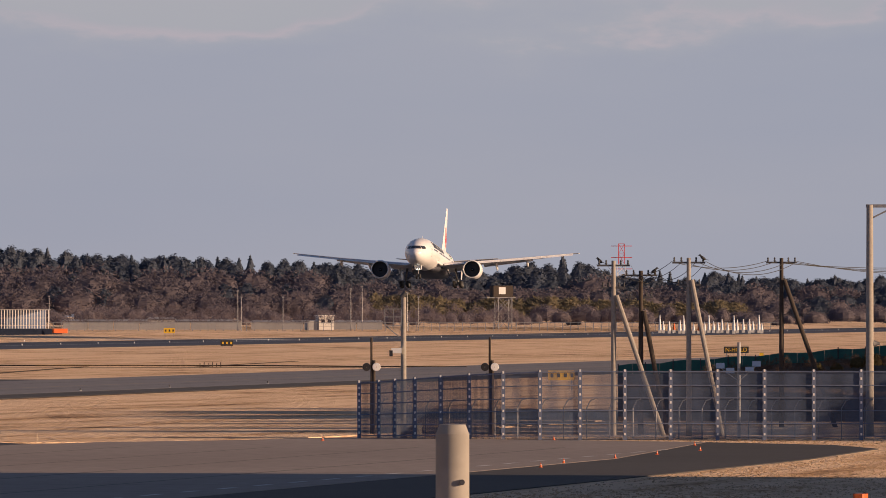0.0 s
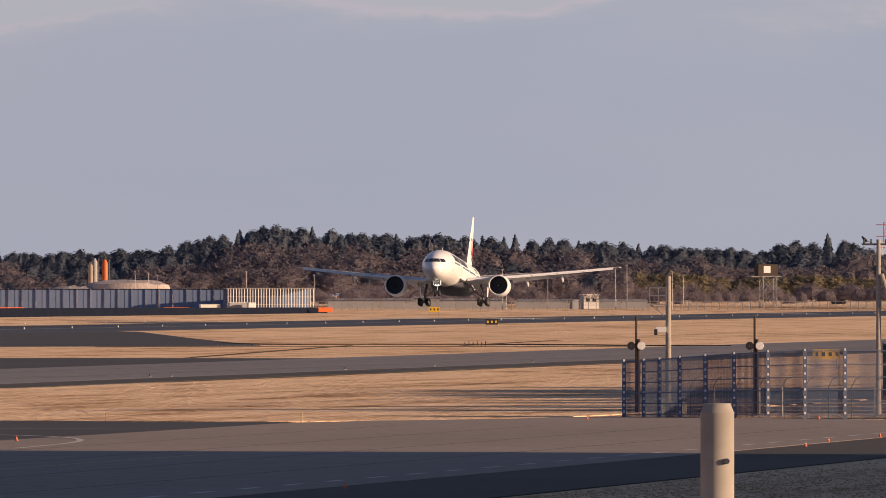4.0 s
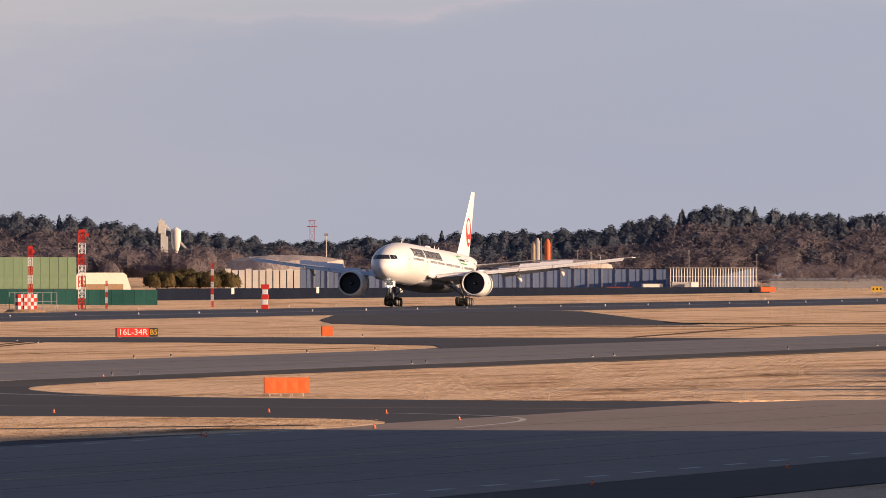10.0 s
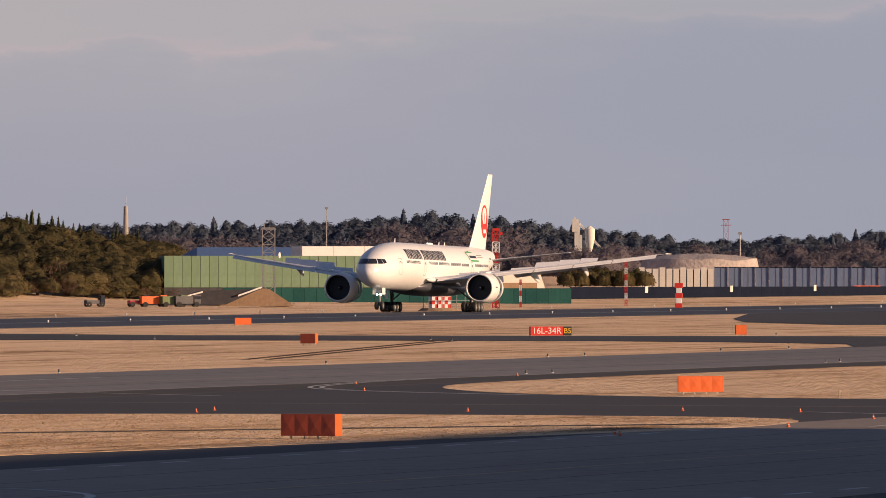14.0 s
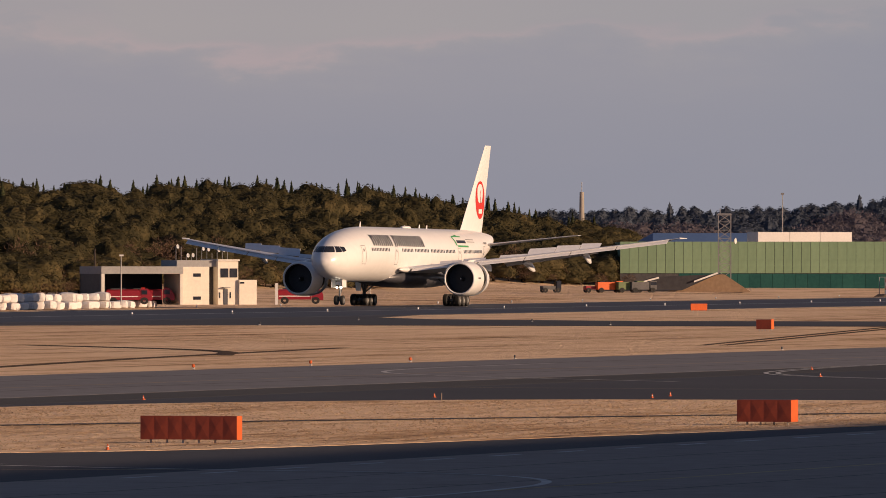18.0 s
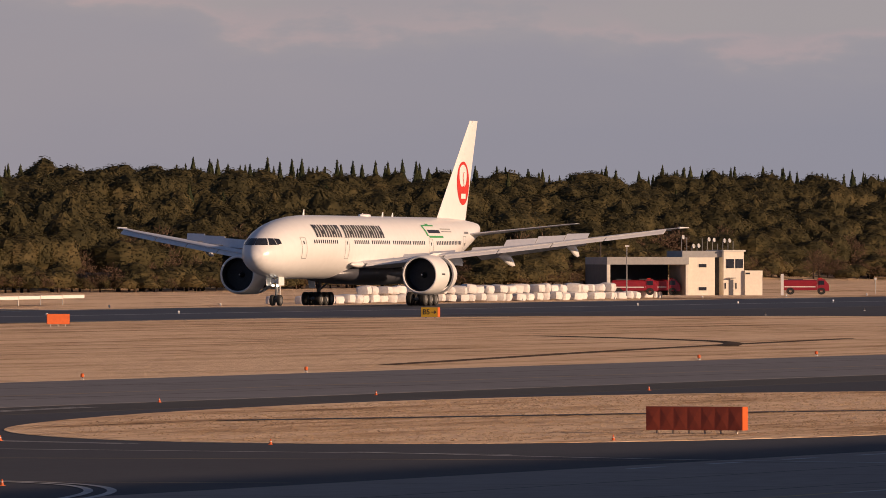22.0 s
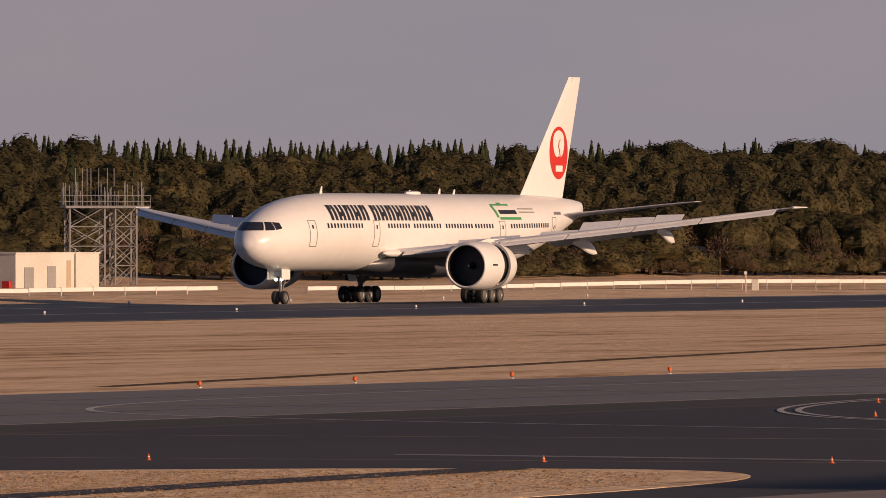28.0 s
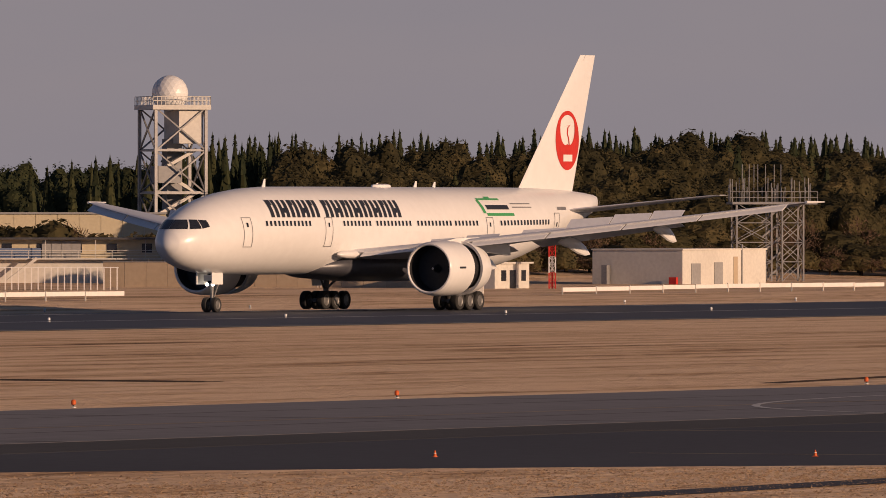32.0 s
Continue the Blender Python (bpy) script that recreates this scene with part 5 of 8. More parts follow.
    for i in range(32):
        x = -9.8 + i * 0.632
        part("post", Shape().box(x - 0.075, x + 0.075, -0.1, 0.05, 0, 5.2), M_SIGNWHT, ob)
        part("rear_post", Shape().box(x + 0.26, x + 0.36, 1.6, 1.7, 0, 5.2), M_GREYPANEL, ob)
    for z in (1.6, 3.3):
        part("girt", Shape().box(-10, 10, 0.15, 0.25, z, z + 0.12), M_PALE, ob)
    for az, d, w, h, mt, lb in ((13.68, 2300, 5.8, 1.0, M_ORANGE, "low orange barrier block"), (12.80, 2330, 5.6, 0.9, M_ORANGE, "low orange barrier block"), (12.01, 2330, 3.2, 0.9, M_ORANGE, "low orange barrier block"), (12.62, 2320, 4.5, 1.6, M_PALE, "pale equipment cabin"), (12.47, 2320, 4.2, 2.0, M_GREYPANEL, "grey equipment cabin"), (12.40, 2318, 1.6, 2.0, M_SIGNWHT, "white equipment cabin")):
        ob = stand("barrier_block" if mt is M_ORANGE else "equipment_cabin", az, d, lb + " beside the runway", "barrier" if mt is M_ORANGE else "cabin", z=0.25, turn=15)
        part("body", Shape().box(-w / 2, w / 2, 0, 1.2, 0, h, 0.08), mt, ob)
        part("cap", Shape().box(-w / 2 - 0.04, w / 2 + 0.04, -0.04, 1.24, h, h + 0.08), M_PALE if mt is not M_ORANGE else M_ORANGE, ob)
    # spoil heap, silos, hopper plant
    def heap(az, d, w, dep, h, label, seed):
        s = Shape()
        rings = []
        for k, z in ((1, -0.3), (0.97, 0.5), (0.91, 0.88), (0.6, 1.0), (0.16, 1.02)):
            rings.append([(w / 2 * k * math.cos(a) * (1 + 0.10 * noise.noise((math.cos(a) * 2 + seed, math.sin(a) * 2, k * 3))), dep / 2 * k * math.sin(a), h * z * (1 + 0.09 * noise.noise((math.cos(a) * 3, seed, k * 5)))) for a in (2 * math.pi * i / 28 for i in range(28))])
        s.loft(rings)
        ob = stand("spoil_heap", az, d, label, "earth heap")
        part("earth", s, M_HEAP, ob, smooth=True)
    heap(14.57, 2560, 29, 20, 7.9, "pale earth heap behind the sheds", 1)
    heap(13.05, 2640, 22, 16, 7.0, "pale earth heap behind the panel fence", 2)
    heap(13.33, 2640, 16, 14, 5.5, "pale earth heap beside the silos", 3)
    for az, mt, h, lb in ((13.253, M_BEIGE, 11.8, "pale beige silo with a ladder behind the fence"), (13.18, M_ORANGE, 12.3, "orange silo with a ladder behind the fence"), (13.235, M_GREYPANEL, 12.6, "grey silo with a ladder behind the fence")):
        ob = stand("silo", az, 2700, lb, "silo", "silos")
        part("tank", Shape().lathe([(3, 0.3), (4.6, 0.75), (h - 1, 0.75), (h, 0.3), (h, 0.02)], (0, 0, 0), (0, 0, 1), 16), mt, ob, smooth=True)
        part("frame", lattice(Shape(), 1.8, 5.0, 0, 2), M_STEEL, ob)
        part("ladder", Shape().box(1.0, 1.15, -0.3, -0.2, 1, h), M_STEEL, ob)
    ob = stand("hopper_plant", 15.18, 2885, "pale hopper and conveyor tower above the trees", "plant")
    part("tower", Shape().box(-2.7, -1.3, 0, 1.5, 0, 15.6).box(-3.3, -1.5, -0.2, 1.7, 14.2, 17.6).box(-1.6, -0.7, 0, 1.4, 9.0, 13.4).box(-2.9, -2.3, -0.1, 1.0, 17.6, 18.2), M_PALE, ob)
    part("hopper", Shape().lathe([(9.0, 0.5), (11.7, 1.4), (15.0, 1.4), (15.8, 0.3)], (1.4, 1, 0), (0, 0, 1), 12), M_CREAM, ob, smooth=True)
    part("conveyor", Shape().beam((-1.4, 0.5, 16.4), (4.2, 0.5, 10.0), 0.5), M_PALE, ob)
    part("leg_frame", lattice(Shape(), 2.2, 8.5, 0, 2, x0=1.4), M_STEEL, ob)
    hg = stand("small_hangar", 15.55, 1990, "cream shelter with sloping sides", "building", turn=12)
    part("shell", Shape().loft([[(-6.2, y, 0), (-4.6, y, 4.3), (-4.0, y, 4.7), (4.2, y, 4.7), (4.8, y, 4.3), (6.2, y, 0.0)] for y in (0, 9)]), M_CREAM, hg)
    part("opening", Shape().box(-3.4, 4.2, -0.03, 0.4, 0, 2.6), M_SOIL, hg, "brown opening")
    # approach lights, far sheds and masts beyond the runway's end
    r = random.Random(11)
    for i in range(22):
        az = 8.83 - i * 0.026 + r.uniform(-0.008, 0.008)
        ob = stand("approach_light", az, 2400 + r.uniform(-40, 40), "slender white approach light on a frangible cone", "light", "approach lights")
        h = r.uniform(1.3, 2.4) if i % 5 else 3.2
        mt = M_ORANGE if i in (3, 8) else M_LAMP
        part("cone", Shape().tube((0, 0, 0.7), (0, 0, 0.9 + h), 0.36, 0.08, 8), mt, ob)
        part("foot", Shape().box(-0.35, 0.35, -0.3, 0.3, 0, 0.75), M_PALE, ob)
    ob = stand("white_lodge", 10.605, 2700, "small white flat-roofed lodge before the far wood", "building", turn=10)
    part("body", Shape().box(-1.6, 2.2, 0, 5, 0, 3.4), M_PALE, ob)
    part("roof", Shape().box(-1.8, 2.4, -0.2, 5.2, 3.4, 3.7), M_SIGNWHT, ob)
    part("annexe", Shape().box(-4.4, -1.62, 0.6, 4.5, 0, 2.2), M_GREYPANEL, ob, "low grey annexe")
    for x in (-1.0, 0.6):
        part("window", Shape().box(x, x + 0.9, -0.04, 0.05, 1.7, 2.6), M_GLASS, ob)
    ob = stand("stilt_hut", 9.66, 2780, "dark hut on tall stilts with a railed deck", "tower", turn=15)
    part("hut", Shape().box(-2.6, 2.6, 0, 4, 8.2, 11.2), M_DPOLE, ob)
    part("window", Shape().box(-1.2, 0.6, -0.05, 0.1, 9.0, 10.8), M_SIGNWHT, ob, "pale lit panel")
    part("stilt_frame", lattice(Shape(), 3.6, 8.2, 0, 2, 0.2, 0.1), M_STEEL, ob)
    part("deck", Shape().box(-4.6, 3.2, -0.8, 4.4, 8.0, 8.2), M_STEEL, ob)
    ob = stand("pylon", 9.033, 3300, "far red and white lattice pylon", "pylon")
    for i in range(4):
        part("section", lattice(Shape(), 4.2 - 0.8 * i, 6.2, 6.2 * i, 2, 0.2, 0.1), M_RED if i % 2 else M_LAMP, ob)
    for z in (17, 20.5, 24):
        part("crossarm", Shape().box(-3.2, 3.2, -0.1, 0.1, z, z + 0.2), M_RED, ob)
    ob = stand("pylon", 14.43, 3350, "far pale red lattice pylon above the wood", "pylon")
    for i in range(3):
        part("section", lattice(Shape(), 2.4 - 0.5 * i, 6.4, 6.4 * i, 2, 0.12, 0.07), M_STEEL if i % 2 else M_BRICKRED, ob)
    part("crossarm", Shape().box(-1.6, 1.6, -0.1, 0.1, 17.4, 17.6).box(-1.2, 1.2, -0.1, 0.1, 19.2, 19.4), M_BRICKRED, ob)
    for az, d, h, w in ((16.55, 2600, 19.0, 0.5), (14.355, 2650, 13.0, 0.6), (13.02, 2500, 9, 0.3), (12.43, 2500, 9, 0.3), (11.07, 2600, 9.5, 0.35), (10.47, 2600, 10, 0.35), (10.41, 2600, 10.5, 0.35), (11.05, 2600, 8, 0.3), (10.83, 2600, 8.0, 0.3), (12.07, 2600, 8.2, 0.3), (10.17, 2600, 9, 0.35), (10.11, 2600, 8, 0.3), (12.9, 2480, 8, 0.3), (12.95, 2480, 8.6, 0.3)):
        ob = stand("far_mast", az, d, "thin grey mast with a small head", "mast", "far masts")
        part("shaft", Shape().tube((0, 0, 0), (0, 0, h), w * 0.32, w * 0.2, 6), M_STEEL, ob)
        part("head", Shape().box(-w * 0.8, w * 0.8, -w * 0.5, w * 0.5, h, h + w), M_STEEL, ob)
    ob = stand("chimney", 17.615, 2500, "tall slim concrete chimney above the wood", "chimney")
    part("shaft", Shape().lathe([(0, 0.9), (19.2, 0.5), (19.2, 0.4)], (0, 0, 0), (0, 0, 1), 14), M_CPOLE, ob, smooth=True)
    part("spike", Shape().tube((0, 0, 19.2), (0, 0, 21.5), 0.08, n=5), M_STEEL, ob)
    # hedges and low sheds before the far wood
    for az0, az1, d, h, mt, lb in ((12.0, 11.05, 2720, 2.6, M_GREYPANEL, "long low grey shed before the far wood"), (11.0, 10.3, 2740, 2.4, M_GREYPANEL, "long low grey shed before the far wood"), (11.55, 11.40, 2700, 3.2, M_GREYPANEL, "low grey tent before the far wood")):
        pa, pb = polar(az0, d), polar(az1, d)
        dd = pb - pa
        ob = thing("far_shed", pa, math.degrees(math.atan2(dd.y, dd.x)), lb, "shed")
        n = max(2, int(dd.length / 6))
        for i in range(n):
            w = dd.length / n
            part("bay", Shape().box(i * w + 0.1, (i + 1) * w - 0.1, 0, 6, 0, h - 0.5), mt, ob)
        part("roof", Shape().add([(-0.3, -0.4, h - 0.5), (dd.length + 0.3, -0.4, h - 0.5), (dd.length + 0.3, 6.4, h - 0.5), (-0.3, 6.4, h - 0.5), (0.5, 3, h), (dd.length - 0.5, 3, h)], [(0, 1, 5, 4), (2, 3, 4, 5), (1, 2, 5), (3, 0, 4)]), M_GREYPANEL, ob)
    ob = thing("far_fence", polar(12.7, 2600), math.degrees(math.atan2(*(polar(8.2, 2600) - polar(12.7, 2600)).yx)), "low grey wire fence round the runway end", "fence")
    ln = (polar(8.2, 2600) - polar(12.7, 2600)).length
    for i in range(110):
        part("post", Shape().box(ln * i / 110 - 0.08, ln * i / 110 + 0.08, -0.1, 0.1, 0, 2.2), M_STEEL, ob)
    part("rail", Shape().box(0, ln, -0.04, 0.04, 2.0, 2.12).box(0, ln, -0.04, 0.04, 1.1, 1.2), M_STEEL, ob)


far_buildings()


# ---- navigation masts by the runway ----
def banded_mast(az, d, h, w, n, label, name="banded_mast", head=True, z=0.0):
    ob = stand(name, az, d, label, "mast", z=z)
    for i in range(n):
        part("section", lattice(Shape().box(-w * 0.13, w * 0.13, -w * 0.13, w * 0.13, h * i / n, h * (i + 1) / n), w, h / n, h * i / n, 2, 0.12 * w + 0.03, 0.06 * w + 0.02), M_RED if i % 2 == 0 else M_LAMP, ob)
    if head:
        part("head", Shape().box(-w * 0.5, w * 0.6, -0.25, 0.25, h, h + 0.35).box(w * 0.5, w * 1.0, -0.25, 0.25, h - 0.6, h - 0.2), M_RED, ob, "red equipment head")
    return ob


def masts():
    banded_mast(15.651, 1535, 11.0, 0.95, 7, "red and white banded lattice mast beside the runway")
    banded_mast(15.925, 1495, 8.6, 0.6, 7, "slim red and white mast above a chequered cabin")
    banded_mast(14.96, 1600, 6.6, 0.35, 7, "slim red and white mast in the grass", head=False)
    banded_mast(15.52, 1560, 4.0, 0.3, 5, "short red and white post in the grass", head=False)
    ob = stand("marker_tower", 14.68, 1531, "small red and white tower of stacked boxes", "tower")
    for i in range(5):
        w = (0.5, 0.4, 0.55, 0.4, 0.6)[i]
        part("box_section", Shape().box(-w, w, -0.5, 0.5, 0.72 * i, 0.72 * (i + 1) - 0.03, 0.05), M_RED if i % 2 == 0 else M_LAMP, ob)
    cab = stand("chequered_cabin", 15.93, 1480, "red and white chequered equipment cabin in a wire cage", "cabin", turn=14)
    cab.scale = (0.8, 0.8, 0.8)
    for i in range(6):
        for j in range(4):
            part("square", Shape().box(-2.0 + 0.56 * i, -1.45 + 0.56 * i, 0, 2.0, 0.3 + 0.66 * j, 0.95 + 0.66 * j), M_RED if (i + j) % 2 else M_LAMP, cab)
    for x in (-2.7, -0.23, 2.23, 4.7):
        for y in (-0.6, 3.4):
            part("cage_post", Shape().box(x - 0.05, x + 0.05, y - 0.05, y + 0.05, 0, 3.2), M_STEEL, cab)
    for y in (-0.6, 3.4):
        for z in (1.6, 3.14):
            part("cage_rail", Shape().box(-2.7, 4.7, y - 0.03, y + 0.03, z, z + 0.06), M_STEEL, cab)
    part("mound", Shape().loft([[(3.9 * k * math.cos(2 * math.pi * i / 16) - 0.4, 1 + 2.6 * k * math.sin(2 * math.pi * i / 16), z) for i in range(16)] for k, z in ((1, -0.2), (0.8, 0.3), (0.1, 0.35))]), M_SOIL, cab)
    lt = stand("lattice_tower", 16.857, 1735, "slim grey lattice tower with a small dish", "tower")
    part("frame", lattice(Shape(), 2.0, 12.0, 0, 9, 0.16, 0.09), M_STEEL, lt)
    part("platform", Shape().box(-1.2, 1.2, -1.2, 1.2, 11.7, 11.9), M_STEEL, lt)
    part("dish", Shape().lathe([(0, 0.02), (0.1, 0.35), (0.3, 0.5)], (1.5, -0.4, 7.6), (1, -0.4, 0), 14), M_LAMP, lt)
    part("aerial", Shape().beam((0.2, 0, 11.9), (0.2, 0, 13.6), 0.05).beam((-0.7, 0, 11.9), (-0.7, 0, 12.8), 0.2), M_STEEL, lt)
    # haul ramp with guard rails, and parked machines below the wood
    rp = stand("haul_ramp", 17.02, 1640, "earth ramp with a dark road and white guard rails", "ramp", turn=8)
    part("earth", Shape().add([(-16, 0, -0.2), (-4.5, 0, -0.2), (3.6, -1, 2.45), (4.6, -1, 2.45), (8.5, -2, -0.2), (-16, 9, -0.2), (-4.5, 9, 1.2), (4.6, 9, 2.6), (8.5, 9, -0.2)], [(0, 1, 6, 5), (1, 2, 7, 6), (2, 3, 7), (3, 4, 8, 7), (1, 4, 3, 2)]), M_SOIL, rp)
    part("road", Shape().add([(-12, -0.8, 0.05), (-2, -0.8, 0.05), (3.4, -1.4, 2.5), (-6.5, -1.4, 2.1)], [(0, 1, 2, 3)]), M_ASPH, rp, "dark ramp road")
    for a, b in (((-8.6, -1.6, 1.2), (-5.6, -1.7, 2.0)), ((-0.2, -1.6, 1.4), (3.4, -1.7, 2.7))):
        part("guard_rail", Shape().beam(a, b, 0.24), M_SIGNWHT, rp, "white guard rail")
    for az, mt, kind in ((17.78, M_DSTEEL, "tractor"), (17.55, M_FIRE, "tractor"), (17.47, M_ORANGE, "dump_truck"), (17.36, mat("olive_green_paint", (0.12, 0.17, 0.06), (0.09, 0.13, 0.05), 0.5, 3.0, 0.5), "dump_truck"), (17.29, M_DSTEEL, "dump_truck")):
        ob = stand(kind, az, 1572, {"tractor": "small parked tractor with a dark cab", "dump_truck": "parked tip truck with a high body"}[kind], "vehicle", "parked machines", turn=20)
        ob.scale = (0.74, 0.74, 0.74)
        L = 2.0 if kind == "tractor" else 2.7
        part("body", Shape().box(-L, L * 0.4, -0.8, 0.8, 0.6, 1.3 if kind == "tractor" else 2.1, 0.1), mt, ob)
        part("cab", Shape().box(L * 0.42, L, -0.75, 0.75, 0.6, 2.3, 0.15), mt if kind == "dump_truck" else M_GLASS, ob)
        part("windscreen", Shape().box(L * 0.5, L - 0.1, -0.78, -0.74, 1.5, 2.1), M_GLASS, ob)
        for x in (-L * 0.7, L * 0.65):
            for y in (-0.8, 0.8):
                part("wheel", Shape().lathe([(-0.16, 0.1), (-0.16, 0.5), (0.16, 0.5), (0.16, 0.1)], (x, y, 0.5), (0, 1, 0), 14), M_TYRE, ob)


masts()


# ---- fire post with its garage, bags and trucks ----
def fire_truck(az, d, label, turn=0, z=-0.25):
    ob = stand("fire_truck", az, d, label, "fire truck", "fire trucks", z=z, turn=turn)
    ob.scale = (0.9, 0.9, 0.78)
    part("body", Shape().loft([[(x, -1.2, 0.7), (x, 1.2, 0.7), (x, 1.2, h), (x, 0.9, h + 0.2), (x, -0.9, h + 0.2), (x, -1.2, h)] for x, h in ((-3.1, 1.9), (-2.9, 2.1), (1.4, 2.15), (1.5, 2.0))]), M_FIRE, ob)
    cab = part("cab", Shape().loft([[(x, -1.2, 0.6), (x, 1.2, 0.6), (x, 1.15, h), (x, -1.15, h)] for x, h in ((1.55, 2.4), (2.5, 2.45), (3.1, 1.6), (3.15, 1.3))]), M_FIRE, ob)
    part("windscreen", Shape().add([(2.56, -1.1, 2.38), (2.56, 1.1, 2.38), (3.1, 1.1, 1.68), (3.1, -1.1, 1.68)], [(0, 1, 2, 3)]), M_GLASS, cab)
    part("side_window", Shape().box(1.75, 2.5, -1.24, -1.19, 1.55, 2.2), M_GLASS, cab)
    part("light_bar", Shape().box(1.7, 2.2, -0.6, 0.6, 2.45, 2.62), M_RED, cab)
    part("hose_reel", Shape().box(-2.4, -0.4, -0.5, 0.5, 2.3, 2.5), M_DSTEEL, ob)
    part("stripe", Shape().box(-2.9, 1.3, -1.215, -1.205, 1.15, 1.3), M_SIGNWHT, ob, "white side stripe")
    for x in (-2.1, 2.1):
        for y in (-1.05, 1.05):
            part("wheel", Shape().lathe([(-0.2, 0.2), (-0.2, 0.55), (0.2, 0.55), (0.2, 0.2)], (x, y, 0.55), (0, 1, 0), 16), M_TYRE, ob)
    return ob


def fire_post():
    k = 1310 / 19100
    ob = stand("fire_post", 19.74, 1310, "cream fire post with a watch room and open garage", "building", z=-0.3, turn=18)
    for name, x0, x1, top, y0 in (("west_block", 0, 52, 4.6, 0), ("stair_bay", 52, 70, 5.4, 2.2), ("watch_tower", 70, 108, 5.3, 0.4), ("east_block", 108, 141, 3.0, 0)):
        part(name, Shape().box(x0 * k, x1 * k - 0.02, y0, 7, 0, top), M_CREAM if name != "stair_bay" else M_DSTEEL, ob)
    part("parapet", Shape().box(-4 * k, 72 * k, 1.0, 7.2, 4.6, 5.4), M_GREYPANEL, ob)
    part("tower_roof", Shape().box(69 * k, 110 * k, 0.2, 7.2, 5.3, 5.5), M_PALE, ob)
    for x in (75, 92):
        part("watch_window", Shape().box(x * k, (x + 14) * k, 0.33, 0.42, 3.3, 4.4), M_GLASS, ob)
    for x0, x1, z0, z1, m_ in ((22, 36, 3.4, 3.8, M_GLASS), (22, 36, 0.6, 1.0, M_GLASS), (80, 88, 0, 1.9, M_BELLY), (72, 74, 0.8, 1.5, M_GLASS), (92, 94, 0.8, 1.5, M_GLASS), (109, 117, 2.55, 2.75, M_GLASS)):
        part("door" if m_ is M_BELLY else "window", Shape().box(x0 * k, x1 * k, -0.05 if x0 < 60 or x0 > 105 else 0.34, 0.42 if x0 > 60 else 0.05, z0, z1), m_, ob)
    part("canopy", Shape().box(78 * k, 90 * k, -0.3, 0.4, 2.05, 2.15), M_GREYPANEL, ob)
    gx0 = -152 * k
    part("garage_roof", Shape().box(gx0, -0.02, -0.8, 8, 3.75, 4.65), M_GREYPANEL, ob, "grey garage roof")
    part("garage_back", Shape().box(gx0, -0.02, 7.5, 8, 0, 3.75), M_DARK, ob)
    part("garage_side", Shape().box(gx0, gx0 + 0.3, -0.5, 8, 0, 3.75), M_DSTEEL, ob)
    part("garage_post", Shape().box(-0.35, -0.05, -0.6, -0.3, 0, 3.75).box(gx0, gx0 + 0.4, -0.8, -0.4, 0, 3.75), M_PALE, ob)
    r = random.Random(2)
    for i in range(11):
        x = (4 + i * 9.6) * k
        h = r.uniform(0.5, 1.7)
        a = part("aerial", Shape().tube((x, 3, 5.4), (x, 3, 5.4 + h), 0.04, n=6), M_STEEL, ob)
        if i % 3 != 1:
            part("horn", Shape().lathe([(0, 0.08), (0.2, 0.28), (0.25, 0.26)], (x, 2.8, 5.4 + h), (0.5, -0.8, 0.1), 10), M_LAMP, a, "white horn")
    fire_truck(19.11, 1318, "red airport fire truck parked in front of the wood")
    fire_truck(20.02, 1308, "red airport fire truck in the open garage", 0)
    fire_truck(19.90, 1312, "dark red fire truck with black gear in the garage", 0)
    ob = stand("notice_post", 19.235, 1312, "slim white notice post beside the fire post", "post", z=-0.3)
    part("plate", Shape().box(-0.18, 0.18, -0.05, 0.05, 0, 2.6), M_LAMP, ob)
    ob = stand("garage_lamp", 20.06, 1296, "tall lamp post in front of the garage", "lamp post", z=-0.3)
    part("shaft", Shape().tube((0, 0, 0), (0, 0, 6.0), 0.08, 0.06, 8), M_STEEL, ob)
    part("head", Shape().box(-0.2, 0.3, -0.15, 0.15, 5.9, 6.1), M_LAMP, ob)
    ob = stand("pole_pair", 20.2, 1330, "tall dark post behind the garage", "post", z=-0.3)
    part("shaft", Shape().tube((0, 0, 0), (0, 0, 6.8), 0.14, 0.1, 8), M_DPOLE, ob)
    for az, d in ((18.74, 1350), (21.9, 1255), (24.65, 1050)):
        ob = stand("wind_post", az, d, "thin white post standing in the grass", "post", z=-0.3)
        part("shaft", Shape().tube((0, 0, 0), (0, 0, 1.9), 0.07, n=6), M_PALE, ob)
        part("head", Shape().box(-0.14, 0.14, -0.1, 0.1, 1.7, 2.0), M_LAMP, ob)
    # wall of white bulk bags, two high
    variants = []
    for v in range(4):
        q = random.Random(20 + v)
        rings = []
        for z, w in ((0, 0.42), (0.08, 0.52), (0.45, 0.56), (0.85, 0.52), (0.97, 0.40), (1.0, 0.16)):
            rings.append([(w * (abs(math.cos(a)) ** 0.55) * (1 if math.cos(a) > 0 else -1) * q.uniform(0.93, 1.05), w * (abs(math.sin(a)) ** 0.55) * (1 if math.sin(a) > 0 else -1) * q.uniform(0.93, 1.05), z * q.uniform(0.97, 1.0)) for a in (2 * math.pi * i / 12 for i in range(12))])
        variants.append(Shape().loft(rings).mesh("bulk_bag", M_BAG, True))
    az, n = 21.93, 0
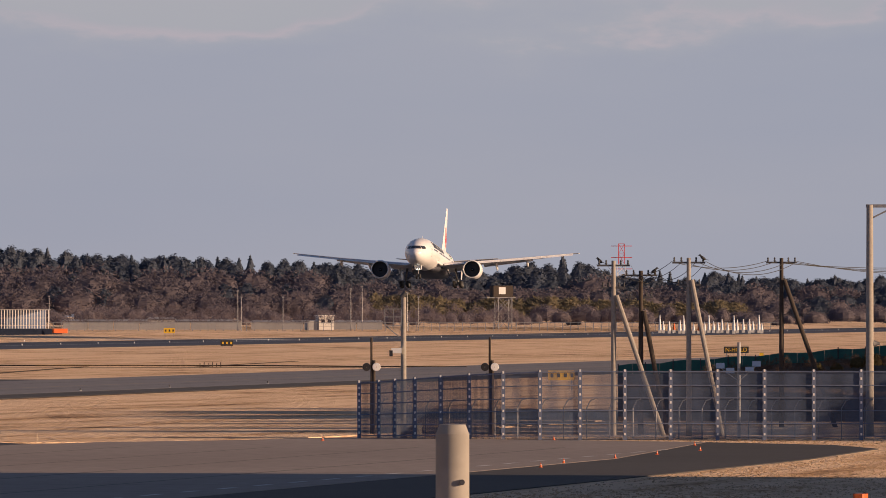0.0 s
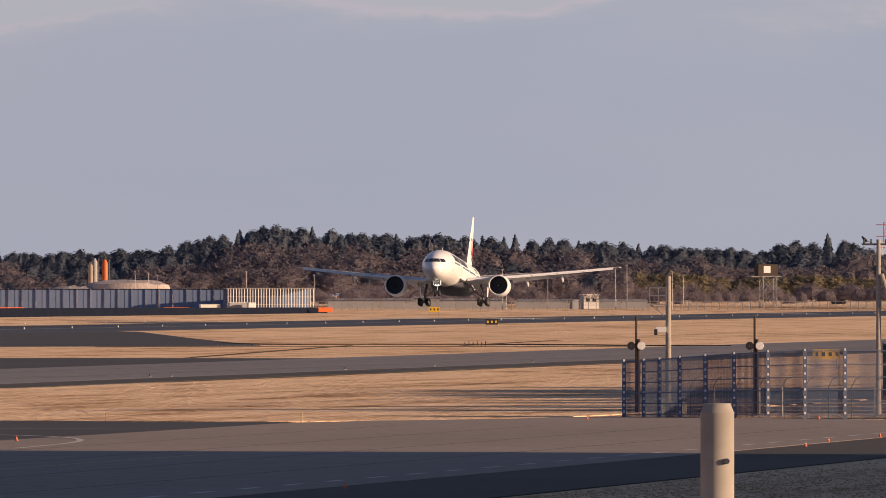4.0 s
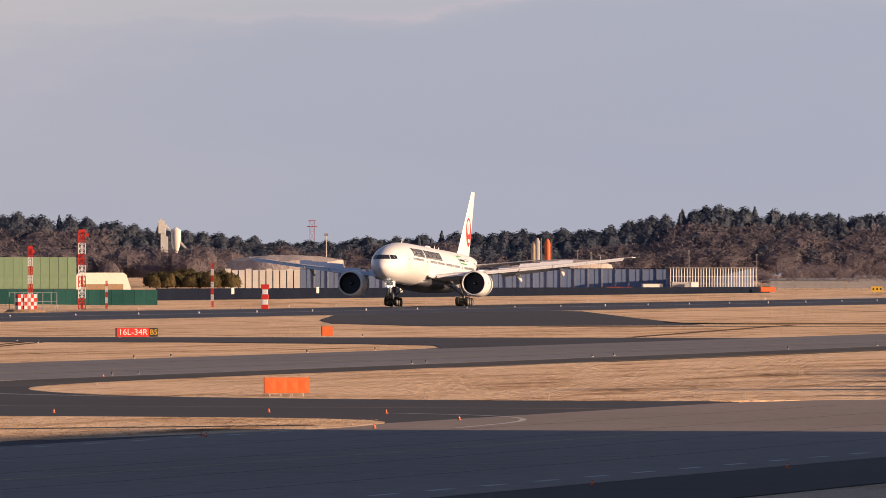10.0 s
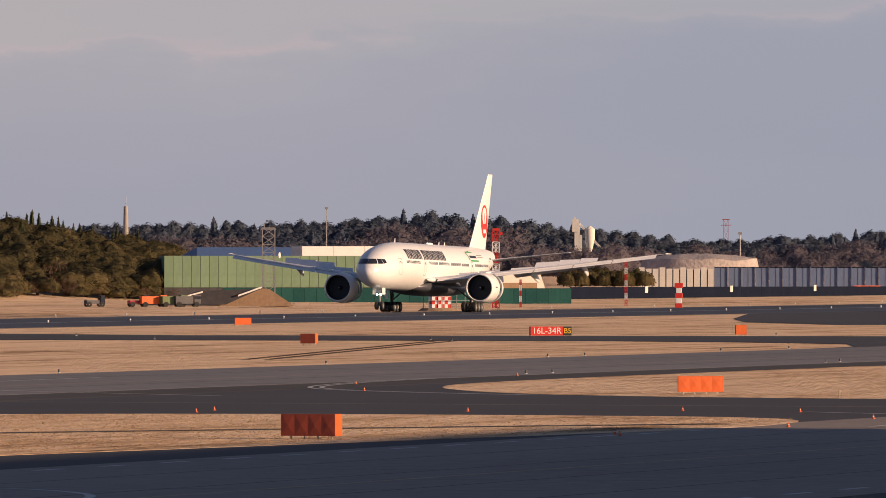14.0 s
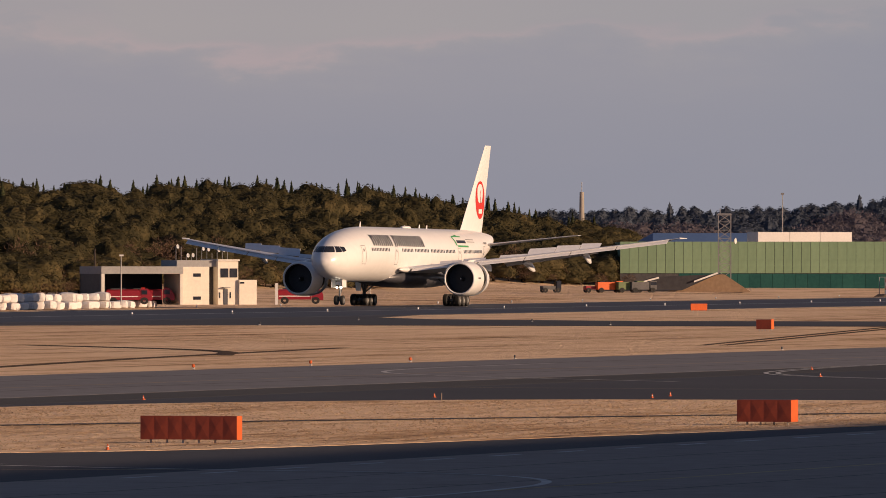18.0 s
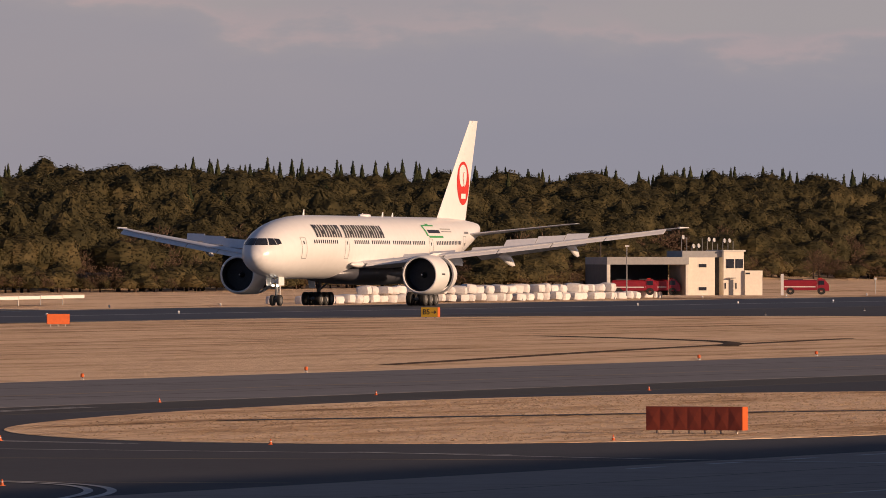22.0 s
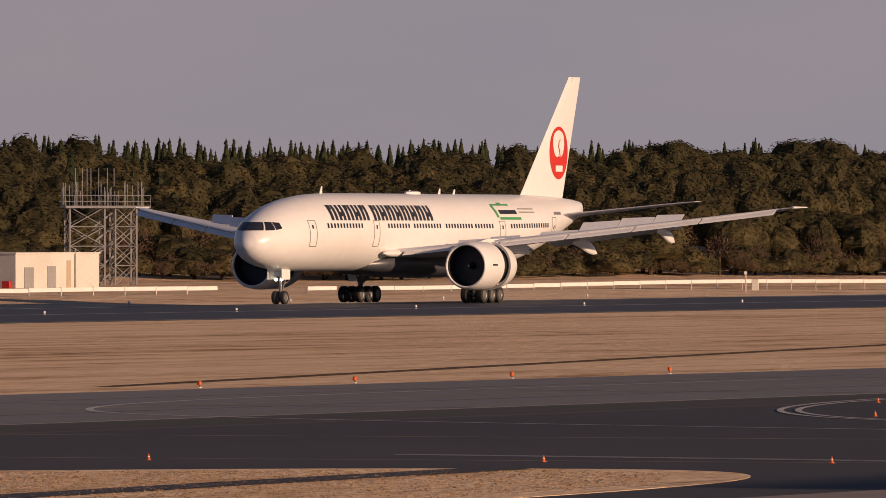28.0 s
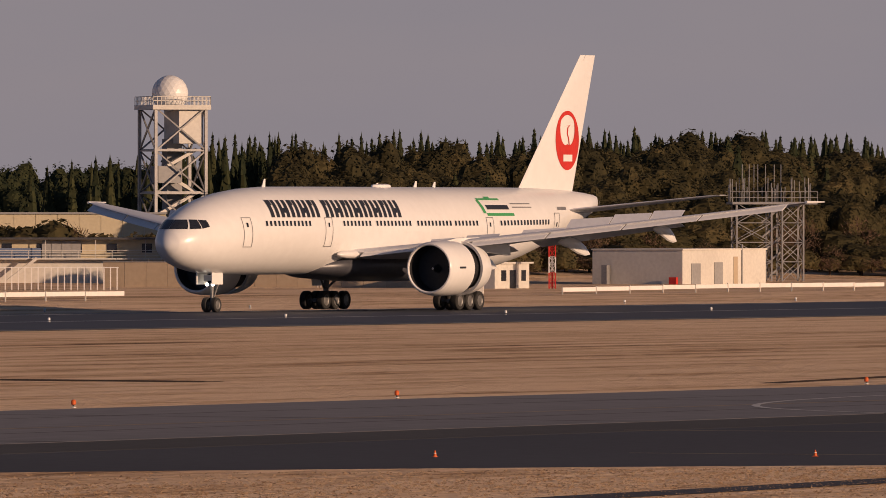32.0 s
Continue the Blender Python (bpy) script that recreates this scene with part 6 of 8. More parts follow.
    while az > 19.90:
        x = -447.0
        d = -x / math.sin(radians(az))
        step = math.degrees(1.12 * math.sin(radians(az)) ** 2 / 447.0) / math.sin(radians(az)) * 0.98
        lone = az > 21.48 or az < 20.12
        if not (20.39 > az > 20.36) and not (lone and r.random() < 0.12):
            for lvl in range(1 if lone else 2):
                p = polar(az, d)
                ob = new("bulk_bag", variants[n % 4])
                ob.matrix_basis = pose(p.x + r.uniform(-0.35, 0.35), p.y + r.uniform(-0.3, 0.3), ground_z(p.x, p.y) + lvl * 0.93, r.uniform(-5, 5), r.uniform(-5, 5), r.uniform(-25, 25)) @ Matrix.Diagonal((r.uniform(1.4, 1.95), r.uniform(1.45, 1.8), r.uniform(0.88, 1.10), 1))
                tagged(ob, "bulging white bulk bag stacked in a long wall", "bulk bag", "bulk bags")
                n += 1
        az -= step


fire_post()


# ---- buildings and towers beyond the runway's near end ----
def near_end():
    wh = thing("warehouse", (-506, 931, -0.2), 0, "flat-roofed pale warehouse with steel doors", "building")
    part("end_wall", Shape().box(-10.1, 0, 0, 0.3, 0, 3.6), M_PALE, wh, "pale end wall in shade")
    part("body", Shape().box(-10.1, -0.02, 0.3, 17.4, 0, 3.55), M_PALE, wh)
    part("parapet", Shape().box(-10.2, 0.1, -0.1, 17.5, 3.55, 3.7), M_PALE, wh)
    for y0, y1, z1, m_ in ((1.8, 3.7, 2.25, M_GREYPANEL), (6.6, 8.3, 2.35, M_GREYPANEL), (10.6, 11.4, 2.9, M_BEIGE)):
        part("steel_door", Shape().box(-0.02, 0.05, y0, y1, 0.1, z1), m_, wh)
    part("downpipe", Shape().box(0.0, 0.12, 12.2, 12.35, 0, 4.1), M_GREYPANEL, wh)
    part("hydrant_box", Shape().box(-1.2, -0.4, -0.6, -0.2, 0, 0.9), M_RED, wh, "red hydrant box")
    part("tank", Shape().box(-8.6, -8.0, -0.9, -0.3, 0, 2.1), M_STEEL, wh, "grey upright tank")
    # antenna platform
    ob = stand("antenna_platform", 28.06, 1110, "steel lattice platform bristling with aerial rods", "tower", z=0, turn=8)
    part("frame", lattice(Shape(), 2.2, 8.0, 0, 4, 0.16, 0.08, 2.1, d=4), M_STEEL, ob)
    part("rear_frame", lattice(Shape(), 3.6, 8.0, 0, 4, 0.16, 0.08, -1.9, d=4), M_STEEL, ob)
    part("deck", Shape().box(-4.2, 4.6, -2.4, 2.4, 7.9, 8.15), M_STEEL, ob)
    s = Shape()
    for i in range(11):
        x = -4.2 + 0.88 * i
        s.beam((x, -2.4, 8.15), (x, -2.4, 9.2), 0.05)
    for z in (8.6, 9.2):
        s.beam((-4.2, -2.4, z), (4.6, -2.4, z), 0.05)
        s.beam((-4.2, 2.4, z), (4.6, 2.4, z), 0.05)
    part("railing", s, M_STEEL, ob)
    r = random.Random(5)
    for i in range(42):
        x, y = r.uniform(-4.2, 4.6), r.uniform(-2.2, 2.2)
        h = r.uniform(1.4, 2.6) if i % 6 else 3.9
        part("aerial_rod", Shape().tube((x, y, 8.1), (x, y, 8.1 + h), 0.03, n=6).tube((x, y, 8.1 + h * 0.55), (x, y, 8.1 + h), 0.045, n=6), M_STEEL, ob)
    for i in range(5):
        part("stair", Shape().beam((-1.0, -1.6 + 0.2 * i, 1.5 * i), (0.9, -1.6 + 0.2 * i, 1.5 * i + 1.5), 0.18), M_STEEL, ob)
    # obstruction mast, hut, hoarding
    ob = banded_mast(29.215, 1000, 10.3, 0.6, 7, "red and white banded mast with a red lamp head", head=False)
    part("head", Shape().box(-0.55, -0.12, -0.2, 0.2, 10.3, 11.2).box(0.12, 0.5, -0.2, 0.2, 10.2, 11.0), M_ORANGE, ob, "orange lamp head")
    hut = stand("grey_hut", 29.63, 1000, "small grey flat-roofed hut with windows", "hut", z=-0.2, turn=-29.63)
    part("front_wall", Shape().box(-4.3, 2.2, 0, 0.2, 0, 2.5), M_PALE, hut)
    part("side_wall", Shape().box(2.0, 2.2, 0.2, 6.5, 0, 2.5), M_PALE, hut)
    part("body", Shape().box(-4.3, 2.0, 0.2, 6.5, 0, 2.45), M_GREYPANEL, hut)
    part("roof", Shape().box(-4.6, 2.5, -0.3, 6.8, 2.5, 2.65), M_PALE, hut)
    for x in (-2.2,):
        part("window", Shape().box(x, x + 1.3, -0.05, 0.05, 0.8, 1.7), M_GLASS, hut)
    for y, w, z0, z1 in ((1.2, 0.9, 0.9, 1.9), (2.8, 1.1, 0.1, 1.9), (5.0, 0.8, 0.9, 1.9)):
        part("window" if z0 > 0.5 else "door", Shape().box(2.19, 2.25, y, y + w, z0, z1), M_GLASS, hut)
    s0, s1 = polar(31.6, 1020), polar(29.87, 1012)
    d = s1 - s0
    hb = thing("hoarding", (s0.x, s0.y, -0.2), math.degrees(math.atan2(d.y, d.x)), "long beige sheet hoarding with thin joints", "hoarding")
    n = 15
    for i in range(n):
        w = d.length / n
        part("sheet", Shape().box(i * w + 0.015, (i + 1) * w - 0.015, 0, 0.1, 0, 2.55), M_BEIGE, hb)
    part("coping", Shape().box(0, d.length, -0.04, 0.14, 2.55, 2.63), M_GREYPANEL, hb)
    for x in (20.9, 21.2, 21.5, 10.0):
        part("strip", Shape().box(x, x + 0.1, -0.05, -0.005, 0, 2.5), M_PALE, hb)
    for i in range(18):
        part("spike", Shape().beam((1.2 + 1.6 * i, 0.05, 2.6), (1.35 + 1.6 * i, 0.05, 2.95), 0.04), M_STEEL, hb)
    # prefab offices with a balcony
    pf = stand("prefab_office", 31.6, 1080, "two-storey pale yellow prefab office with a balcony", "building", z=0)
    part("wall", Shape().box(-16, 15, 0.9, 7, 0, 4.35), M_YELLOWHULL, pf)
    part("roof", Shape().box(-16.3, 16.4, -0.6, 7.5, 4.35, 4.55), M_DSTEEL, pf)
    part("gallery", Shape().box(-16, 16.0, -0.4, 0.9, 2.35, 2.5), M_PALE, pf)
    for i in range(20):
        part("rail_post", Shape().box(-15.8 + 1.67 * i, -15.74 + 1.67 * i, -0.4, -0.34, 2.5, 3.3 if i % 3 else 4.35), M_PALE, pf)
    for z in (2.75, 3.0, 3.25):
        part("hand_rail", Shape().box(-16, 16, -0.4, -0.35, z, z + 0.05), M_PALE, pf)
    for i in range(8):
        x = -13.6 + 3.5 * i
        part("window", Shape().box(x, x + 1.0, 0.84, 0.92, 3.0, 3.95), M_GLASS, pf)
    part("screen", Shape().box(-12, -6.2, 0.72, 0.78, 2.5, 3.5), M_BLUEPANEL, pf, "blue-grey balcony screen")
    for i in range(4):
        part("screen_sheet", Shape().box(-6.1 + 0.98 * i, -5.16 + 0.98 * i, 0.7, 0.76, 2.5, 4.2), M_GREYPANEL, pf, "grey balcony sheet")
    lb = stand("long_pale_building", 31.75, 1142, "long pale flat-roofed building behind bushes", "building", z=0)
    for i in range(9):
        part("wall_panel", Shape().box(-11.0 + 2.3 * i, -8.74 + 2.3 * i, 0, 0.4, 0, 6.9), M_YELLOWHULL, lb)
    part("core", Shape().box(-11, 9.6, 0.3, 8, 0, 6.8), M_PALE, lb)
    part("roof", Shape().box(-11.2, 9.8, -0.2, 8.2, 6.9, 7.1), M_GREYPANEL, lb)
    part("stair", Shape().beam((-9.5, -0.9, 0.2), (-6.6, -0.9, 2.5), 0.3), M_PALE, pf, "pale outside stair")
    part("lower_wall", Shape().box(-16, 10, 0.8, 0.9, 0, 2.3), M_PALE, pf)
    fn = thing("slat_fence", tuple(polar(32.4, 985, -0.2)), 31.9, "white upright-slat fence in front of the offices", "fence")
    for i in range(26):
        part("slat", Shape().box(0.6 * i, 0.6 * i + 0.10, 0, 0.05, 0, 2.3), M_SIGNWHT, fn)
    for z in (0.12, 2.2):
        part("rail", Shape().box(0, 15.2, -0.02, 0.06, z, z + 0.07), M_LAMP, fn)
    # radar tower
    rt = stand("radar_tower", 31.23, 1150, "tall steel radar tower with a white radome on top", "tower", turn=18)
    w = 5.6
    part("leg_frame", lattice(Shape(), w, 18.2, 0, 4, 0.32, 0.16), M_STEEL, rt)
    part("deck", Shape().box(-w * 0.58, w * 0.58, -w * 0.58, w * 0.58, 18.0, 18.5), M_PALE, rt)
    part("cabin", Shape().box(-w * 0.02, w * 0.46, -w * 0.46, w * 0.46, 14.4, 18.0), M_PALE, rt, "white equipment cabin under the deck")
    part("lift_shaft", Shape().box(-0.8, 0.9, -0.5, 1.2, 0, 14.9), M_GREYPANEL, rt, "grey service shaft")
    part("shelter", Shape().box(-w * 0.42, 0.2, -w * 0.42, w * 0.1, 10.2, 12.0), M_GREYPANEL, rt, "grey cabin on the middle landing")
    for z in (4.5, 9.1, 13.6):
        part("landing", Shape().box(-w * 0.48, w * 0.48, -w * 0.48, w * 0.48, z, z + 0.22), M_STEEL, rt)
    for i in range(6):
        a, b = (-2.2, 2.0) if i % 2 else (2.0, -2.2)
        part("stair", Shape().beam((a, -w * 0.36, 2.3 * i), (b, -w * 0.36, 2.3 * (i + 1)), 0.35), M_PALE, rt)
    s = Shape()
    for i in range(15):
        x = -w * 0.57 + w * 1.14 * i / 14
        for q in (-1, 1):
            s.beam((x, q * w * 0.57, 18.5), (x, q * w * 0.57, 19.4), 0.06).beam((q * w * 0.57, x, 18.5), (q * w * 0.57, x, 19.4), 0.06)
    for z in (18.95, 19.4):
        for q in (-1, 1):
            s.beam((-w * 0.57, q * w * 0.57, z), (w * 0.57, q * w * 0.57, z), 0.06).beam((q * w * 0.57, -w * 0.57, z), (q * w * 0.57, w * 0.57, z), 0.06)
    part("railing", s, M_PALE, rt)
    b = bmesh.new()
    bmesh.ops.create_icosphere(b, subdivisions=3, radius=1.95)
    bmesh.ops.transform(b, matrix=Matrix.Translation((-0.3, 0, 19.75)), verts=b.verts)
    me = bpy.data.meshes.new("radome")
    b.to_mesh(me)
    b.free()
    me.materials.append(M_LAMP)
    part("radome", me, M_LAMP, rt, "white faceted radome")
    # low white barrier boards along the far grass
    gr = thing("barrier_line", (-452, 690, -0.25), 0, "low line of white barrier boards along the grass", "barrier")
    y = 0.0
    i = 0
    while y < 380:
        az = math.degrees(math.atan2(452, 693 + y))
        if az > 31.4 or 29.15 > az > 27.5 or (26.95 > az > 22.9 and not 26.77 > az > 26.6):
            dz = 0.12 * math.sin(y * 0.05)
            part("board", Shape().box(-0.06, 0.06, y + 0.06, y + 5.9, 0.52 + dz, 0.88 + dz), M_SIGNWHT, gr)
            part("post", Shape().box(-0.05, 0.05, y, y + 0.1, -0.2, 0.95 + dz), M_PALE, gr)
        y += 6.0
    for az, d in ((26.14, 1010), (29.6, 930), (24.6, 1075)):
        ob = stand("junction_box", az, d, "small grey junction box in the grass", "cabinet", z=-0.3)
        part("body", Shape().box(-0.35, 0.35, 0, 0.5, 0, 1.1, 0.04), M_PALE, ob)
        part("lid", Shape().box(-0.4, 0.4, -0.05, 0.55, 1.1, 1.16), M_GREYPANEL, ob)


near_end()


# ---- trees ----
CROWN_FORM = {  # leaves, lobes, leaf size, leaf width, lobe swelling, pointedness, core
    "broad": (840, 22, 0.235, 0.60, 0.32, 0.0, 0.885), "bush": (300, 10, 0.22, 0.60, 0.30, 0.0, 0.86), "dark": (800, 18, 0.22, 0.6, 0.40, 0.25, 0.90),
    "cedar": (560, 14, 0.30, 0.60, 0.20, 0.60, 0.88), "haze": (700, 14, 0.30, 0.30, 0.22, 0.0, 0.78), "bamboo": (480, 9, 0.50, 0.30, 0.18, 0.2, 0.88), "twig": (460, 10, 0.46, 0.14, 0.28, 0.0, 0.0)}


def crown_tris(rng, kind, h, r):
    """Triangles of one crown, shape (n, 3, 3): a dome swollen into lobes and covered with small leaves, or tiers of needles."""
    if kind == "conifer":
        lobes, per, leaf = 30, 9, 0.24
        t = (np.arange(lobes) + rng.random(lobes) * 0.7) / lobes
        ang = np.arange(lobes) * 2.4 + rng.random(lobes)
        rad = r * (1 - t) ** 0.8
        lc = np.stack([rad * 0.55 * np.cos(ang), rad * 0.55 * np.sin(ang), h * 0.10 + t * h * 0.86], 1)
        lr = rad * 0.42 + 0.10
        v = rng.normal(size=(lobes, per, 3))
        v /= np.linalg.norm(v, axis=2)[..., None]
        c = (lc[:, None] + v * np.array([1, 1, 1.5]) * lr[:, None, None] * (0.78 + 0.34 * rng.random((lobes, per, 1)))).reshape(-1, 3)
        d, width, size = v.reshape(-1, 3) + 0.4 * rng.normal(size=(lobes * per, 3)), 0.62, leaf
        solid = []
        tiers, m = 10, 9
        for i in range(tiers):
            k = i / tiers
            z0, z1 = h * (0.08 + 0.86 * k), h * min(1.0, 0.08 + 0.86 * (k + 2.3 / tiers))
            rr = r * (1 - k) ** 0.85 * (0.75 + 0.5 * rng.random(m)) + 0.08
            an = np.arange(m) * 2 * np.pi / m + i * 0.7
            ring = np.stack([rr * np.cos(an), rr * np.sin(an), z0 - 0.45 * rng.random(m)], 1)
            tip = np.array([0, 0, z1])
            solid += [[ring[j], ring[(j + 1) % m], tip] for j in range(m)]
        solid = np.array(solid)
    else:
        n, lobes, size, width, swell, point, core = CROWN_FORM[kind]
        low = -0.35 if kind not in ("bush", "bamboo") else -0.15
        base = np.array([0, 0, h * (0.50 if low < -0.2 else 0.36)])
        half = np.array([r, r, h - base[2]])
        lobe = rng.normal(size=(lobes, 3))
        lobe[:, 2] = np.abs(lobe[:, 2]) * 1.1 + low
        lobe /= np.linalg.norm(lobe, axis=1)[:, None]
        big = 0.75 + 0.5 * rng.random(lobes)

        def surface(v):
            near = v @ lobe.T
            which = near.argmax(1)
            lift = (np.exp(-((1 - near) / ((0.09 if lobes > 20 else 0.13) * big))) * big).max(1)
            m = 1 - swell * 0.75 + swell * lift
            taper = 1 - point * np.clip(v[:, 2], 0, 1) ** 2 * 0.55
            return np.stack([v[:, 0] * m * taper, v[:, 1] * m * taper, v[:, 2] * m], 1) * half + base, which

        v = rng.normal(size=(n * 3, 3))
        v /= np.linalg.norm(v, axis=1)[:, None]
        v = v[v[:, 2] > (low - 0.1 if kind != "broad" else -0.25)][:n]
        c, which = surface(v)
        depth = 1 - (0.10 if kind in ("broad", "bush", "cedar", "dark") else 0.15 if core else 0.45) * rng.random((len(v), 1))
        c = (c - base) * depth + base
        d = v + 0.9 * (v - lobe[which]) / 0.6 + 0.30 * rng.normal(size=v.shape)
        solid = None
        if core:
            nu, nv = 14, 7
            grid = np.array([[math.cos(2 * math.pi * i / nu) * math.cos(p), math.sin(2 * math.pi * i / nu) * math.cos(p), math.sin(p)] for p in (low * 1.3 + (1.5 - low * 1.3) * j / (nv - 1) for j in range(nv)) for i in range(nu)])
            g = (surface(grid)[0] - base) * core * (0.95 + 0.10 * rng.random((len(grid), 1))) + base
            q = [(j * nu + i, j * nu + (i + 1) % nu, (j + 1) * nu + (i + 1) % nu, (j + 1) * nu + i) for j in range(nv - 1) for i in range(nu)]
            solid = np.array([[g[a], g[b], g[e]] for a, b, e, f in q] + [[g[a], g[e], g[f]] for a, b, e, f in q])
    d /= np.linalg.norm(d, axis=1)[:, None]
    a = np.cross(d, rng.normal(size=d.shape))
    if kind in ("haze", "twig", "bamboo"):
        a = d * 0.7 + np.array([0, 0, 0.5]) + 0.5 * rng.normal(size=d.shape)
    a /= np.linalg.norm(a, axis=1)[:, None]
    b = np.cross(d + 0.01 * rng.normal(size=d.shape), a)
    b /= np.linalg.norm(b, axis=1)[:, None]
    s = (size * (0.7 + 0.6 * rng.random(len(c))))[:, None]
    leaves = np.stack([c + a * s, c - a * s * 0.55 + b * s * width, c - a * s * 0.45 - b * s * width], 1)
    return leaves if solid is None else np.concatenate([leaves, solid])


def tri_mesh(name, tris, material):
    me = bpy.data.meshes.new(name)
    n = len(tris)
    me.vertices.add(n * 3)
    me.vertices.foreach_set("co", tris.reshape(-1).astype(np.float32))
    me.loops.add(n * 3)
    me.loops.foreach_set("vertex_index", np.arange(n * 3, dtype=np.int32))
    me.polygons.add(n)
    me.polygons.foreach_set("loop_start", np.arange(0, n * 3, 3, dtype=np.int32))
    me.materials.append(material)
    me.update()
    me.validate()
    return me


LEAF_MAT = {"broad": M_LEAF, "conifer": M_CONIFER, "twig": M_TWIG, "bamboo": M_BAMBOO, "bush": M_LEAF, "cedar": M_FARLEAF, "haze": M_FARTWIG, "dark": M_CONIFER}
CROWN_SIZE = {"broad": (11.0, 3.4), "conifer": (11.0, 1.9), "twig": (9.0, 3.0), "bamboo": (8.0, 2.4), "bush": (3.4, 2.0), "cedar": (11.0, 3.0), "haze": (9.0, 3.0), "dark": (11.0, 3.4)}
rng = np.random.default_rng(7)
CROWNS = {k: [crown_tris(rng, k, *CROWN_SIZE[k]) for _ in range(5)] for k in CROWN_SIZE}


def trunk_shape(h, r, fork=True):
    s = Shape().tube((0, 0, -0.4), (0, 0, h * 0.55), r, r * 0.6, 7)
    if fork:
        for a in (0.4, 2.3, 4.4):
            s.tube((0, 0, h * 0.38), (math.cos(a) * h * 0.16, math.sin(a) * h * 0.16, h * 0.62), r * 0.45, r * 0.2, 5)
    return s


TREE_MESH = {}
for kind in CROWNS:
    h, r = CROWN_SIZE[kind]
    TREE_MESH[kind] = (trunk_shape(h, 0.16 + h * 0.008, kind != "conifer").mesh("trunk", M_BARK), [tri_mesh("crown", c, LEAF_MAT[kind]) for c in CROWNS[kind]])
TREE_LABEL = {"broad": "evergreen tree with a rounded olive-green crown in the wood", "conifer": "tall dark pointed conifer standing in the wood", "twig": "bare brown winter tree at the edge of the wood", "bamboo": "yellowing bamboo clump at the edge of the wood", "bush": "dark green evergreen bush in front of the wood"}
STAND = {k: [] for k in CROWNS}
FAR = {k: [] for k in CROWNS}
tree_count = 0


def tree(kind, x, y, h, alone=True, z=None, wide=1.0, far=False):
    """One tree of that height; those that do not stand alone go into the joined wood."""
    global tree_count
    z = ground_z(x, y) if z is None else z
    k = h / CROWN_SIZE[kind][0]
    turn = rng.random() * 360
    i = int(rng.integers(5))
    if alone and tree_count < 290:
        tree_count += 1
        ob = thing({"broad": "evergreen_tree", "conifer": "conifer", "twig": "bare_tree", "bamboo": "bamboo_clump", "bush": "evergreen_bush"}[kind], (x, y, z), turn, TREE_LABEL[kind], "tree" if kind != "bush" else "bush", "trees of the wood")
        for name, me in (("trunk", TREE_MESH[kind][0]), ("crown", TREE_MESH[kind][1][i])):
            p = part(name, me, None, ob)
            p.scale = (k * wide, k * wide, k)
        return
    a = radians(turn)
    m = np.array([[math.cos(a) * k * wide, -math.sin(a) * k * wide, 0], [math.sin(a) * k * wide, math.cos(a) * k * wide, 0], [0, 0, k]])
    (FAR if far else STAND)[kind].append(CROWNS[kind][i] @ m.T + np.array([x, y, z]))


SKYLINE = ([7.2, 7.63, 9.0, 9.33, 9.78, 10.5, 11.1, 12.03, 12.33, 12.93, 13.5, 14.4, 14.8, 15.6, 16.1, 16.65, 17.5, 18.4],
           [12.5, 12.7, 14.0, 17.3, 15.4, 17.0, 17.5, 20.4, 20.0, 16.2, 13.9, 11.6, 12.8, 17.6, 18.5, 16.8, 15.2, 15.0])


# height of the wood's outline by direction
CREST = ([17.3, 17.6, 18.4, 19.0, 19.6, 20.6, 21.6, 23.4, 24.3, 26.6, 28.95, 31.0, 31.4, 33.9], [9.5, 11.8, 16.6, 18.0, 18.0, 17.3, 18.0, 17.4, 18.0, 16.2, 16.5, 15.4, 13.2, 12.0])


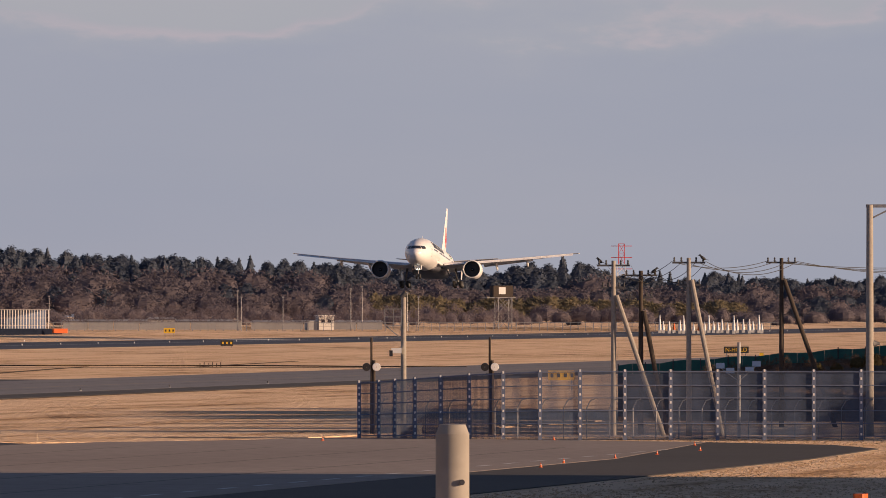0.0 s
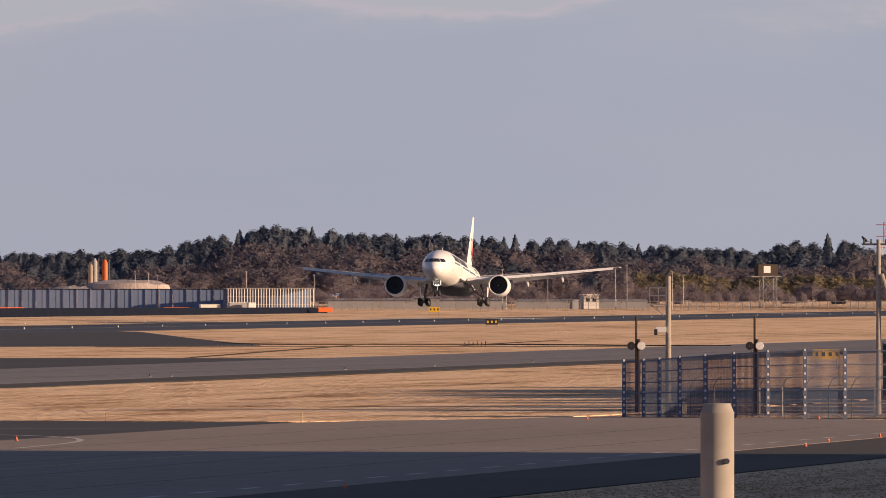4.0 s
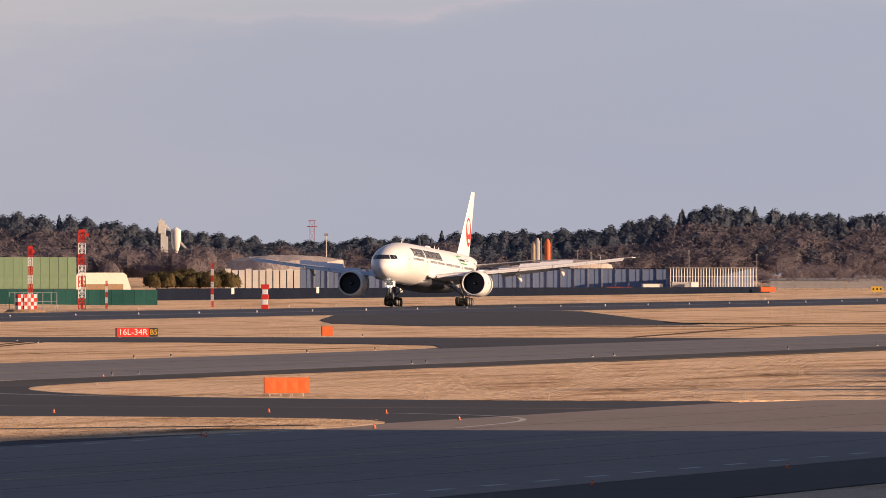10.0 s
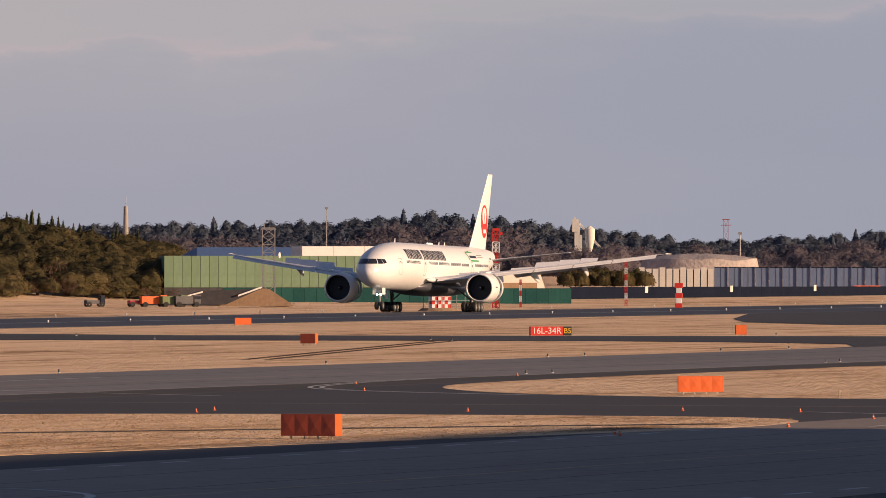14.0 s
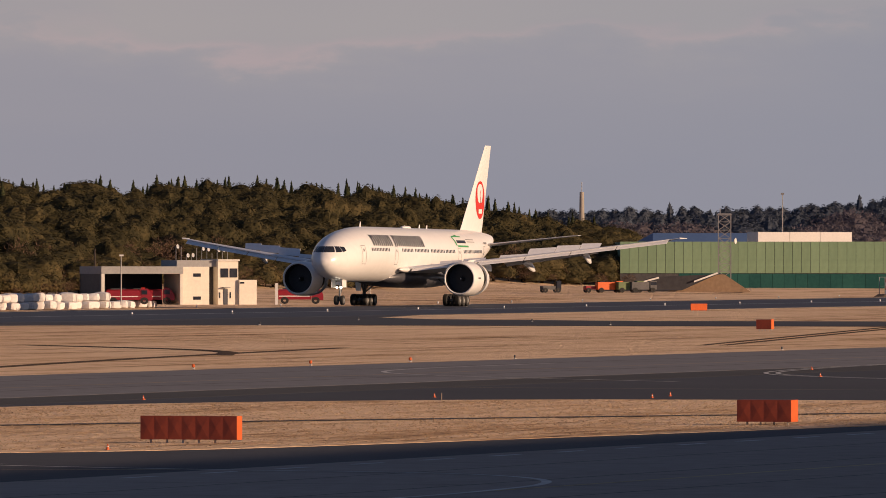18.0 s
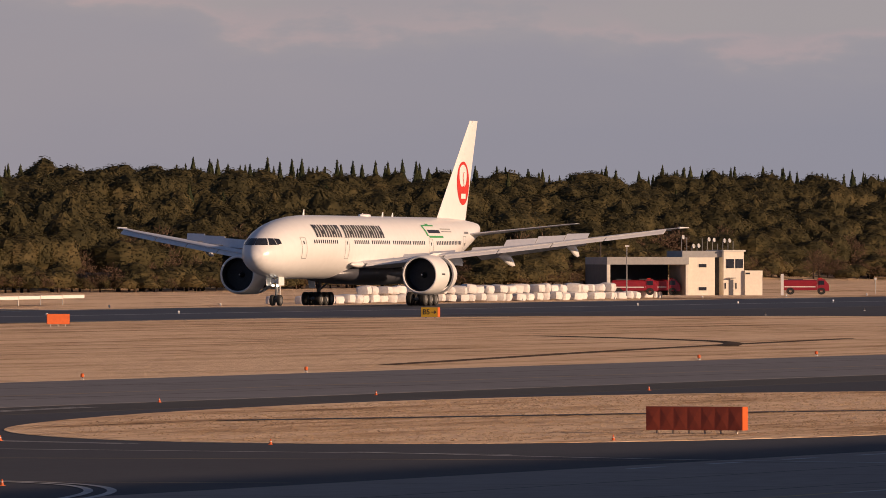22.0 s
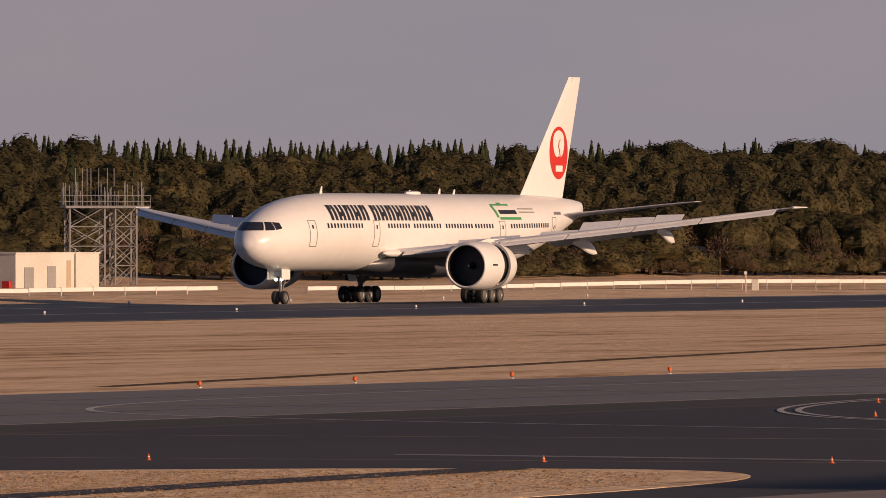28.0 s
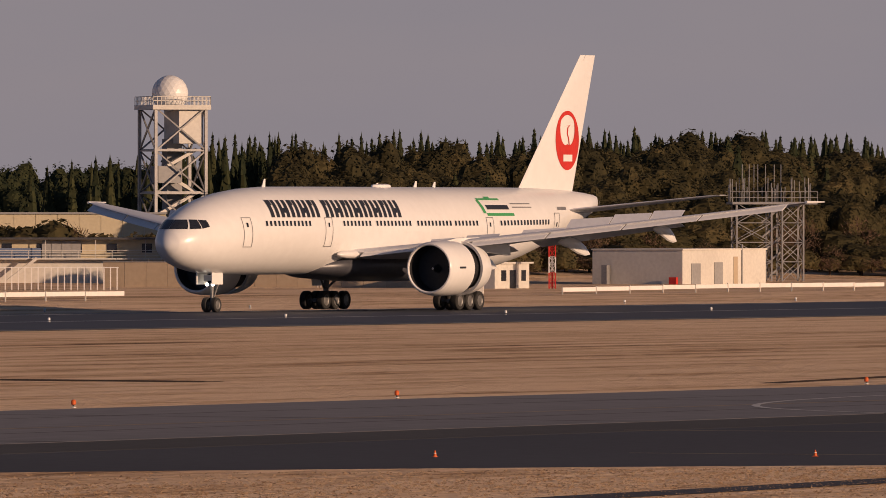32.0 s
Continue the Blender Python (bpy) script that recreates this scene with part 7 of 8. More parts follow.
def woods():
    r = random.Random(3)
    # wooded rise behind the runway: rows climbing the slope
    for row, back in enumerate((0, 6, 13, 21, 30, 40, 52, 65, 80)):
        y = 905.0
        while y < 2070:
            x = -530 - back + r.uniform(-2.0, 2.0) + (12 * math.sin(y * 0.011) + 7 * math.sin(y * 0.037)) * (1 - row / 12)
            if y > 1500:
                x -= (y - 1500) * 0.015
            az = math.degrees(math.atan2(-x, y))
            crest = float(np.interp(az, *CREST))
            top = 4.4 + (crest - 5.6 - 0.7 * smoothstep(23.2, 25.8, az)) * (row / 8) ** 0.75 + r.uniform(-1.3, 1.1) + 1.6 * noise.noise((y * 0.03, row * 0.7, 0))
            h = max(3.5, top - ground_z(x, y)) * 1.06
            kind = "broad"
            q = r.random()
            if row == 0:
                kind = "twig" if q < 0.45 else ("bush" if q < 0.62 else "broad")
                if 17.4 < az < 30.6:
                    tree("twig" if r.random() < 0.5 else "bush", x + r.uniform(2, 4), y + 2, r.uniform(2.0, 3.4), False, wide=1.5)
                    tree("twig" if r.random() < 0.5 else "bush", x + r.uniform(1, 3), y, r.uniform(2.2, 3.8), False, wide=1.5)
                    tree("twig" if r.random() < 0.6 else "bush", x + r.uniform(3, 6), y + 1, r.uniform(1.4, 2.4), False, wide=2.0)
                h = r.uniform(2.2, 4.0) if kind == "bush" else h
            elif row == 1 and q < 0.35:
                kind = "twig"
            elif row >= 4 and q < 0.05:
                kind = "conifer"
            if 17.4 < az < 30.6:
                wide = min(2.4, 7.4 / h * CROWN_SIZE[kind][0] / 6.8) if kind == "broad" else 1.2
                tree(kind, x + r.uniform(-1, 1), y, h, row < 2, wide=wide * r.uniform(0.8, 1.2))
            y += r.uniform(3.4, 5.2) * (1.0 if row < 3 else 1.2)
    # close rank of conifers along the crest
    for x0 in (-617, -623, -630):
        y = 1010.0
        while y < 1960:
            x = x0 + r.uniform(-1.5, 1.5)
            az = math.degrees(math.atan2(-x, y))
            if r.random() < (0.95 if az > 25.2 else 0.45 if az > 24.2 else 0.15 if az > 22.5 else 0.4 if az > 17.5 else 0):
                top = float(np.interp(az, *CREST)) + r.uniform(-1.3, 0.9) + (0.5 if az < 22.5 else 0.1 if az > 26 else -0.5)
                tree("conifer", x, y, (top - ground_z(x, y)), False, wide=0.78 * 11 / max(9, top - ground_z(x, y)))
            y += r.uniform(2.4, 3.8)
    # dark stand of conifers behind the radar tower
    for back in (0, 9, 20, 30):
        for i in range(50):
            az, d = 33.9 - i * 0.075 + r.uniform(-0.03, 0.03), 1225 + back + r.uniform(-4, 4)
            p = polar(az, d)
            dark = az > 31.35 and r.random() < 0.85
            tree("dark" if dark else "conifer", p.x, p.y, float(np.interp(az, *CREST)) + r.uniform(-2.2, 0.4) - 0.05 * (30 - back), False, z=0, wide=0.9 if dark else 0.95)
    # brown and dark bushes between the offices and the tower
    for i in range(16):
        az = 32.2 - i * 0.058
        p = polar(az, 1112 + r.uniform(-5, 5))
        tree("twig" if 31.55 < az < 32.1 and r.random() < 0.75 else "bush", p.x, p.y, r.uniform(4.6, 6.6), False, z=0, wide=1.0 if az < 31.5 else 1.3)
    # far woods beyond the end of the field
    # low brown thicket at its foot, bare trees before dark evergreens of uneven height
    for i in range(170):
        p = polar(18.2 - i * 0.066 + r.uniform(-0.03, 0.03), 2800 + r.uniform(-25, 25))
        tree("haze", p.x, p.y, r.uniform(2.6, 6.5) if p.x > -720 else r.uniform(7.0, 11.5), False, z=0, wide=r.uniform(1.3, 2.6), far=True)
    for back, rise, low in ((0, 0.0, 0.50), (20, 0.02, 0.66), (45, 0.10, 0.83), (75, 0.22, 0.95), (110, 0.32, 1.03)):
        az = 18.3
        while az > 7.1:
            p = polar(az, 2870 + back)
            top = float(np.interp(az, SKYLINE[0], SKYLINE[1])) * low
            base = top * rise
            tall = noise.noise((az * 2.3, back * 0.05, 9.0))
            bare = noise.noise((az * 1.3, back * 0.02, 3.0)) > -0.05
            if back < 40:
                kind = "haze" if (r.random() < 0.92 if bare else r.random() < 0.45) else "cedar"
                if 8.4 < az < 10.4 and back < 10:
                    kind = "bamboo"
            else:
                kind = "haze" if bare and back < 70 and r.random() < 0.5 else "cedar"
            h = top - base + r.uniform(-0.9, 0.6) + 1.4 * tall
            spire = kind == "cedar" and back > 70 and r.random() < 0.16
            if spire:
                tree("conifer", p.x, p.y, h * 1.06 + r.uniform(0.4, 1.4), False, z=base, wide=1.5, far=True)
            else:
                tree(kind, p.x, p.y, h * 1.06, False, z=base, wide=r.uniform(1.2, 1.9) * 11 / max(h, 7) if kind != "haze" else r.uniform(1.7, 2.4), far=True)
            az -= r.uniform(0.052, 0.10)
    # dark shrubs and thin bare trees before it
    for i in range(26):
        p = polar(15.28 - i * 0.017, 2420 + r.uniform(-6, 6))
        tree("bush", p.x, p.y, r.uniform(3.6, 5.2), False, wide=0.8)
    for i in range(46):
        p = polar(12.05 - i * 0.055 + r.uniform(-0.02, 0.02), 2650 + r.uniform(-15, 15))
        tree("twig", p.x, p.y, r.uniform(4.5, 7.5), False, z=0, wide=1.2, far=True)
    # scrub along the netting bank
    for i in range(46):
        az = 8.62 - i * 0.026 + r.uniform(-0.02, 0.02)
        p = polar(az, 632 + r.uniform(-3, 3))
        tree("twig" if r.random() < 0.9 else "bush", p.x, p.y, r.uniform(0.5, 1.3), False, z=1.9 + 1.42 * (9.05 - az) / 1.75, wide=1.1)
    # unseen trees added out of view behind the fence, to shade the grass and fence
    for i in range(13):
        tree("broad", -77 + r.uniform(-2, 2), 629 + i * 4.4, r.uniform(10, 13), False, wide=r.uniform(0.6, 0.9))
    for i in range(34):
        tree("broad", -58 + r.uniform(-2.5, 2.5), 534 + i * 3.1, r.uniform(4.5, 6.5) if i < 8 or i % 5 in (1, 2, 4) else r.uniform(11.5, 15.0), False, wide=r.uniform(0.7, 1.0))
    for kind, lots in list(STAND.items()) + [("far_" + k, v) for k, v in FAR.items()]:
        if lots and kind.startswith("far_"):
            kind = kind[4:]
            # far woods wear the colours lifted for haze
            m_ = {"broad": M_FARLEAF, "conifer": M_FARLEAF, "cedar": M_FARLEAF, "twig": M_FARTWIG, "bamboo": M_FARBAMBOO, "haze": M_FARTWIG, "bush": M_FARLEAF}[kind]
            tagged(new("far_" + {"broad": "evergreen_wood", "cedar": "cedar_wood", "haze": "leafless_wood", "dark": "shaded_wood", "conifer": "conifer_wood", "twig": "bare_wood", "bamboo": "bamboo_grove", "bush": "bushes"}[kind], tri_mesh("wood", np.concatenate(lots), m_)), "distant wood of " + {"broad": "grey-green trees", "cedar": "dark grey-green cedars", "haze": "twiggy grey-brown winter trees", "conifer": "dark pointed conifers", "twig": "bare grey-brown winter trees", "bamboo": "yellowing bamboo", "bush": "low bushes"}[kind] + " in haze-tinted colours beyond the runway end", "trees", "", "stuff")
        elif lots:
            tagged(new({"broad": "evergreen_wood", "cedar": "cedar_wood", "haze": "leafless_wood", "dark": "shaded_wood", "conifer": "conifer_wood", "twig": "bare_wood", "bamboo": "bamboo_grove", "bush": "bushes"}[kind], tri_mesh("wood", np.concatenate(lots), LEAF_MAT[kind])), "dense wood of " + {"broad": "olive-green evergreen trees", "cedar": "dark cedars", "dark": "dark broad-crowned evergreens", "conifer": "dark pointed conifers", "twig": "bare brown winter trees", "bamboo": "yellowing bamboo", "bush": "low dark bushes"}[kind] + " round the airfield", "trees", "", "stuff")


woods()


# ---- paint on the paving, soil lines in the grass ----
def ribbon(pts, w, z, off=0.0):
    """A flat stripe along a plan line, shifted sideways by off."""
    a, b = [], []
    for i, p in enumerate(pts):
        q, r = pts[max(0, i - 1)], pts[min(len(pts) - 1, i + 1)]
        d = Vector((r[0] - q[0], r[1] - q[1])).normalized()
        n = Vector((-d.y, d.x))
        a.append((p[0] + n.x * (off - w / 2), p[1] + n.y * (off - w / 2), z))
        b.append((p[0] + n.x * (off + w / 2), p[1] + n.y * (off + w / 2), z))
    return Shape().loft([a, b], close_ends=False, wrap=False)


def curve(pts, rounds=3):
    for _ in range(rounds):
        out = [pts[0]]
        for p, q in zip(pts, pts[1:]):
            out += [(p[0] * 0.75 + q[0] * 0.25, p[1] * 0.75 + q[1] * 0.25), (p[0] * 0.25 + q[0] * 0.75, p[1] * 0.25 + q[1] * 0.75)]
        pts = out + [pts[-1]]
    return pts


def markings():
    def paint(name, shapes, material, label):
        s = Shape()
        for k in shapes:
            s.add(k.v, k.f)
        structure(name, s, material, label, "road marking")
    edge = [ribbon([(-363.6, y) for y in range(-200, 3300, 50)], 0.9, 0.066)]
    paint("runway_edge_line", edge, M_LINE, "white runway edge line")
    paint("runway_centre_line", [ribbon([(-388.2, y), (-388.2, y + 30)], 0.9, 0.075) for y in range(0, 3000, 50)], M_LINE, "white dashes along the runway centre")
    paint("touchdown_bars", [ribbon([(-388.4 + x, 1920), (-388.4 + x, 1982)], 9.0, 0.072) for x in (-11, 11)] + [ribbon([(-388.4 + x, y), (-388.4 + x, y + 24)], 3.0, 0.072) for y in (2075, 2225) for x in (8, 12, 16)], M_LINE, "white aiming blocks and touchdown bars on the runway")
    rub = []
    r = random.Random(4)
    for i in range(34):
        x, y = -388.4 + r.choice((-5, 5, 5, 4, 6, 7)) + r.uniform(-2, 2), r.uniform(1500, 2300)
        if x > -388:
            rub.append(ribbon([(x, y), (x + r.uniform(-1, 1), y + r.uniform(80, 260))], r.uniform(0.5, 1.6), 0.068 + 0.0001 * i))
    paint("tyre_marks", rub, M_RUBBER_MARK, "dark tyre rubber streaks on the runway")
    # taxiway lines
    paint("taxiway_centre_line", [ribbon([(-184, y) for y in range(-200, 2600, 40)], 0.25, 0.056), ribbon([(-94, 70), (-94, 420)], 0.28, 0.056)], M_LINE_Y, "faded yellow taxiway centre line")
    paint("taxiway_edge_dashes", [ribbon([(-77.2, y), (-77.2, y + 3)], 0.3, 0.056) for y in range(300, 500, 7)] + [ribbon([(-109.5, y), (-109.5, y + 3)], 0.3, 0.056) for y in range(300, 420, 7)], M_LINE, "pale dashes along the concrete taxiway")
    double = [[(-190.5, 420), (-190.5, 372), (-186, 346), (-176, 332), (-150, 322), (-120, 318)],
              [(-169, 400), (-168, 386), (-165, 366), (-159, 349), (-150, 336), (-138, 330)],
              [(-140, 281), (-125, 280), (-118, 277.5), (-113, 269), (-109.6, 257), (-106, 242)],
              [(-126, 319.8), (-112, 312), (-102, 310), (-95.6, 300), (-93.8, 286), (-93.8, 274)],
              [(-192, 600), (-191, 568), (-187, 552), (-178, 538), (-160, 520)],
              [(-172, 600), (-170, 576), (-166, 554), (-158, 540), (-146, 528)],
              [(-118, 473), (-111, 466), (-106.5, 452), (-105, 432)]]
    ds = []
    for i, pts in enumerate(double):
        c = curve(pts, 3)
        ds += [ribbon(c, 0.26, 0.060 + 0.0004 * i, 0.32), ribbon(c, 0.26, 0.060 + 0.0004 * i, -0.32)] if i in (1, 2, 5) else [ribbon(c, 0.3, 0.060 + 0.0004 * i)]
    paint("turning_lines", ds, M_LINE, "pale turning lines sweeping between taxiways")
    paint("cross_lines", [ribbon([(-166, 301.5), (-112, 312)], 0.25, 0.05), ribbon([(-150, 272.8), (-112, 279.5)], 0.22, 0.05), ribbon([(-166, 497), (-111, 490)], 0.25, 0.05)], M_LINE_Y, "faded line across the apron")
    # asphalt repair seams
    seams = [ribbon([(-201, y), (-172, y + 0.4)], 0.35, 0.0535) for y in range(240, 1500, 37)] + [ribbon([(x, 100), (x, 2600)], 0.25, 0.053) for x in (-193, -180)]
    paint("joint_seams", seams, M_SHOULDER, "dark sealed joints across the taxiway")
    paint("slab_joints", [ribbon([(x, 70), (x, 505)], 0.12, 0.0535) for x in (-104, -97, -90, -83)] + [ribbon([(-110.8, y), (-75.2, y)], 0.12, 0.0532) for y in range(100, 505, 15)], M_SHOULDER, "dark joints between concrete slabs")
    # drains and wheel tracks in the grass
    lines = [[(-208, 390), (-217.1, 435.3), (-234.5, 519.6), (-243, 560)], [(-211, 540), (-213.5, 554.8), (-225.5, 619.6), (-235.7, 688.9)], [(-214.6, 948.7), (-238.7, 1134.8)], [(-260, 1106), (-242, 1108), (-205, 1124)],
             [(-226, 1132), (-236, 1242)], [(-218, 713.6), (-252, 880.8)], [(-216.5, 714), (-250.5, 881)], [(-229.5, 381.7), (-246, 381.5), (-262, 380)], [(-227, 640), (-236, 668), (-262, 700)]]
    ws = [1.0, 1.2, 0.9, 1.6, 0.8, 0.7, 0.7, 2.0, 1.4]
    def lip(pts, w, h):
        """A low rounded ridge along a plan line."""
        rows = [[], [], [], []]
        for i, p in enumerate(pts):
            q, r_ = pts[max(0, i - 1)], pts[min(len(pts) - 1, i + 1)]
            d = Vector((r_[0] - q[0], r_[1] - q[1])).normalized()
            k = 0.35 + 0.65 * math.sin(math.pi * min(1, max(0, (i + 0.5) / len(pts)))) ** 0.5
            for row, o, z in zip(rows, (-w / 2, -w / 4, w / 4, w / 2), (0.005, h * k, h * k, 0.005)):
                row.append((p[0] - d.y * o, p[1] + d.x * o, z))
        return Shape().loft(rows, close_ends=False, wrap=False)
    paint("drain_lines", [lip(curve(p, 3), w, 0.05 if p[0][1] < 800 else 0.07) for p, w in zip(lines, ws)], M_DITCH, "dark drains and wheel tracks in the dry grass")
    paint("island_path", [ribbon(curve([(-112.5, 437), (-122, 425), (-140, 398), (-152, 372)], 2), 1.6, 0.075), ribbon(curve([(-129.5, 266), (-128.5, 250), (-127.5, 236), (-126, 212)], 2), 2.0, 0.075)], M_ASPH, "narrow dark path across the grass island")
    paint("grass_edge_soil", [ribbon([(-201.6, y) for y in range(120, 884, 40)], 0.9, 0.014), ribbon([(-201.6, y) for y in range(944, 2600, 60)], 0.9, 0.014), ribbon([(-164.6, y) for y in range(720, 2600, 60)], 0.8, 0.014), ribbon([(-338.4, y) for y in range(120, 840, 40)], 0.9, 0.013), ribbon([(-338.4, y) for y in range(1450, 2600, 60)], 0.9, 0.013)], M_DITCH, "dark bare soil along the paving edge")


markings()


# ---- lights and cones ----
def small_lights():
    base = Shape().lathe([(0, 0.16), (0.06, 0.16), (0.08, 0.07), (0.16, 0.07), (0.18, 0.13), (0.36, 0.13), (0.42, 0.08), (0.42, 0.01)], (0, 0, 0), (0, 0, 1), 12)
    stem = Shape().tube((0, 0, -0.05), (0, 0, 0.17), 0.05, n=8).mesh("stem", M_DSTEEL)
    glass = Shape().lathe([(0.15, 0.10), (0.18, 0.15), (0.38, 0.15), (0.46, 0.09), (0.46, 0.01)], (0, 0, 0), (0, 0, 1), 12)
    white, amber = glass.mesh("lamp", M_LAMP, True), glass.mesh("lamp", M_ORANGE, True)
    blue = Shape().lathe([(0.10, 0.05), (0.14, 0.10), (0.30, 0.10), (0.36, 0.06), (0.36, 0.01)], (0, 0, 0), (0, 0, 1), 10).mesh("lamp", M_DSTEEL, True)
    foot = Shape().lathe([(-0.02, 0.17), (0.03, 0.17), (0.05, 0.05)], (0, 0, 0), (0, 0, 1), 12).mesh("base", M_LAMP)
    def light(x, y, z, lamp, label, group):
        ob = thing("edge_light", (x, y, z), 0, label, "light", group)
        for name, me in (("base", foot), ("stem", stem), ("lamp", lamp)):
            part(name, me, None, ob).scale = (0.6, 0.6, 0.6)
    for i in range(75):
        y = 583.5 + i * 29.55
        if 1010 > y > 846 and i not in (9, 10, 14):
            continue
        light(-363, y, 0.06, white, "small white runway edge light on a stem", "runway edge lights")
        if y < 2000:
            light(-421, y + 4, -0.30, white, "small white runway edge light on a stem", "runway edge lights")
    for x, ys in ((-202.4, (478, 507, 566, 586, 604, 624, 681, 736, 785, 806, 746, 388, 402, 417, 433, 350, 327)), (-173.5, (626, 632, 701, 762, 823, 858, 705, 755, 900, 950, 1010))):
        for y in ys:
            light(x, y, 0.05, blue if x > -180 or y > 620 else amber, "small taxiway edge light on a stem", "taxiway edge lights")
    for x, y in ((-256, 893), (-249, 875), (-262, 950), (-240, 951), (-300, 930), (-280, 890), (-310, 884), (-320, 940)):
        light(x, y, 0.05, blue, "small taxiway edge light on a stem", "taxiway edge lights")
    cone_m = Shape().box(-0.17, 0.17, -0.17, 0.17, 0, 0.03).lathe([(0.03, 0.13), (0.42, 0.035), (0.42, 0.01)], (0, 0, 0), (0, 0, 1), 12).mesh("body", M_ORANGE)
    band_m = Shape().lathe([(0.22, 0.093), (0.26, 0.082)], (0, 0, 0), (0, 0, 1), 12).mesh("band", M_SIGNWHT)
    spots = [(-99, 528), (-88, 532), (-74, 444), (-75, 456), (-75, 470), (-75, 482), (-75, 495), (-78, 513), (-108, 430), (-110, 453), (-118, 472), (-124, 474), (-110, 410), (-74, 322), (-74, 351), (-168, 571), (-159, 542),
             (-133, 470), (-145, 470), (-109, 407), (-171, 615), (-164, 452), (-154, 463), (-144, 464), (-125, 341), (-171, 412), (-170, 434), (-168, 388), (-144, 333), (-152, 342), (-133, 330), (-163, 367), (-132, 274), (-124, 276), (-118, 273), (-112, 258), (-143, 271), (-152, 265)]
    for x, y in spots:
        ob = thing("marker_cone", (x, y, 0.06), (x * 37) % 90, "small orange marker cone with a white band", "cone", "marker cones")
        for name, me in (("body", cone_m), ("band", band_m)):
            part(name, me, None, ob).scale = (0.45, 0.45, 0.45)
    for x, y in ((-121.5, 519), (-129, 524), (-112, 521), (-150, 452), (-97, 561)):
        ob = thing("stake", (x, y, 0), 0, "thin pale stake standing in the grass", "stake", "stakes")
        part("shaft", Shape().tube((0, 0, -0.1), (0, 0, 0.42), 0.018, n=6), M_BEIGE, ob)


small_lights()


def drain_edge():
    """Low dark concrete edge of a long drain, with a row of short stakes."""
    pts = curve([(-262, 1176), (-252, 1146), (-238, 1150), (-224, 1152), (-206, 1134), (-196, 1128)], 2)
    s = Shape()
    for (x0, y0), (x1, y1) in zip(pts, pts[1:]):
        d = Vector((x1 - x0, y1 - y0, 0)).normalized() * 0.02
        s.loft([[(x0 - d.x, y0 - 0.2, -0.1), (x0 - d.x, y0 + 0.2, -0.1), (x0 - d.x, y0 + 0.2, 0.13), (x0 - d.x, y0 - 0.2, 0.13)], [(x1 + d.x, y1 - 0.2, -0.1), (x1 + d.x, y1 + 0.2, -0.1), (x1 + d.x, y1 + 0.2, 0.13), (x1 + d.x, y1 - 0.2, 0.13)]])
    structure("drain_edge", s, M_DITCH, "low dark edge of a long drain in the dry grass", "drain")
    for i in range(6):
        p = polar(11.27 - 0.022 * i, 1158)
        ob = thing("stake", (p.x, p.y, 0), 0, "short dark stake beside the drain", "stake", "drain stakes")
        part("shaft", Shape().tube((0, 0, -0.1), (0, 0, 0.5 if i % 2 else 0.38), 0.05, n=6), M_DPOLE, ob)


drain_edge()


# ---- unseen hall added beside the viewer: its shade lies across the near taxiway ----
def shade_hall():
    ob = thing("shade_hall", (-14, 240, 0), 0, "unseen plain grey hall added to shade the near taxiway", "building")
    part("body", Shape().box(0.3, 34, 0, 176, -0.3, 19.75), M_GREYPANEL, ob)
    part("roof", Shape().box(-0.2, 34.4, -0.3, 176.3, 19.75, 20.05), M_PALE, ob)
    for i in range(16):
        part("door_leaf", Shape().box(0.0, 0.28, 0.4 + 11 * i, 10.9 + 11 * i, 0, 17.0), M_PALE, ob)


shade_hall()


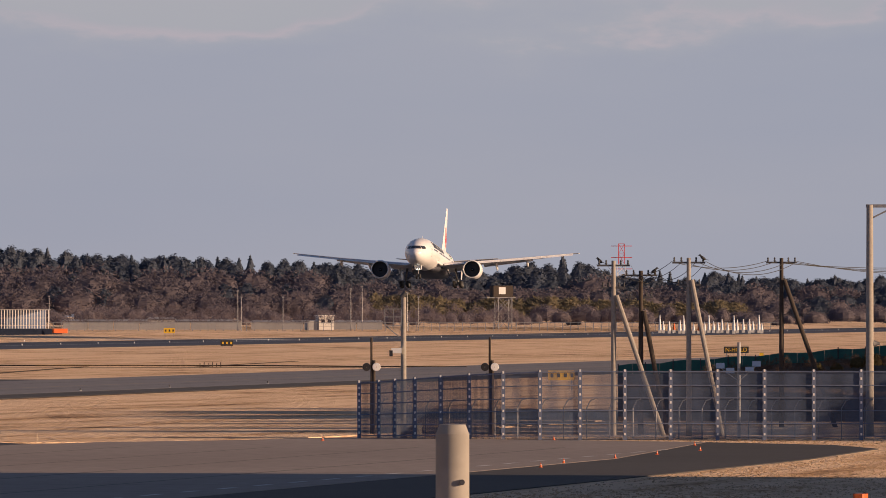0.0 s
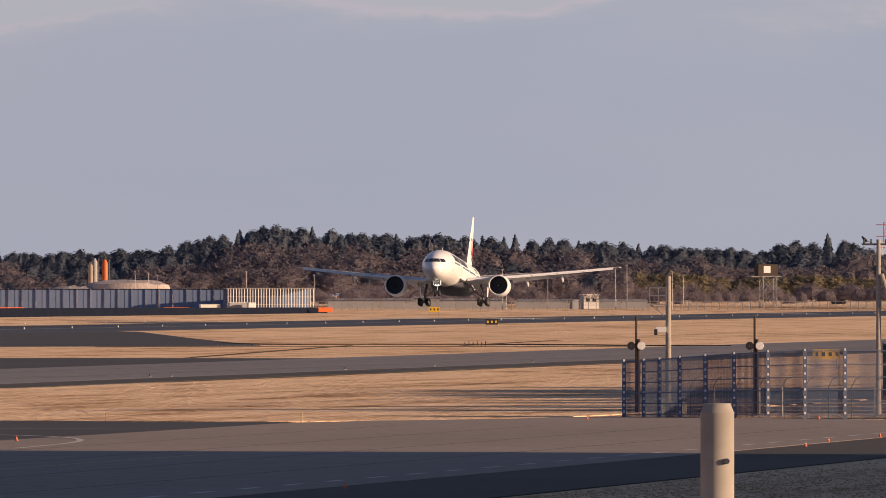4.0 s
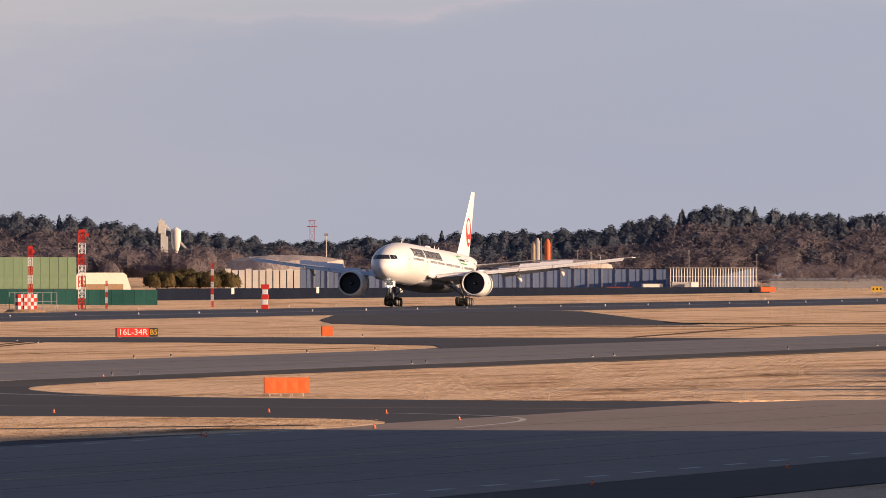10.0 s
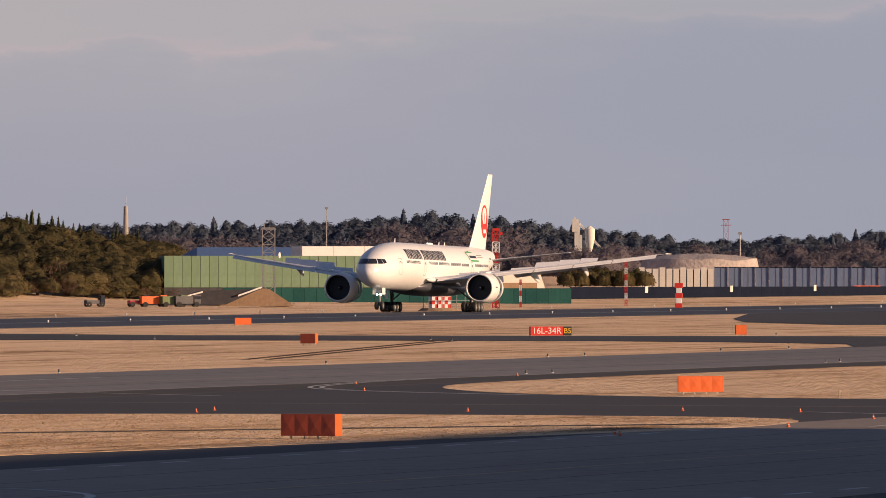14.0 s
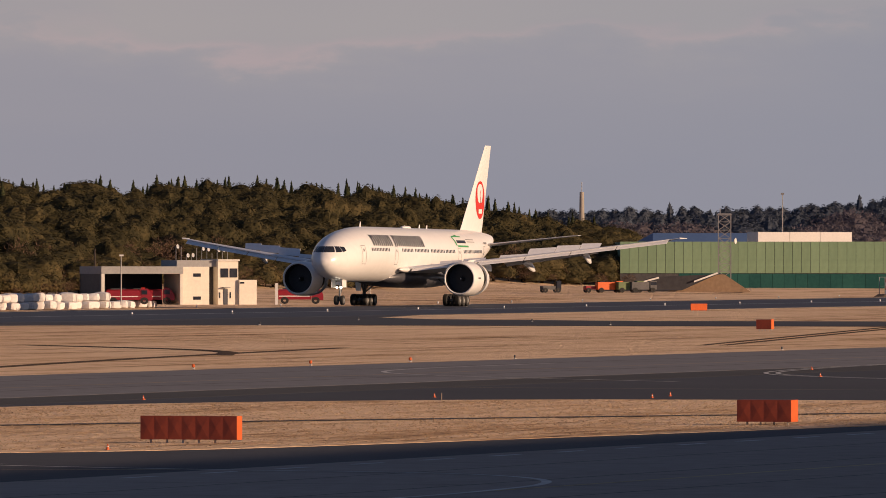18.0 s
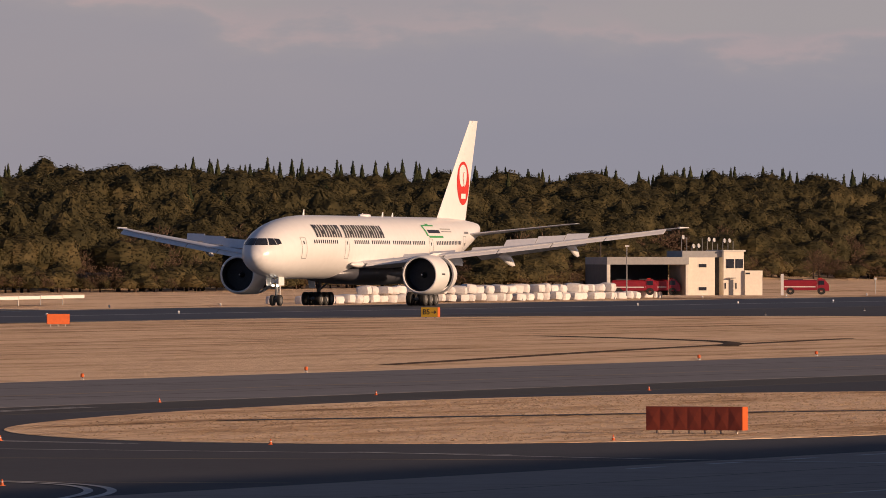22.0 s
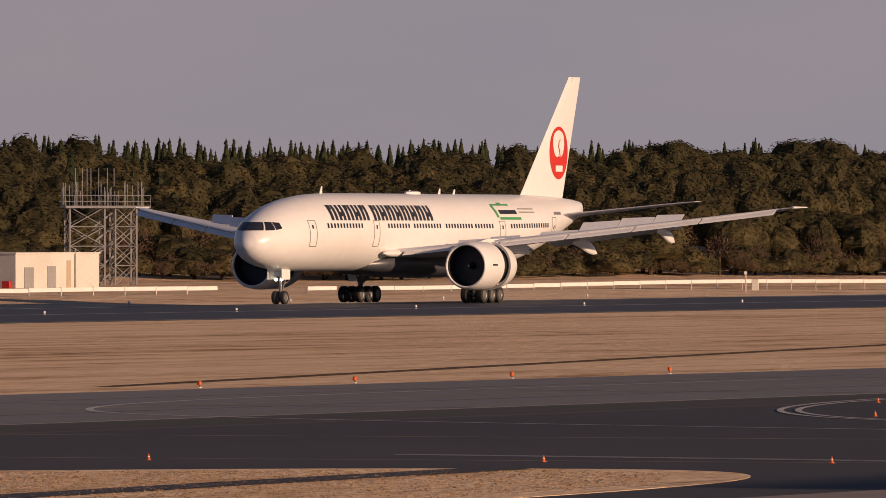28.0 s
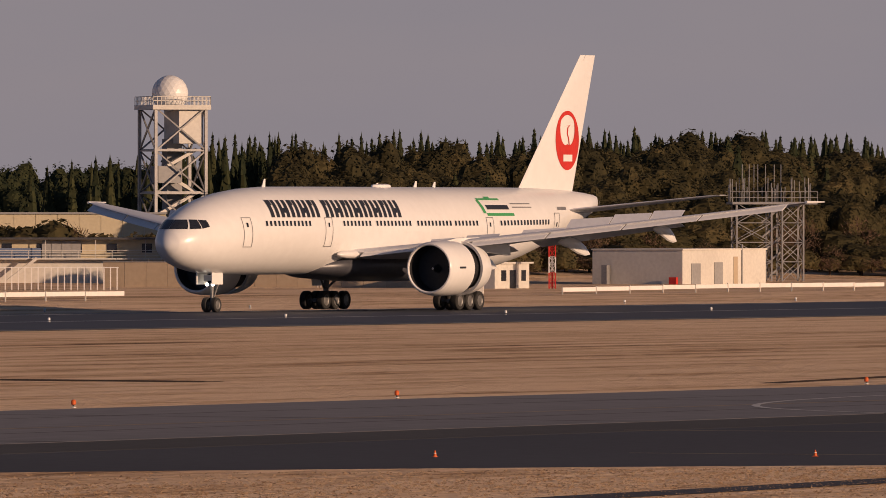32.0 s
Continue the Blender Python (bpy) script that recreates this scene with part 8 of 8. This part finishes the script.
# ---- grass tufts on the nearest grass ----
def tufts():
    g = np.random.default_rng(9)
    def inside(poly, p):
        x, y = p[:, 0], p[:, 1]
        ok = np.zeros(len(p), bool)
        for (x0, y0), (x1, y1) in zip(poly, poly[1:] + poly[:1]):
            hit = ((y0 > y) != (y1 > y)) & (x < (x1 - x0) * (y - y0) / (y1 - y0 + 1e-12) + x0)
            ok ^= hit
        return ok
    areas = [([(-114, 455), (-111, 430), (-114, 404), (-119, 372), (-122.5, 348), (-127, 339), (-132, 335), (-138, 336), (-145, 343), (-151.5, 355), (-156.5, 371), (-160, 389), (-162, 412), (-161, 430), (-156, 446), (-147, 457), (-130, 459)], 14000, 0.05),
             ([(-163, 216), (-153, 239), (-138, 258), (-128.5, 265), (-123, 263), (-118.5, 253), (-116.5, 228), (-116, 190), (-163, 190)], 22000, 0.05),
             ([(-66, 330), (-66, 470), (-68, 510), (-79, 529), (-98, 543), (-60, 546), (-40, 500), (-48, 330)], 26000, 0.0)]
    out = []
    for poly, n, z in areas:
        a = np.array(poly)
        p = g.uniform(a.min(0), a.max(0), size=(n * 2, 2))
        p = p[inside(poly, p)][:n]
        patch = np.sin(p[:, 0] * 0.21 + np.sin(p[:, 1] * 0.07) * 2) + np.sin(p[:, 1] * 0.051 + p[:, 0] * 0.05)
        p = p[patch + g.normal(size=len(p)) * 0.9 > -1.1]
        m = len(p)
        for k in range(2):
            h = g.uniform(0.04, 0.085, m) * 0.55
            w = g.uniform(0.02, 0.07, m)
            ang = 0.95 + 0.33 * g.normal(size=m)
            lean = g.normal(size=(m, 2)) * 0.07
            j = g.normal(size=(m, 2)) * 0.06
            b = np.c_[p + j, np.full(m, z)]
            dx = np.c_[np.cos(ang) * w, np.sin(ang) * w, np.zeros(m)]
            tip = b + np.c_[lean, h]
            out.append(np.stack([b - dx, b + dx, tip], 1))
    tagged(new("grass_tufts", tri_mesh("grass_tufts", np.concatenate(out), M_TUFT)), "tufts of dry straw-coloured grass", "grass", "", "stuff")


tufts()


# ---- what moves ----
def motions():
    rows = []
    for t, s, z, pitch, crab in RUN:
        rows.append((t, pose(-388.4, s, z + 0.06, -pitch, 0, crab)))
    walk(PLANE, rows)
    for sp, p, side, turn in SPOILERS:
        lift = lambda a: Matrix.Translation(p) @ Matrix.Rotation(radians(-a), 4, Vector((math.cos(radians(turn)), side * math.sin(radians(turn)), 0)))
        walk(sp, [(0, lift(1)), (6.4, lift(1)), (7.6, lift(-56)), (29, lift(-56)), (32, lift(-56))])
    for co, p in COWLS:
        walk(co, [(0, pose(*p)), (8.6, pose(*p)), (10.6, pose(p[0], p[1] + 1.15, p[2])), (32, pose(p[0], p[1] + 1.15, p[2]))])


motions()
